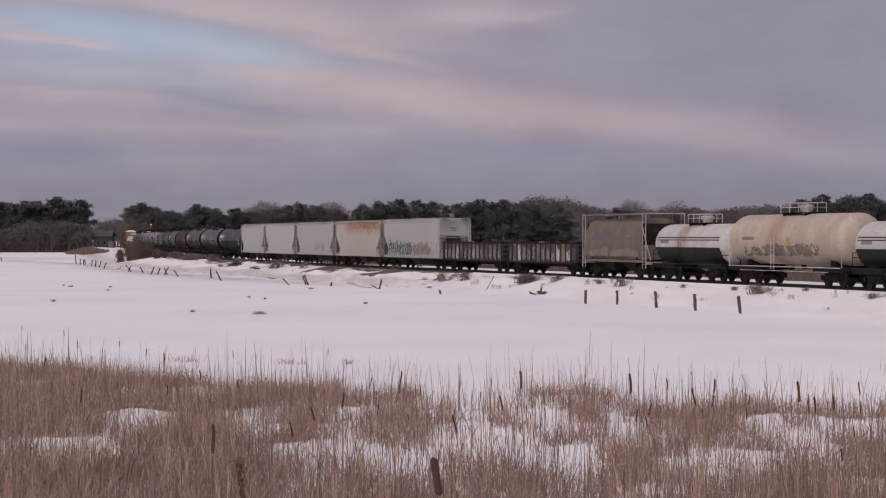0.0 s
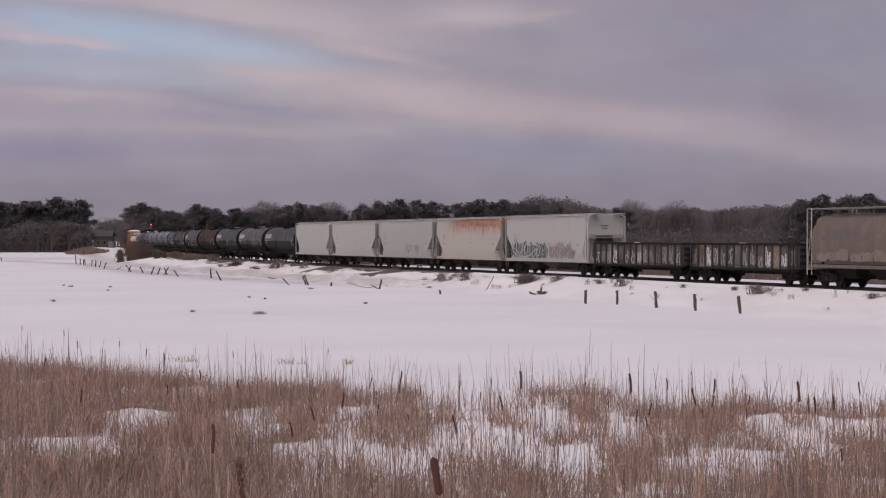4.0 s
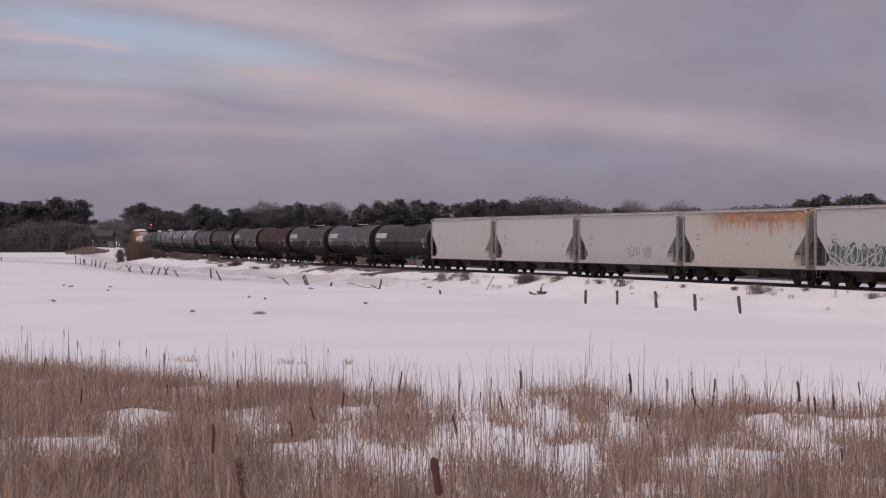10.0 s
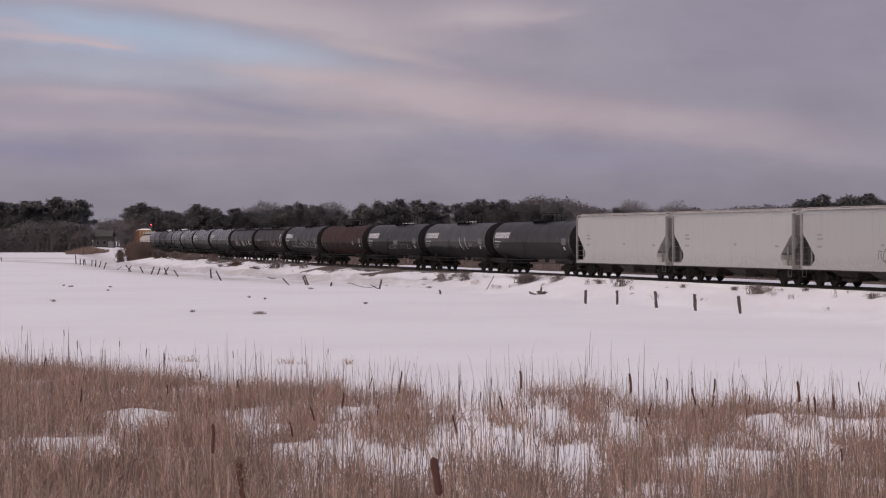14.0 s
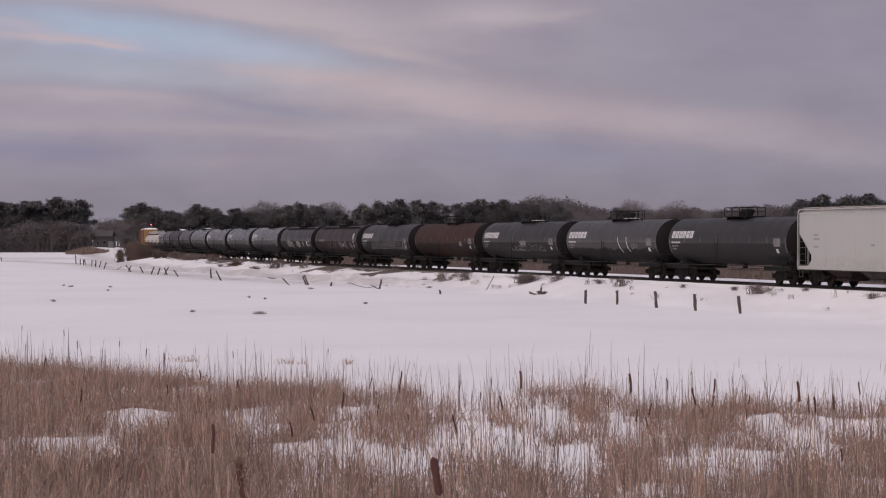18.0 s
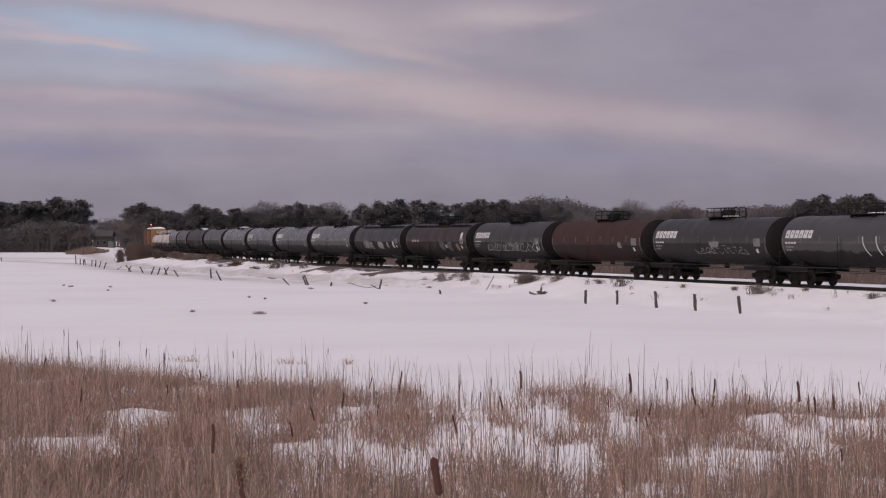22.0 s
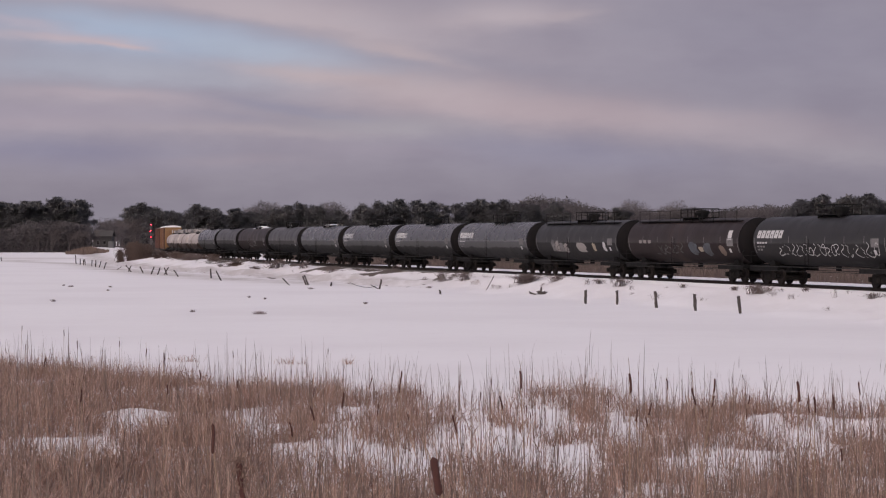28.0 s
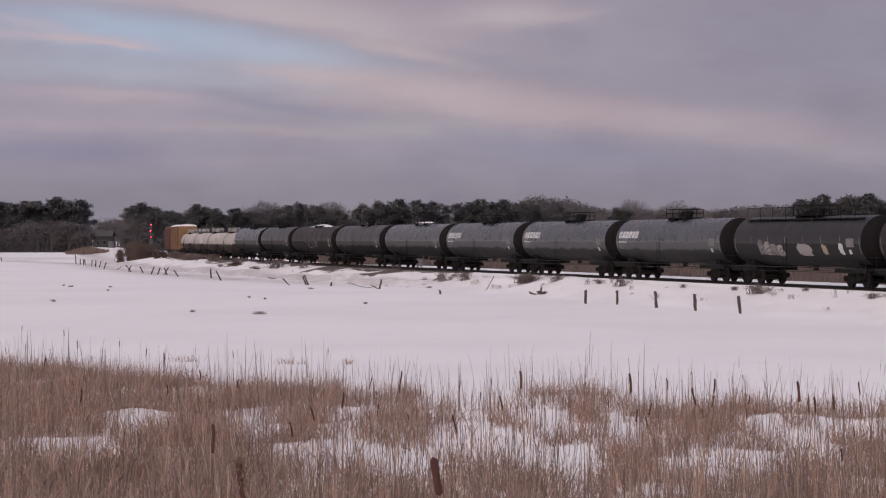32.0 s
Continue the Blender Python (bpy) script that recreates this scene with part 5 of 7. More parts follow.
    part("lettering_bar", plate(fl, 2.4, 3.3, 2.95, 3.05).mesh("lettering_bar", DULL_MARK), body)
    return car


def gondola_car(length, paint, label, seed):
    """An open gondola with ribbed steel sides and sprayed panels."""
    car = tagged(new("gondola_car"), label, "gondola car", "cars of the freight train")
    running_gear(car, length - 4.6, length)
    B = length / 2 - 0.7
    rnd = np.random.RandomState(seed)
    tub = Shape()
    for y in (-1.46, 1.38):
        tub.box(-B, B, y, y + 0.08, 0.95, 2.45)
    tub.box(-B, -B + 0.1, -1.38, 1.38, 0.95, 2.45).box(B - 0.1, B, -1.38, 1.38, 0.95, 2.45)
    tub.box(-B, B, -1.38, 1.38, 0.95, 1.08)
    body = part("tub", tub.mesh("tub", paint), car)
    chord = Shape()
    for y in (-1.56, 1.38):
        chord.box(-B - 0.03, B + 0.03, y, y + 0.18, 2.42, 2.54)
        chord.box(-B - 0.03, B + 0.03, y, y + 0.16, 0.84, 0.98)
    chord.box(-B - 0.05, -B + 0.12, -1.5, 1.5, 2.42, 2.54).box(B - 0.12, B + 0.05, -1.5, 1.5, 2.42, 2.54)
    part("top_chord", chord.mesh("top_chord", DARK), body)
    ribs = 14
    fl = Flank(flat=1.46)
    for k in range(ribs + 1):
        x = -B + 0.1 + (2 * B - 0.2) * k / ribs
        for y in (-1.57, 1.46):
            rib = Shape().box(x - 0.065, x + 0.065, y, y + 0.11, 0.98, 2.42)
            part("side_rib", rib.mesh("side_rib", GONDOLA), body)
        if k < ribs:
            w = (2 * B - 0.2) / ribs
            m = (PANEL_A, PANEL_A, PANEL_B, PANEL_B, PANEL_C)[rnd.randint(5)]
            lo, hi = (0.99, 2.41) if rnd.rand() < 0.6 else (rnd.uniform(1.0, 1.4), rnd.uniform(2.1, 2.41))
            if seed == 1 and k in (1, 11):
                m = RUST_GRIME
            part("side_panel", plate(fl, x + 0.07, x + w - 0.07, lo, hi).mesh("side_panel", m), body, "mottled sprayed side panel")
            for q in range(3):
                if rnd.rand() < 0.85:
                    sh = scribble(fl, seed * 70 + 3 * k + q, x + 0.12, x + w - 0.12, 1.05, rnd.uniform(1.7, 2.35), rnd.uniform(0.05, 0.13), 2, 0.0, 0.011 + 0.003 * q)
                    part("graffiti", sh.mesh("graffiti", (PALE_GRIME, PALE_GRIME, DULL_MARK, LOGO, STRIPE)[rnd.randint(5)]), body, "faded sprayed strokes")
    for sgn in (-1, 1):
        er = Shape()
        for z in (1.25, 1.65, 2.05):
            er.box(*sorted((sgn * B, sgn * (B + 0.1))), -1.36, 1.36, z, z + 0.18)
        part("end_rib", er.mesh("end_rib", DARK), body)
    part("centre_sill", Shape().box(-B, B, -0.25, 0.25, 0.6, 0.95).mesh("centre_sill", DARK), car)
    part("end_ladder", ladder(-B + 0.5, -1.62, 0.6, 2.4).mesh("end_ladder", DARK), car)
    part("end_ladder", ladder(B - 0.5, -1.62, 0.6, 2.4).mesh("end_ladder", DARK), car)
    part("snow_on_chord", Shape().box(-0.4, 0.5, -1.5, -1.4, 2.53, 2.56).mesh("snow_on_chord", PLAIN_SNOW), car, "strip of snow")
    return car


def box_car(length, paint, roof_mat, label, height, kind="box_car", category="box car"):
    """A tall closed car with posts along its sides and ribbed end doors."""
    car = tagged(new(kind), label, category, "cars of the freight train")
    running_gear(car, length - 6.0, length)
    B = length / 2 - 0.6
    W = 1.5
    body = part("car_body", Shape().box(-B, B, -W + 0.05, W - 0.05, 0.9, height - 0.35).mesh("car_body", paint), car)
    n = 8
    arch = [(-W * math.cos(math.pi * i / n), height - 0.36 + 0.36 * math.sin(math.pi * i / n)) for i in range(n + 1)]
    part("roof", Shape().along(arch, -B - 0.02, B + 0.02).mesh("roof", roof_mat, 35), body, "snow-covered pale roof")
    for k in range(13):
        x = -B + 0.15 + (2 * B - 0.3) * k / 12
        for y in (-W - 0.02, W - 0.1):
            part("side_post", Shape().box(x - 0.09, x + 0.09, y, y + 0.12, 0.95, height - 0.36).mesh("side_post", BOX_BROWN if k % 3 else paint), body)
    for z in np.arange(1.3, height - 0.6, 0.5):
        for sgn in (-1, 1):
            part("end_rib", Shape().box(*sorted((sgn * B, sgn * (B + 0.09))), -W + 0.12, W - 0.12, z, z + 0.16).mesh("end_rib", paint), body)
    part("side_sill", Shape().box(-B, B, -W + 0.02, W - 0.02, 0.62, 0.92).mesh("side_sill", DARK), car)
    part("end_ladder", ladder(B - 0.6, -W - 0.08, 0.7, height - 0.5).mesh("end_ladder", DARK), car)
    return car


# ---- paints of the train ----
WHITE_HOPPER = hopper_paint("hopper_white", (0.362, 0.354, 0.35, 1), 0.0, 0.5)
GREY_HOPPER = hopper_paint("hopper_grey_white", (0.325, 0.32, 0.322, 1), 0.0, 0.55)
RUSTY_HOPPER = hopper_paint("hopper_rusted", (0.352, 0.328, 0.306, 1), 0.95, 0.5)
BROWN_HOPPER = worn("hopper_brown", (0.105, 0.08, 0.07, 1), (0.18, 0.145, 0.128, 1), 0.7, amount=0.6)
GONDOLA = worn("gondola_black", (0.024, 0.02, 0.02, 1), (0.075, 0.058, 0.052, 1), 0.75, amount=0.7)
TANK_BLACK = tank_paint("tank_black", (0.02, 0.0188, 0.0195, 1))
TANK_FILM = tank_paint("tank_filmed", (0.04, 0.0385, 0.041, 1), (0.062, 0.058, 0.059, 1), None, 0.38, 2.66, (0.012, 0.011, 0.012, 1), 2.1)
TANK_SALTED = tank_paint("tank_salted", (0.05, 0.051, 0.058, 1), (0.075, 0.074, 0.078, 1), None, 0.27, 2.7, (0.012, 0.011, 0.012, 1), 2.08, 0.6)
TANK_RUST = tank_paint("tank_rust_brown", (0.036, 0.018, 0.0155, 1), (0.024, 0.0195, 0.019, 1), (0.05, 0.022, 0.017, 1), 0.6, 2.45, spec=0.15)
TANK_BROWN = tank_paint("tank_dark_brown", (0.02, 0.0135, 0.0135, 1), None, (0.042, 0.028, 0.026, 1), 0.48)
TANK_CREAM = tank_paint("tank_cream", (0.35, 0.292, 0.247, 1), None, (0.27, 0.165, 0.11, 1), 0.55, spec=0.2, amount=0.7)
TANK_WHITE = tank_paint("tank_white", (0.39, 0.37, 0.374, 1), None, (0.25, 0.155, 0.115, 1), 0.5, spec=0.2, amount=0.75)
TANK_CLAY = tank_paint("tank_clay_white", (0.36, 0.32, 0.308, 1), None, (0.15, 0.105, 0.09, 1), 0.6, 2.6, (0.06, 0.044, 0.04, 1), 2.0, 0.2)
DEEP_BLACK = worn("deep_black", (0.009, 0.008, 0.0085, 1), (0.018, 0.015, 0.015, 1), 0.8, spec=0.08)
BELLY = worn("belly_black", (0.012, 0.0118, 0.013, 1), (0.026, 0.023, 0.023, 1), 0.6, spec=0.14)
ORANGE = worn("boxcar_orange", (0.24, 0.135, 0.062, 1), (0.14, 0.075, 0.045, 1), 0.7, amount=0.5)
BOX_BROWN = worn("boxcar_brown", (0.11, 0.05, 0.042, 1), (0.06, 0.04, 0.036, 1), 0.8)


# ---- the train, from its front to its end: places along the line at the clip's start ----
TRAIN = []


def couple(front, rear, make):
    TRAIN.append((make(front - rear), 0.5 * (front + rear), front - rear))


def spray(seed, x0, x1, z0, z1, stroke=0.06, letters=8):
    return lambda fl: scribble(fl, seed, x0, x1, z0, z1, stroke, letters)


def curve(x0, x1, z0, z1):
    """One long bowed stroke."""
    return lambda fl: Shape().rings([[fl.point(x0 + (x1 - x0) * f ** 2 + w, z1 + (z0 - z1) * f, 0.008) for w in (-0.06, 0.06)] for f in np.linspace(0, 1, 9)], False, False)


def dab(seed, x0, x1, z0, z1):
    return lambda fl: blob(fl, seed, x0, x1, z0, z1)


def train():
    short = dict(radius=1.38, top=3.82, rail_mat=PALE_STEEL, logo=False, strips=False, panel=False, wide_platform=2.6, head_mat=TANK_WHITE, seams=False)
    couple(175.5, 163.6, lambda n: tank_car(n, TANK_WHITE, "short white tank car with black stripes and belly", shell=n - 1.9, stripes=2, skirt=BELLY, marks=[("lettering_bar", lambda f: plate(f, -4.4, -3.2, 2.5, 2.7), DULL_MARK, "faded number bar")], **short))
    couple(163.6, 147.8, lambda n: tank_car(n, TANK_CREAM, "cream tank car with rust stains and graffiti", shell=n - 2.0, radius=1.56, top=4.35, rail_mat=PALE_STEEL, logo=False, strips=False, panel=False, wide_platform=3.4, marks=[("lettering_bar", lambda f: plate(f, -5.2, -3.6, 2.75, 2.95), DULL_MARK, "faded number bar"), ("emblem", lambda f: blob(f, 9, 0.6, 1.3, 2.45, 2.95), YELLOW_MARK, "yellow painted emblem"), *[("graffiti", dab(140 + k, -3.6 + 1.05 * k, -2.85 + 1.05 * k + 0.25 * (k % 3), 1.75 + 0.12 * (k % 2), 2.35 + 0.1 * (k % 3)), INK, "faded dark sprayed patch") for k in range(7)], ("graffiti", spray(15, -5.4, 4.8, 1.75, 2.45, 0.13, 16), RUST_GRIME, "faded brown scrawl"), ("graffiti", spray(16, -4.0, 3.4, 1.8, 2.45, 0.045, 12), PANEL_B, "faded dark scrawl")], head_mat=TANK_CREAM, low_rail=PALE_STEEL))
    couple(147.8, 135.9, lambda n: tank_car(n, TANK_WHITE, "short white tank car with rust stain and black belly", shell=n - 1.9, stripes=2, skirt=BELLY, marks=[("lettering_bar", lambda f: plate(f, -4.2, -2.9, 2.5, 2.7), DULL_MARK, "faded number bar")], **short))
    couple(135.9, 123.4, lambda n: round_hopper(n, BROWN_HOPPER, "grimy brown rounded hopper car with pale end cages"))
    couple(123.4, 107.0, lambda n: gondola_car(n, GONDOLA, "black ribbed gondola car sprayed with pale graffiti", 1))
    couple(107.0, 90.4, lambda n: gondola_car(n, GONDOLA, "black ribbed gondola car with graffiti between its ribs", 2))
    couple(90.4, 71.8, lambda n: hopper_car(n, GREY_HOPPER, "grey-white hopper car with green graffiti and open end", 4.6, 3, True, [*[("graffiti", dab(300 + k, -7.2 + 1.05 * k, -5.6 + 1.05 * k, 1.25, 2.25 + 0.12 * (k % 3)), GREEN_MARK, "grey-green fill of the graffiti") for k in range(7)], ("graffiti", (lambda fl: scribble(fl, 20, -7.2, 0.6, 1.25, 2.55, 0.17, 15, 0.12, 0.013)), DARK_GREEN, "dark green graffiti outline"), ("graffiti", (lambda fl: scribble(fl, 27, -7.1, 0.5, 1.3, 2.4, 0.12, 13, -0.3, 0.016)), DARK_GREEN, "dark green graffiti outline"), ("graffiti", (lambda fl: scribble(fl, 22, -7.2, 0.6, 1.25, 2.5, 0.1, 9, 0.2, 0.019)), PALE_STEEL, "white graffiti outline"), ("graffiti", (lambda fl: scribble(fl, 28, -7.0, 0.4, 1.3, 2.3, 0.05, 7, -0.2, 0.022)), PALE_STEEL, "white graffiti highlight"), ("graffiti", spray(26, 0.9, 1.5, 1.25, 2.3, 0.16, 2), RED_MARK, "dull red edge strokes"), ("graffiti", (lambda fl: scribble(fl, 23, 1.3, 5.4, 1.25, 2.45, 0.32, 8, 0.05, 0.011)), PALE_GRIME, "grey graffiti lettering"), ("graffiti", (lambda fl: scribble(fl, 25, 1.3, 5.4, 1.25, 2.4, 0.08, 9, 0.05, 0.014)), DULL_MARK, "darker grey outline"), ("graffiti", spray(24, 5.3, 6.2, 1.25, 2.1, 0.2, 3), RED_MARK, "dull red sprayed strokes")]))
    couple(71.8, 53.5, lambda n: hopper_car(n, RUSTY_HOPPER, "pale hopper car with orange rust running from its roof"))
    couple(53.5, 35.0, lambda n: hopper_car(n, GREY_HOPPER, "grey-white hopper car with small graffiti", marks=[("graffiti", spray(31, 0.2, 2.6, 1.5, 2.3, 0.09, 4), DULL_MARK, "grey graffiti loops"), ("graffiti", dab(32, 3.0, 4.6, 1.45, 2.25), FAINT, "grey sprayed patch")]))
    couple(35.0, 16.7, lambda n: hopper_car(n, WHITE_HOPPER, "clean off-white covered hopper car"))
    couple(16.7, -0.5, lambda n: hopper_car(n, WHITE_HOPPER, "off-white covered hopper car with grimy sill"))
    edges = (-0.5, -19.7, -38.3, -57.4, -76.4, -94.7, -114.3, -132.5, -151.5, -170.6, -189.8, -209.0, -227.8, -249.0, -267.7, -287.2)
    black = "black tank car with white maker's mark blocks"
    salted = "grey tank car with a pale film and darker belly"
    kinds = (
        dict(paint=TANK_BLACK, label=black),
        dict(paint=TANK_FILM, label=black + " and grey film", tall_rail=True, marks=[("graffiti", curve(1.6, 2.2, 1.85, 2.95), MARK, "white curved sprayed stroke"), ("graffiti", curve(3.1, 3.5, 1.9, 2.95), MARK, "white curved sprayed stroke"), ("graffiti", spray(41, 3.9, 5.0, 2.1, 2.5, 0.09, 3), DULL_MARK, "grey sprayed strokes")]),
        dict(paint=TANK_BLACK, label=black + " and dull graffiti", tall_rail=True, marks=[("graffiti", dab(42, 0.4, 1.9, 2.2, 2.7), DULL_MARK, "dull sprayed patch"), ("graffiti", spray(43, -2.0, 6.0, 1.8, 2.3, 0.06, 10), DULL_MARK, "dull grey scrawl")]),
        dict(paint=TANK_RUST, label="rust-brown tank car with faded marks", logo=False, marks=[("graffiti", dab(44, 4.3, 5.0, 2.1, 2.6), DULL_MARK, "faded patch")]),
        dict(paint=TANK_BLACK, label=black + " and sprayed writing", marks=[("graffiti", spray(45, -5.0, 7.2, 1.75, 2.5, 0.05, 22), MARK, "white unreadable sprayed writing")]),
        dict(paint=TANK_BROWN, label="dark brown tank car with colourful graffiti", logo=False, long_walk=True, marks=[("graffiti", spray(46, -4.5, 0.4, 1.75, 2.5, 0.1, 8), PANEL_B, "grey scrawl"), ("graffiti", dab(47, 1.2, 2.6, 1.7, 2.6), BLUE_MARK, "blue sprayed patch"), ("graffiti", dab(48, 2.7, 3.5, 1.95, 2.3), TAN, "yellow sprayed patch"), ("graffiti", dab(49, 3.5, 4.7, 1.7, 2.55), BLUE_MARK, "blue sprayed patch"), ("graffiti", dab(50, 5.8, 6.7, 1.75, 2.4), RUST_GRIME, "dull red patch"), ("placard", lambda f: plate(f, 7.2, 7.75, 2.75, 3.35), MARK, "white placard"), *[("lettering_bar", (lambda f, k=k: plate(f, -6.8 + 0.75 * k, -6.3 + 0.75 * k, 2.5, 2.72)), PALE_GRIME, "number bar") for k in range(3)]]),
        dict(paint=TANK_BLACK, label="black tank car with slanting white sprayed patches", logo=False, long_walk=True, marks=[*[("graffiti", dab(510 + k, -4.8 + 0.85 * k, -3.9 + 0.85 * k, 1.75, 2.75 - 0.08 * k), (DULL_MARK, PALE_GRIME)[k % 2], "pale sprayed lettering") for k in range(4)], ("graffiti", spray(52, -4.7, -1.3, 1.8, 2.7, 0.06, 4), PANEL_C, "dark outline strokes"), ("graffiti", dab(53, 0.2, 2.2, 1.75, 2.55), PALE_GRIME, "white sprayed patch"), ("graffiti", dab(54, 3.4, 4.1, 1.9, 2.5), TAN, "tan sprayed patch"), ("graffiti", dab(55, 5.4, 6.0, 1.9, 2.6), MARK, "white sprayed strip")]),
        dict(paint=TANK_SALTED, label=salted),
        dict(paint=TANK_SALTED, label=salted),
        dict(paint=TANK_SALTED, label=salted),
        dict(paint=TANK_SALTED, label="grey tank car with pale film, darker belly and snow", logo=False, snow=3.0),
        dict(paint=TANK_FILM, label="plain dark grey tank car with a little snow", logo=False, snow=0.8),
        dict(paint=TANK_BROWN, label="dark tank car with snow along its roof", logo=False, snow=10.0, marks=[("graffiti", spray(61, -3.0, 3.0, 1.8, 2.5, 0.1, 6), DULL_MARK, "dull sprayed strokes")]),
        dict(paint=TANK_FILM, label="plain grimy dark tank car", logo=False),
        dict(paint=TANK_SALTED, label="dark grey tank car", logo=False),
    )
    for front, rear, k in zip(edges, edges[1:], kinds):
        couple(front, rear, lambda n, k=k: tank_car(n, **k))
    clay = (-287.2, -302.7, -318.2, -333.7, -349.2)
    for front, rear in zip(clay, clay[1:]):
        couple(front, rear, lambda n: tank_car(n, TANK_CLAY, "short clay-stained white tank car with railing", shell=n - 3.6, **{**short, "radius": 1.35, "top": 3.65, "head_mat": TANK_CLAY}))
    couple(-349.2, -368.0, lambda n: box_car(n, ORANGE, PLAIN_SNOW, "tall yellow-orange box car with a snowy roof", 5.2))
    couple(-368.0, -386.4, lambda n: box_car(n, BOX_BROWN, BOX_BROWN, "dark red-brown box car at the train's end", 5.0))



train()


# ---- fence, brush and clutter along the bank ----
def at_ground(x, y, sink=0.0):
    return Vector((x, y, float(ground_z(x, y)[0]) - sink))


def fence_post(x, y, tall, lean, rnd, thick=0.085, label="weathered wooden fence post standing in the snow"):
    """A split post with a rough top; lean: how far the top stands aside."""
    n = 7
    rings = []
    for f in (-0.25, 0.0, 0.3, 0.62, 0.86, 1.0):
        w = thick * rnd.uniform(0.85, 1.15)
        jx, jy = rnd.normal(0, 0.012, 2)
        rings.append([(lean * f + jx + w * math.cos(i * math.tau / n) * rnd.uniform(0.85, 1.1), jy + w * math.sin(i * math.tau / n) * rnd.uniform(0.85, 1.1), tall * f + (rnd.uniform(-0.05, 0.06) if f == 1.0 else 0)) for i in range(n)])
    ob = new("fence_post", Shape().rings(rings).mesh("fence_post", POST, 50))
    ob.location = at_ground(x, y)
    tagged(ob, label, "fence post", "posts of the old fence")


NEAR_POSTS = ((16.1, 110.8, 0.92, -0.12), (14.2, 115.2, 0.92, -0.06), (12.5, 120.0, 0.96, -0.07), (10.8, 126.8, 0.84, -0.03), (8.9, 127.8, 0.85, 0.0), (-0.2, 151.0, 0.33, -0.04), (-5.1, 164.8, 0.77, 0.14), (-9.5, 173.5, 0.33, 0.05), (-11.7, 177.8, 0.83, -0.34), (-11.9, 178.0, 0.79, -0.29), (-13.4, 178.0, 0.54, -0.49), (-21.5, 198.2, 0.93, -0.44), (-23.8, 210.2, 0.99, -0.06), (-28.4, 219.5, 0.67, -0.42))
FAR_POSTS = ((-31.0, 227.8, 0.82, 0.44), (-30.7, 227.8, 0.82, -0.31), (-31.8, 228.0, 0.82, 0.31), (-32.9, 231.0, 0.83, 0.32), (-35.0, 239.0, 0.73, -0.33), (-38.0, 249.8, 0.83, -0.69), (-38.4, 249.8, 0.76, 0.34), (-42.8, 268.8, 0.37, 0.52), (-45.2, 273.0, 0.9, 0.3), (-48.2, 287.2, 0.87, 0.24), (-49.6, 292.2, 0.89, 0.08), (-51.1, 297.8, 0.9, 0.08), (-54.4, 311.5, 0.86, -0.09), (-54.7, 311.5, 0.86, 0.0), (-56.5, 319.0, 0.88, 0.0), (-58.4, 326.0, 1.44, -0.09), (-79.1, 367.0, 0.71, -0.1))


def fence():
    rnd = np.random.RandomState(77)
    for k, (x, y, tall, lean) in enumerate(NEAR_POSTS):
        fence_post(x, y, tall, lean, rnd, 0.088 if k < 5 else 0.075, "weathered wooden fence post standing in the snow" if abs(lean) < 0.2 else "leaning broken fence post in the snow")
    for x, y, tall, lean in FAR_POSTS:
        fence_post(x, y, tall, lean, rnd, 0.078, "weathered wooden fence post beside the railway bank" if abs(lean) < 0.2 else "leaning broken fence post beside the railway bank")
    for x, y, tall, lean, r in ((3.2, 154.0, 1.06, 0.64, 0.035), (-5.0, 164.8, 0.34, -0.82, 0.05)):
        ob = new("leaning_stick", Shape().rod((0, 0, -0.1), (lean, 0.05, tall), r, r * 0.6, 6).mesh("leaning_stick", POST))
        ob.location = at_ground(x, y)
        tagged(ob, "thin grey stick leaning out of the snow", "stick")
    wire = [(-7.6, 165.5, 0.55), (-7.0, 165.4, 0.28), (-6.4, 165.2, 0.14), (-5.8, 165.0, 0.12), (-5.2, 164.9, 0.3)]
    base = float(ground_z(-6.4, 165.2)[0])
    tagged(new("fence_wire", Shape().pipe([(x, y, z + base) for x, y, z in wire], 0.018).mesh("fence_wire", POST)), "slack rusty fence wire hanging from a post", "wire")


fence()


def debris():
    """A heap of broken boards and branch ends."""
    rnd = np.random.RandomState(4)
    root = tagged(new("wood_debris"), "small heap of broken grey boards in the snow", "debris")
    root.location = at_ground(6.9, 146.0)
    for k in range(14):
        a, l = rnd.uniform(-0.5, 0.5), rnd.uniform(0.5, 1.0)
        x = rnd.uniform(-0.45, 0.4)
        p = Vector((x, rnd.uniform(-0.25, 0.25), 0.02))
        up = rnd.uniform(0.03, 0.3)
        q = p + Vector((l * math.cos(a) * rnd.choice([-1, 1]) * 0.55, 0.2 * math.sin(a), up))
        part("board", Shape().rod(p, q, 0.06, 0.045, 4).mesh("board", POST), root)
    part("stump", Shape().rod((0.05, 0, -0.05), (0.12, 0, 0.55), 0.09, 0.06, 7).mesh("stump", POST), root, "short broken stump")


debris()


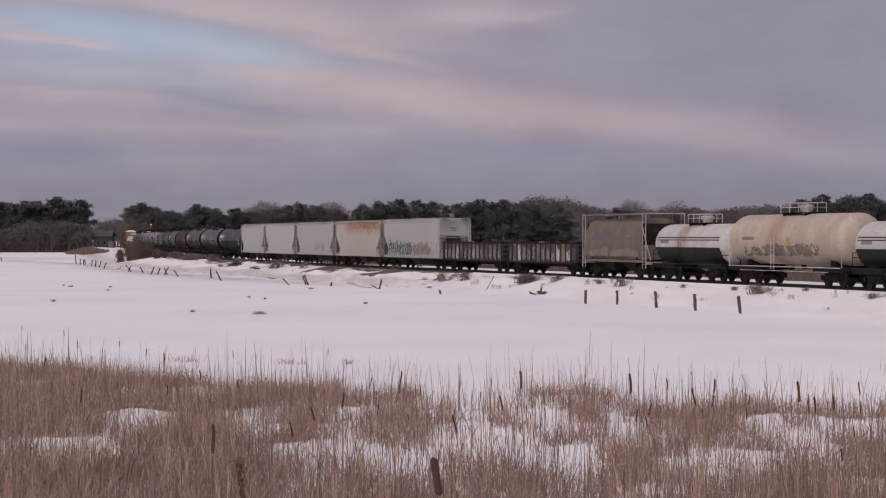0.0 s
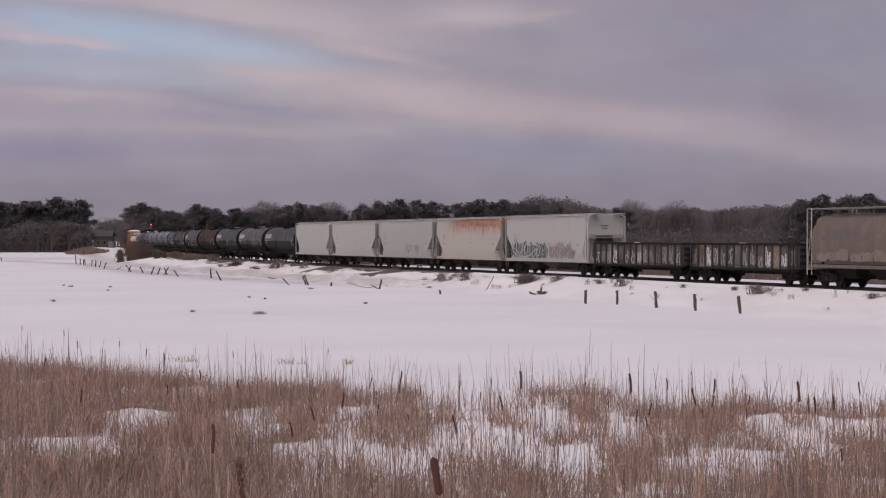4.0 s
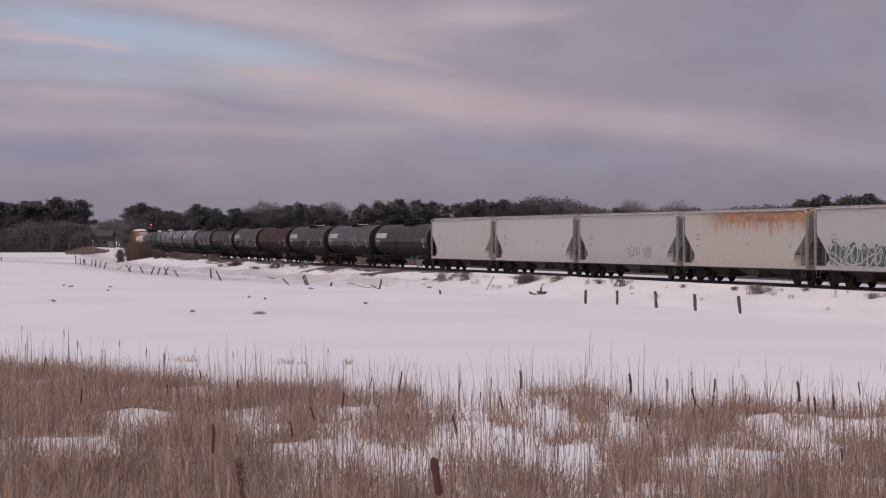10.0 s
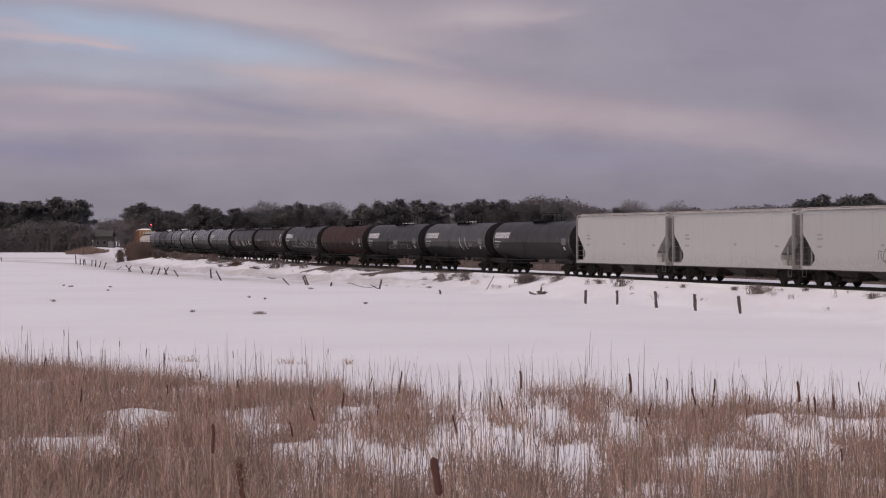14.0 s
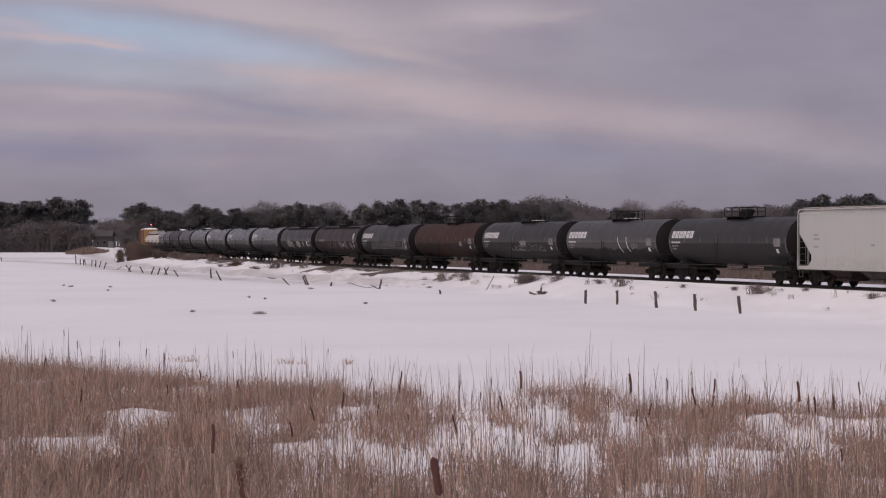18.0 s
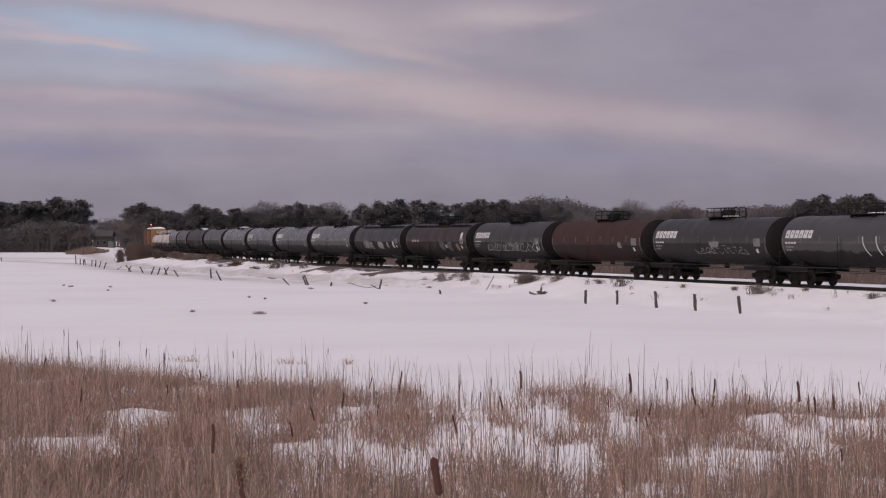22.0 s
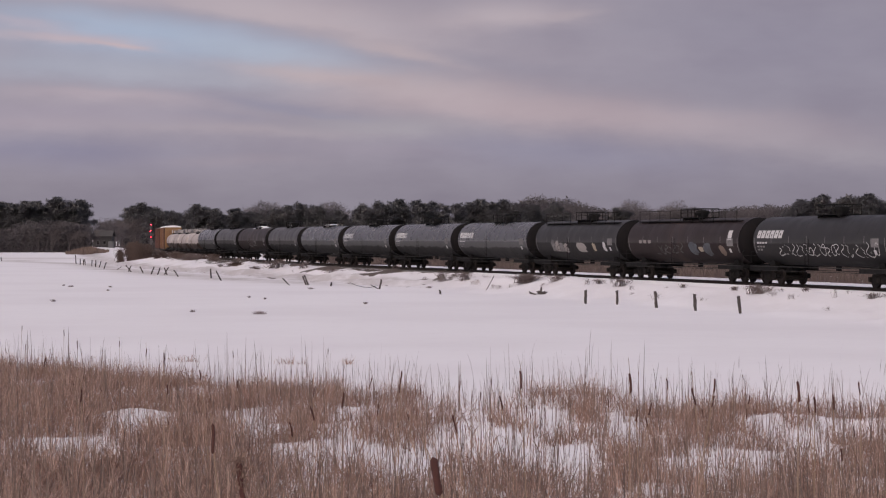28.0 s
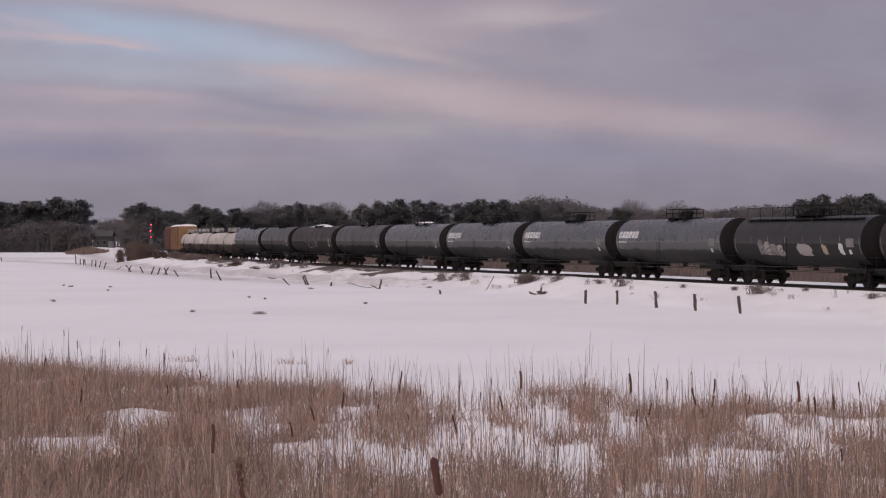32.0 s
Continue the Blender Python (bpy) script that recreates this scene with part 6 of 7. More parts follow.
def shrub_mesh(seed, material, stems_n=46):
    """Leafless brush one metre high and wide."""
    rnd = np.random.RandomState(seed)
    sh = Shape()
    for _ in range(stems_n):
        a, out = rnd.uniform(0, math.tau), abs(rnd.normal(0, 0.32))
        b = Vector((rnd.normal(0, 0.16), rnd.normal(0, 0.16), -0.05))
        t = Vector((math.cos(a) * out, math.sin(a) * out, rnd.uniform(0.45, 1.0)))
        m = b.lerp(t, 0.5) + Vector(rnd.normal(0, 0.04, 3))
        sh.rod(b, m, 0.010, 0.008, 3, False)
        sh.rod(m, t, 0.008, 0.004, 3, False)
        for _ in range(4):
            p = m.lerp(t, rnd.uniform(0, 0.8))
            sh.rod(p, p + Vector((rnd.normal(0, 0.16), rnd.normal(0, 0.16), rnd.uniform(0.02, 0.24))), 0.006, 0.003, 3, False)
    return sh.mesh("shrub", material)


SHRUBS = ((18.9, 123.0, 2.0, 0.7), (12.2, 140.0, 2.1, 0.8), (6.4, 158.0, 2.6, 0.8), (8.4, 151.5, 2.1, 0.6), (1.7, 168.5, 2.3, 1.0), (-0.2, 172.5, 1.2, 1.3), (-18.5, 228.5, 3.8, 1.1), (11.0, 144.2, 1.0, 0.4), (21.3, 120.2, 0.8, 0.3), (21.7, 113.5, 0.5, 0.8), (23.1, 110.0, 1.2, 0.35), (20.0, 120.8, 0.5, 0.3), (-11.2, 209.2, 2.3, 0.6), (-42.3, 323.5, 3.1, 1.2), (-34.4, 284.2, 2.4, 0.9), (-48.8, 347.8, 3.1, 1.5), (14.5, 133.0, 0.4, 0.2), (15.5, 132.0, 0.9, 0.3), (18.1, 127.0, 0.9, 0.3), (-4.5, 193.5, 1.1, 0.4), (-31.8, 300.0, 2.1, 0.8), (10.4, 147.5, 0.6, 0.3), (22.8, 115.2, 0.4, 0.3))
TUFTS = ((-31.5, 173.5, 0.48), (-32.9, 177.5, 0.24), (-27.8, 171.2, 0.33), (-26.2, 160.2, 0.22), (-25.1, 132.0, 0.36), (-14.0, 114.5, 0.25), (-9.9, 110.8, 0.79), (-4.9, 129.0, 0.28), (-13.4, 141.5, 0.23), (-5.0, 66.8, 0.55), (-8.5, 68.2, 0.68), (-3.1, 66.8, 0.22), (-1.6, 172.2, 0.38), (-1.1, 165.5, 0.46), (-10.6, 164.2, 0.45), (-12.0, 138.0, 0.19))


def brush():
    rnd = np.random.RandomState(19)
    kinds = [shrub_mesh(90 + k, BRUSH, n) for k, n in enumerate((46, 60, 34))]
    dense = shrub_mesh(95, BRUSH, 170)
    rusty = shrub_mesh(97, THICKET, 170)
    sparse = shrub_mesh(96, BRUSH, 9)
    for x, y, w, h in SHRUBS:
        ob = new("shrub", dense if h > 2 or (w > 2.5 and h < 0.9) else sparse if w < 0.7 else kinds[rnd.randint(3)])
        ob.matrix_basis = Matrix.Translation(at_ground(x, y)) @ pose(0, 0, 0, 0, 0, rnd.uniform(0, 360)) @ Matrix.Diagonal((w * 1.15, w * 0.9, h * (0.9 if h < 1.6 else 1.1), 1))
        tagged(ob, "leafless brown shrub poking through the snow on the bank", "shrub", "shrubs on the railway bank")
    # low brush that thins out along the far stretch of the bank
    for k in range(84):
        s = rnd.uniform(-130, 62) if k < 34 else rnd.uniform(-150, 0)
        p = beside(s, rnd.uniform(3.0, 7.5) if k < 34 else rnd.uniform(2.6, 5.5))
        ob = new("shrub", rusty if rnd.rand() < 0.45 else kinds[rnd.randint(3)])
        w = rnd.uniform(1.2, 2.6)
        ob.matrix_basis = Matrix.Translation(at_ground(p.x, p.y)) @ pose(0, 0, 0, 0, 0, rnd.uniform(0, 360)) @ Matrix.Diagonal((w, w * 0.8, rnd.uniform(0.35, 0.8) * (1.0 if k < 34 else 1.3), 1))
        tagged(ob, "low reddish-brown brush on the snowy bank", "shrub", "shrubs on the railway bank")
    for k in range(26):
        p = beside(rnd.uniform(98, 172), rnd.uniform(2.6, 7.0))
        ob = new("shrub", sparse)
        w = rnd.uniform(0.5, 1.1)
        ob.matrix_basis = Matrix.Translation(at_ground(p.x, p.y)) @ pose(0, 0, 0, 0, 0, rnd.uniform(0, 360)) @ Matrix.Diagonal((w, w, rnd.uniform(0.25, 0.6), 1))
        tagged(ob, "few bare twigs poking through the snow", "shrub", "shrubs on the railway bank")
    for x, y, w in TUFTS:
        r = np.random.RandomState(int(abs(x * 100)))
        near = y < 70
        n = int(30 + (25 if near else 80) * w)
        ob = stems("grass_tuft", r.normal(0, w * (0.45 if near else 0.2), n), r.normal(0, w * 0.2, n), 0.28 if near else 0.14 + 0.1 * w, 0.02 if near else 0.03, REED if near else BRUSH, r, 0.6, 0.6, np.full(n, -0.03))
        ob.location = at_ground(x, y)
        tagged(ob, "tuft of dead grass showing above the snow", "grass tuft", "grass tufts in the field")
    # low brown thicket beside the far end of the bank
    for k in range(16):
        x, y = -51.6 + float(np.clip(rnd.normal(0, 1.1), -1.6, 1.6)), 342 + rnd.uniform(-6, 6)
        h = rnd.uniform(2.0, 3.3) * (1.0 - 0.12 * abs(x + 51.6))
        ob = new("shrub", rusty)
        ob.matrix_basis = Matrix.Translation(at_ground(x, y)) @ pose(0, 0, 0, 0, 0, rnd.uniform(0, 360)) @ Matrix.Diagonal((2.1, 2.1, max(h, 1.2), 1))
        tagged(ob, "dense rusty-brown brush beside the railway bank", "shrub", "brown thicket at the bend")


brush()


# ---- railway signal, the added pale box and the far house ----
def railway_signal():
    x, y = spot(267, 540)
    z = float(ground_z(x, y)[0])
    root = tagged(new("railway_signal"), "tall railway signal mast with three red lights", "railway signal")
    root.location = (x, y, z)
    part("mast", Shape().rod((0, 0, -0.2), (0, 0, 8.3 - z), 0.11, 0.09, 8).mesh("mast", GREY), root)
    for h in (7.68, 6.04, 4.4):
        k = h - z
        head = part("signal_head", Shape().rings([[(0.42 * math.cos(i * math.tau / 18), -0.2, k + 0.42 * math.sin(i * math.tau / 18)) for i in range(18)], [(0.42 * math.cos(i * math.tau / 18), -0.16, k + 0.42 * math.sin(i * math.tau / 18)) for i in range(18)]]).mesh("signal_head", DARK), root, "black round target")
        part("lamp", Shape().rod((0, -0.21, k), (0, -0.3, k), 0.12, n=14).mesh("lamp", SIGNAL_RED), head, "glowing red lamp")
        part("hood", Shape().rings([[(0.24 * math.cos(a), yy, k + 0.24 * math.sin(a)) for a in np.linspace(0.2, math.pi - 0.2, 9)] for yy in (-0.2, -0.55)], False, False).mesh("hood", DARK), head)
    part("ladder", ladder(0, 0.25, 0, 6.2).mesh("ladder", GREY), root)


railway_signal()


def pale_box():
    """A small grey box on legs, added for pale snow and reeds behind the track."""
    root = tagged(new("pale_box"), "small grey box on posts, added for pale snow and reeds behind the track", "cabinet")
    p = beside(66, -4.2)
    root.location = at_ground(p.x, p.y)
    part("case", Shape().box(-0.3, 0.3, -0.25, 0.25, 0.45, 1.5).box(-0.34, 0.34, -0.29, 0.29, 1.5, 1.58).mesh("case", END_GREY), root)
    for a in (-0.22, 0.22):
        part("leg", Shape().rod((a, 0, -0.2), (a, 0, 0.45), 0.05, n=6).mesh("leg", DARK), root)


pale_box()


def far_house():
    x, y = spot(181, 640)
    root = tagged(new("house"), "small dark far-off house with a snowy roof", "house")
    root.location = at_ground(x, y)
    wall = worn("house_wall", (0.06, 0.055, 0.055, 1), (0.1, 0.09, 0.088, 1), 0.9)
    part("wall", Shape().box(-2.9, 2.9, 0, 6, -0.3, 4.3).mesh("wall", wall), root)
    part("roof", Shape().rings([[(-3.2, yy, zz) for yy, zz in ((-0.5, 4.2), (3, 6.0), (6.5, 4.2), (6.5, 4.05), (3, 5.85), (-0.5, 4.05))], [(3.2, yy, zz) for yy, zz in ((-0.5, 4.2), (3, 6.0), (6.5, 4.2), (6.5, 4.05), (3, 5.85), (-0.5, 4.05))]]).mesh("roof", WEB), root, "dull grey snow-dusted roof")
    for a in (-1.8, 0.2):
        w = part("window", Shape().box(a, a + 0.9, -0.05, 0.02, 1.6, 2.8).mesh("window", GREY), root, "grey window frame")
        part("pane", Shape().box(a + 0.1, a + 0.8, -0.07, -0.05, 1.7, 2.7).mesh("pane", DARK), w)
    part("porch", Shape().box(2.0, 3.6, -1.2, 0, 0, 2.6).mesh("porch", END_GREY), root, "pale porch")
    bank = Shape()
    n = 20
    rows = []
    for f, h in ((-7, 0.0), (-5, 1.1), (-3, 1.3), (0, 1.2), (2, 0.0)):
        rows.append([(-6 + 14 * i / n, f + 0.5 * math.sin(i * 1.3), h * (0.6 + 0.4 * math.sin(math.pi * i / n)) - 0.1) for i in range(n + 1)])
    ob = new("snow_bank", bank.rings(rows, False, False).mesh("snow_bank", PLAIN_SNOW, 80))
    ob.location = at_ground(x, y - 14)
    tagged(ob, "ploughed snow bank before the house", "snow bank")


far_house()


# ---- reeds and cattails of the marsh before the camera ----
SNOW_GAPS = ((-7.5, 39.7, 0.8, 3.0), (-7.2, 33.6, 0.2, 2.6), (-6.4, 38.0, 0.5, 2.8), (-6.7, 44.5, 0.8, 3.8), (-3.9, 43.8, 0.8, 3.6), (-2.9, 38.3, 0.5, 2.8), (-1.8, 48.2, 0.7, 4.7), (-2.3, 38.0, 0.6, 3.1), (-1.5, 38.0, 0.8, 3.1), (-0.7, 35.6, 0.7, 3.8), (-0.2, 39.7, 0.8, 3.2), (0.9, 49.5, 1.1, 4.0), (1.0, 40.9, 1.0, 4.4), (1.3, 37.9, 1.1, 3.6), (2.3, 46.7, 0.7, 5.2), (2.4, 38.0, 0.7, 3.1))
SNOW_GAPS_FAR = ((3.9, 44.9, 0.4, 4.3), (3.7, 40.5, 0.4, 3.3), (4.5, 36.9, 0.7, 2.8), (5.6, 37.1, 0.7, 3.1), (7.2, 42.1, 0.7, 4.7), (6.9, 37.4, 0.3, 3.7), (9.0, 43.4, 0.4, 4.9), (8.5, 44.2, 0.4, 4.4), (1.7, 31.4, 0.7, 2.0), (3.3, 31.8, 0.5, 2.1), (-4.6, 30.9, 0.6, 1.6), (-2.6, 31.3, 0.6, 1.6), (-8.2, 38.8, 0.4, 3.1), (2.9, 32.7, 0.1, 1.9), (4.5, 32.0, 0.3, 1.8), (-0.3, 51.2, 0.5, 4.3))

STALKS_A = ((-5.32, 50.5, 1.8), (-5.51, 50.5, 1.49), (-5.04, 50.5, 1.52), (-5.06, 52.3, 1.6), (-4.55, 50.5, 1.63), (-4.63, 52.3, 1.37), (-4.23, 50.5, 1.42), (-6.98, 50.5, 1.49), (-8.95, 52.3, 1.54), (-11.46, 58.6, 1.63), (-11.89, 58.6, 1.47), (-11.75, 58.6, 1.55), (-11.71, 56.3, 1.5), (-3.33, 50.5, 1.6), (-3.24, 50.5, 1.6), (-2.94, 50.5, 1.66), (-2.31, 45.7, 1.36), (-1.68, 50.5, 1.24), (-1.26, 48.8, 1.18), (-0.94, 48.8, 1.34), (0.38, 48.8, 1.18))
STALKS_B = ((1.14, 48.8, 1.51), (1.79, 48.8, 1.34), (2.41, 48.8, 1.04), (2.9, 48.8, 1.51), (3.49, 50.5, 1.42), (3.84, 50.5, 1.42), (4.13, 50.5, 1.59), (4.19, 50.5, 1.35), (4.77, 48.8, 1.67), (5.63, 46.4, 1.25), (5.56, 46.4, 1.19), (7.77, 48.8, 1.34), (8.21, 47.2, 1.27), (7.96, 40.6, 1.05), (6.27, 34, 1.08), (5.56, 34, 0.7), (4.6, 34, 0.89), (6.94, 48.8, 0.91), (-11.18, 61.1, 1.45), (-8.33, 50.5, 1.42))


def reed_cover(x, y):
    """How thick the reeds stand, 0 to 1: a full bed with snowy gaps, thinner and patchier to the right."""
    bear = x / y
    edge = np.interp(bear, [-0.22, -0.16, -0.11, -0.05, -0.04, -0.02, 0.03, 0.07, 0.1, 0.13, 0.15, 0.22], [66, 63, 57, 56, 53, 55, 53, 56, 52, 48, 51, 49]) + 1.2 * hump(x, y, 0.8, 33)
    clump = 0.34 * hump(x * 2.0, y * 0.75, 0.55, 31) + 0.32 * hump(x * 2.2, y, 0.24, 32)
    body = np.interp(bear, [-0.2, -0.08, -0.02, 0.08, 0.2], [0.86, 0.82, 0.7, 0.66, 0.68])
    gaps = np.zeros(np.shape(x))
    for gx, gy, rx, ry in SNOW_GAPS + SNOW_GAPS_FAR:
        gaps = np.maximum(gaps, np.exp(-(((x - gx) / rx) ** 2 + ((y - gy) / (0.74 * ry)) ** 2) ** 1.5))
    rim = np.exp(-((y - edge + 3) / 3.0) ** 2) * 0.14
    return np.clip(body + clump + rim - 0.9 * gaps + np.interp(y, [29, 34, 38], [0.06, 0.02, 0.0]), 0.02, 1) * smooth01((edge - y) / 2.5)


def marsh_reeds():
    rnd = np.random.RandomState(55)

    def scatter(n, y0, y1, power=1.0):
        y = y0 + (y1 - y0) * rnd.rand(n) ** power
        x = rnd.uniform(-1, 1, n) * (0.235 * y + 0.6)
        return x, y

    def bed(name, label, n, tall, width, material, lo, lean, curl, seed, y0=17.0, y1=73.0):
        x, y = scatter(n, y0, y1)
        c = reed_cover(x, y)
        keep = rnd.rand(n) < np.clip((c - lo) / (1 - lo), 0, 1) ** 1.3
        x, y, c = x[keep], y[keep], c[keep]
        h = tall * (0.5 + 0.6 * c) * np.interp(x / y, [-0.2, -0.06, 0.2], [1.12, 1.0, 1.0]) * rnd.uniform(0.45, 1.2, len(x)) * np.interp(y, [18, 30, 60], [1.3, 1.1, 0.85])
        ob = stems(name, x, y, h, width, material, np.random.RandomState(seed), lean, curl)
        tagged(ob, label, kind="stuff")

    bed("dry_reeds", "dense tan dry reeds standing in snow", 98000, 0.66, 0.0135, REED, 0.08, 0.46, 0.9, 56)
    bed("bent_sedge", "rust-brown bent sedge leaves among the reeds", 112000, 0.5, 0.0155, RUSH, 0.2, 0.68, 1.15, 57)
    x, y = scatter(19000, 17, 70)
    c = reed_cover(x, y)
    keep = rnd.rand(len(x)) < 0.95 * c + 0.2 * (c > 0) + 0.008
    x, y = x[keep], y[keep]
    tagged(stems("reed_stalks", x, y, (0.45 + 0.9 * rnd.rand(len(x)) ** 2.2) * np.interp(y, [17, 60], [1.2, 0.95]), 0.012, DARK_STALK, rnd, 0.09, 0.15), "thin upright dead stalks above the reeds", kind="stuff")
    tall = np.array(STALKS_A + STALKS_B)
    foot = ground_z(tall[:, 0], tall[:, 1]) - 0.05
    tagged(stems("tall_stalks", tall[:, 0], tall[:, 1], tall[:, 2] - foot, 0.022, DARK_STALK, np.random.RandomState(58), 0.03, 0.03, foot), "tall thin dead stalks without heads", kind="stuff")
    x, y = scatter(600, 9, 20)
    tagged(stems("near_stalks", x, y, rnd.uniform(0.4, 0.85, len(x)), 0.008, REED, rnd, 0.12, 0.3), "thin dead stalks on the near bank", kind="stuff")


marsh_reeds()

HEADS_A = ((-10.71, 52, 1.88, 0.129, 0.0), (-9.64, 52, 1.77, 0.158, 0.0), (-7.25, 40.6, 2.07, 0.168, 0.0), (-8.23, 52, 1.5, 0.158, 0.0), (-5.89, 40.6, 1.92, 0.168, 0.0), (-4.17, 30.5, 2.4, 0.168, 0.0), (-11.1, 52, 1.32, 0.143, 0.0), (-10.61, 52, 1.41, 0.143, 0.0), (-7.43, 38.1, 1.88, 0.168, 0.0), (-7.86, 40.6, 1.75, 0.168, 0.0), (-8.92, 52, 1.12, 0.158, 0.0), (-3.82, 32.1, 2.04, 0.168, -0.11), (-5.21, 50.8, 1.31, 0.168, 0.0), (-3.6, 35.8, 1.64, 0.168, 0.0), (-4.31, 32.1, 1.83, 0.168, 0.0), (-4.32, 24.4, 2.31, 0.168, -0.04), (-7.71, 46.1, 0.75, 0.114, -0.22), (-8.68, 48.1, 0.75, 0.106, 0.0), (-5.17, 38.3, 0.75, 0.148, -0.21))
HEADS_B = ((-4.96, 38.9, 0.75, 0.161, 0.33), (-1.26, 11.1, 3.1, 0.168, -0.11), (-1.64, 21.8, 2.15, 0.168, -0.21), (-4.14, 41.0, 0.75, 0.09, -0.12), (-2.93, 52, 1.31, 0.158, 0.0), (-2.13, 33.8, 1.65, 0.168, 0.0), (-0.99, 20.3, 2.59, 0.168, 0.0), (-1.47, 22.6, 2.25, 0.168, -0.19), (-1.77, 39.3, 0.75, 0.162, -0.07), (-1.25, 35.8, 1.67, 0.168, 0.18), (-0.52, 25.4, 2.46, 0.168, 0.04), (-0.76, 35.8, 1.56, 0.168, 0.06), (-0.93, 29.0, 1.76, 0.168, -0.05), (-0.43, 38.1, 1.36, 0.168, -0.06), (0.26, 32.1, 1.88, 0.168, 0.0), (1.11, 46.9, 0.91, 0.168, 0.0), (0.65, 17.4, 2.99, 0.168, -0.03), (0.65, 35.8, 1.42, 0.168, 0.0), (0.53, 38.1, 1.19, 0.168, 0.0))
HEADS_C = ((0.65, 23.4, 2.31, 0.168, -0.15), (-0.67, 38.1, 0.87, 0.168, -0.19), (0.09, 17.4, 2.61, 0.168, -0.14), (1.65, 40.6, 0.81, 0.168, 0.0), (0.9, 38.1, 0.77, 0.168, 0.0), (1.69, 39.8, 0.75, 0.143, 0.0), (-0.81, 37.3, 0.75, 0.103, 0.0), (1.51, 16.5, 3.02, 0.168, 0.03), (3.34, 30.5, 2.02, 0.168, 0.0), (2.32, 19.0, 2.72, 0.168, -0.09), (3.01, 22.6, 2.56, 0.168, 0.15), (3.83, 29.0, 1.88, 0.168, 0.19), (7.4, 50.5, 0.75, 0.139, 0.0), (6.55, 46.3, 0.75, 0.077, 0.0), (5.36, 35.8, 1.37, 0.168, 0.24), (4.53, 30.5, 1.57, 0.168, 0.05), (2.57, 25.4, 2.08, 0.168, 0.12), (2.4, 25.4, 1.99, 0.168, 0.0), (3.02, 30.5, 1.45, 0.168, -0.05))
HEADS_D = ((4.82, 38.1, 0.92, 0.168, -0.12), (2.69, 15.6, 3.03, 0.168, 0.0), (6.38, 35.8, 1.37, 0.168, -0.12), (4.75, 26.5, 2.0, 0.168, -0.04), (3.57, 19.7, 2.59, 0.168, 0.0), (7.72, 40.6, 0.86, 0.168, -0.07), (4.03, 21.0, 2.5, 0.168, 0.0), (4.97, 24.4, 2.4, 0.168, 0.0), (6.52, 32.1, 1.53, 0.168, -0.05), (8.37, 39.3, 0.75, 0.097, 0.0), (4.93, 25.4, 1.51, 0.168, 0.0), (3.44, 42.6, 0.75, 0.164, 0.0), (6.12, 30.5, 1.31, 0.168, -0.05))


def head_mesh(seed, length=0.17, r=0.0125, ragged=0.0):
    """A cattail head: a slim felted sausage, lumpy and torn where ragged."""
    rnd = np.random.RandomState(seed)
    n, rings = 12, []
    for k in range(15):
        f = k / 14
        w = r * min(1.0, 4.5 * math.sqrt(max(f * (1 - f), 0.0)) + 0.12)
        bend = 0.01 * math.sin(3 * f + seed)
        rings.append([(bend + (w * rnd.uniform(0.9, 1.08) * (1 + ragged * rnd.normal(0, 0.5))) * math.cos(i * math.tau / n), (w * (1 + ragged * rnd.normal(0, 0.5))) * math.sin(i * math.tau / n), -length * (1 - f)) for i in range(n)])
    return Shape().rings(rings).mesh("head", HEAD, 70)


CATTAIL_HEADS = [head_mesh(200 + k, l, r) for k, (l, r) in enumerate(((0.17, 0.0115), (0.19, 0.011), (0.15, 0.012), (0.17, 0.0105)))]


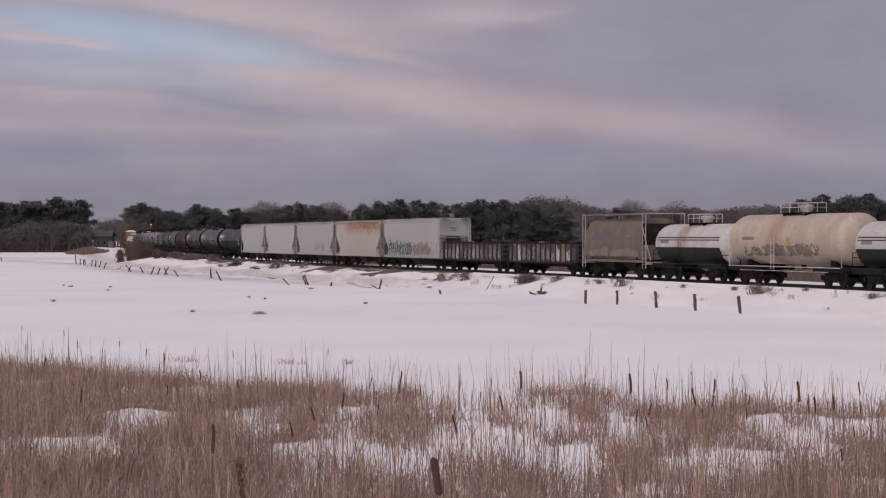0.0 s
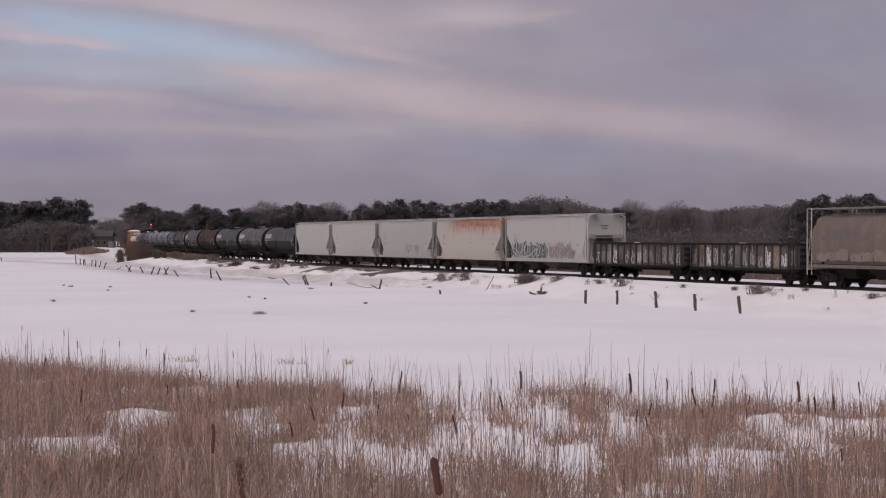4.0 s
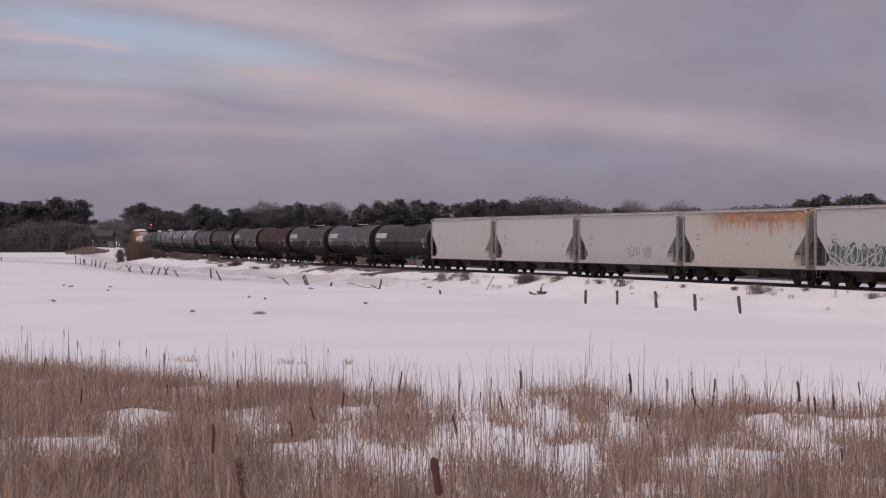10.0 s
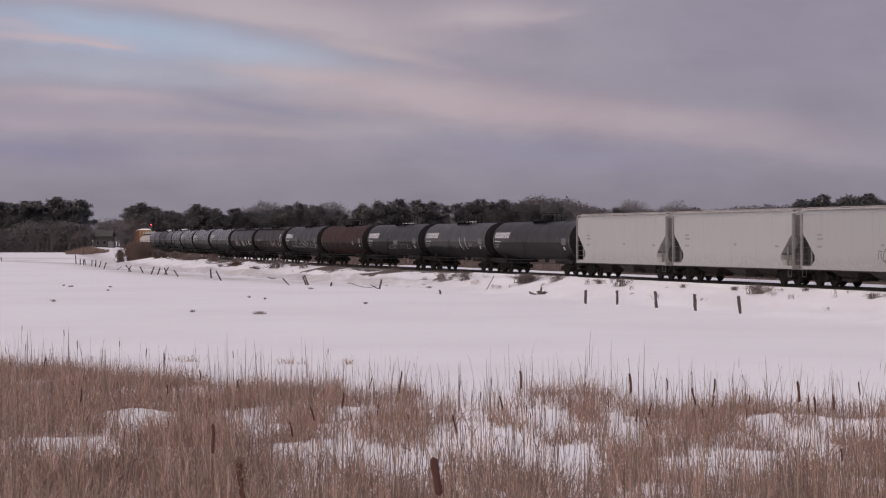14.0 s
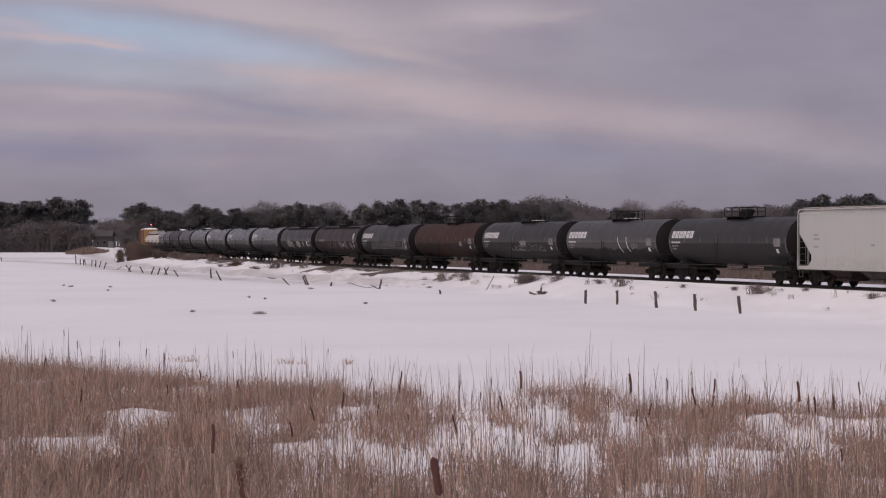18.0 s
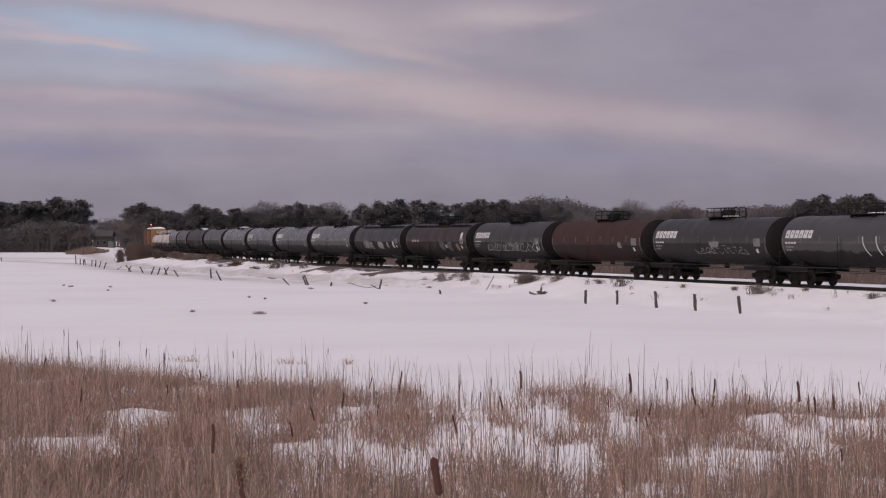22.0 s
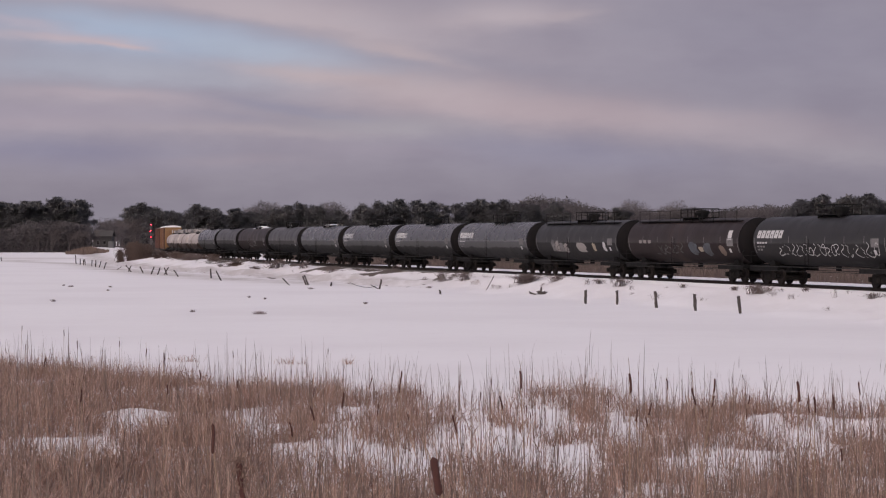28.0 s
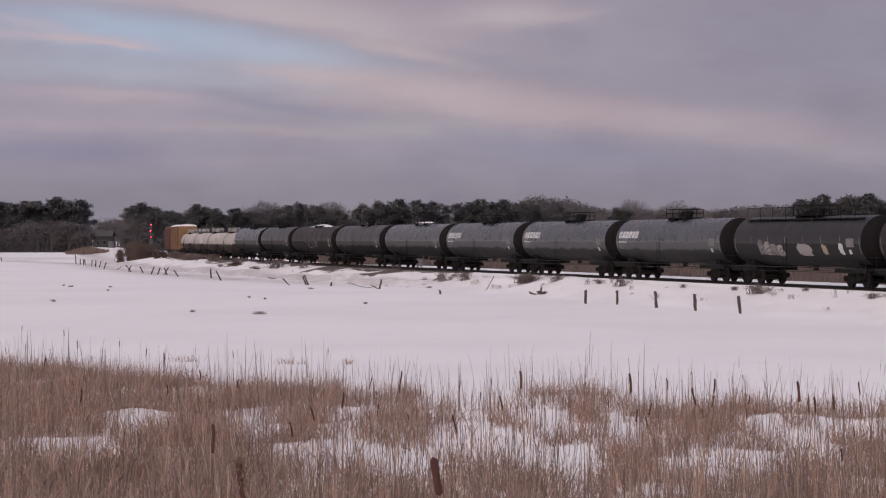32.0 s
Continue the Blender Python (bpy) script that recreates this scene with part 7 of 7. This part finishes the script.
def cattail(x, y, top, rnd, lean=None, head=None, fluff=False, label="", long=0.17):
    """Stem, head, the thin spike above it and a dry leaf."""
    z = float(ground_z(x, y)[0])
    tall = max(top - z, 0.6)
    lean = rnd.normal(0, 0.05) if lean is None else lean
    root = tagged(new("cattail"), label or "dry brown cattail standing in the marsh", "cattail", "cattails of the marsh")
    a = math.degrees(math.atan(lean))
    root.matrix_basis = Matrix.Translation((x - lean * tall, y, z)) @ pose(0, 0, 0, rnd.normal(0, 2), a, 0)
    tall /= math.cos(radians(a))
    part("stem", Shape().rod((0, 0, -0.1), (0, 0, tall - 0.02), 0.0055, 0.004, 6).mesh("stem", STALK), root)
    k = rnd.randint(4)
    size = long / (0.17, 0.19, 0.15, 0.17)[k]
    part("head", head or CATTAIL_HEADS[k], root, at=pose(0, 0, tall) if head else pose(0, 0, tall) @ Matrix.Diagonal((0.82, 0.82, size, 1)))
    if rnd.rand() < 0.7:
        part("spike", Shape().rod((0, 0, tall - 0.01), (rnd.normal(0, 0.01), 0, tall + rnd.uniform(0.05, 0.16)), 0.003, 0.0015, 5).mesh("spike", STALK), root)
    if fluff:
        pts = np.stack([rnd.normal(0, 0.012, 150), rnd.normal(0, 0.012, 150), tall + 0.01 - 0.15 * rnd.rand(150) ** 1.6], 1)
        v, f = blades(pts, 0.02, rnd, 1.0)
        part("fluff", raw_mesh("fluff", v, f, FLUFF), root, "pale seed fluff bursting from the head")
    for _ in range(2):
        s = rnd.choice([-1, 1])
        h = tall * rnd.uniform(0.5, 0.85)
        out = rnd.uniform(0.05, 0.35)
        w = 0.008
        rows = [[(s * out * f * f - w * (1.1 - f), 0.004, h * f - 0.2 * out * f ** 4), (s * out * f * f + w * (1.1 - f), 0, h * f - 0.2 * out * f ** 4)] for f in np.linspace(0, 1, 6)]
        part("leaf", Shape().rings(rows, False, False).mesh("leaf", REED), root)


STALK = worn("cattail_stalk", (0.3, 0.21, 0.15, 1), (0.17, 0.11, 0.08, 1), 0.9, streak=False)


def cattails():
    rnd = np.random.RandomState(66)
    for rows in (HEADS_A, HEADS_B, HEADS_C, HEADS_D):
        for x, y, top, long, lean in rows:
            cattail(x, y, top, rnd, lean + rnd.normal(0, 0.015), long=long)
    cattail(-0.9, 8.95, 3.13, rnd, -0.22, head_mesh(230, 0.2, 0.013, 0.22), True, "tattered cattail gone to seed on the near bank")
    cattail(-0.06, 9.85, 3.06, rnd, -0.3, head_mesh(231, 0.19, 0.019, 0.1), False, "thick leaning brown cattail on the near bank")


cattails()


# ---- what moves: the train along its line, its wheels, and the drifting cloud ----
def car_pose(s, wheelbase):
    ax, ay, _ = line_at(s + wheelbase / 2)
    bx, by, _ = line_at(s - wheelbase / 2)
    return pose((ax + bx) / 2, (ay + by) / 2, RAIL_Z, 0, 0, math.degrees(math.atan2(ay - by, ax - bx)))


def motions():
    for car, s, length in TRAIN:
        walk(car, [(t, car_pose(s + SPEED * t, length - 5.0)) for t in np.linspace(0, 32, 33)])
    step = 2.0 / FPS
    turn = math.degrees(SPEED * step / WHEEL_R)
    for wheel in WHEELS:
        m = wheel.matrix_basis.copy()
        x, y, z = m.translation
        walk(wheel, [(k * step, pose(x, y, z, 0, turn * k, 0)) for k in range(int(32 / step) + 1)])
    walk(SKY, [(0, pose(0, 0, EYE_Z, 0, 0, 0.56)), (32, pose(0, 0, EYE_Z, 0, 0, -0.56))])


motions()
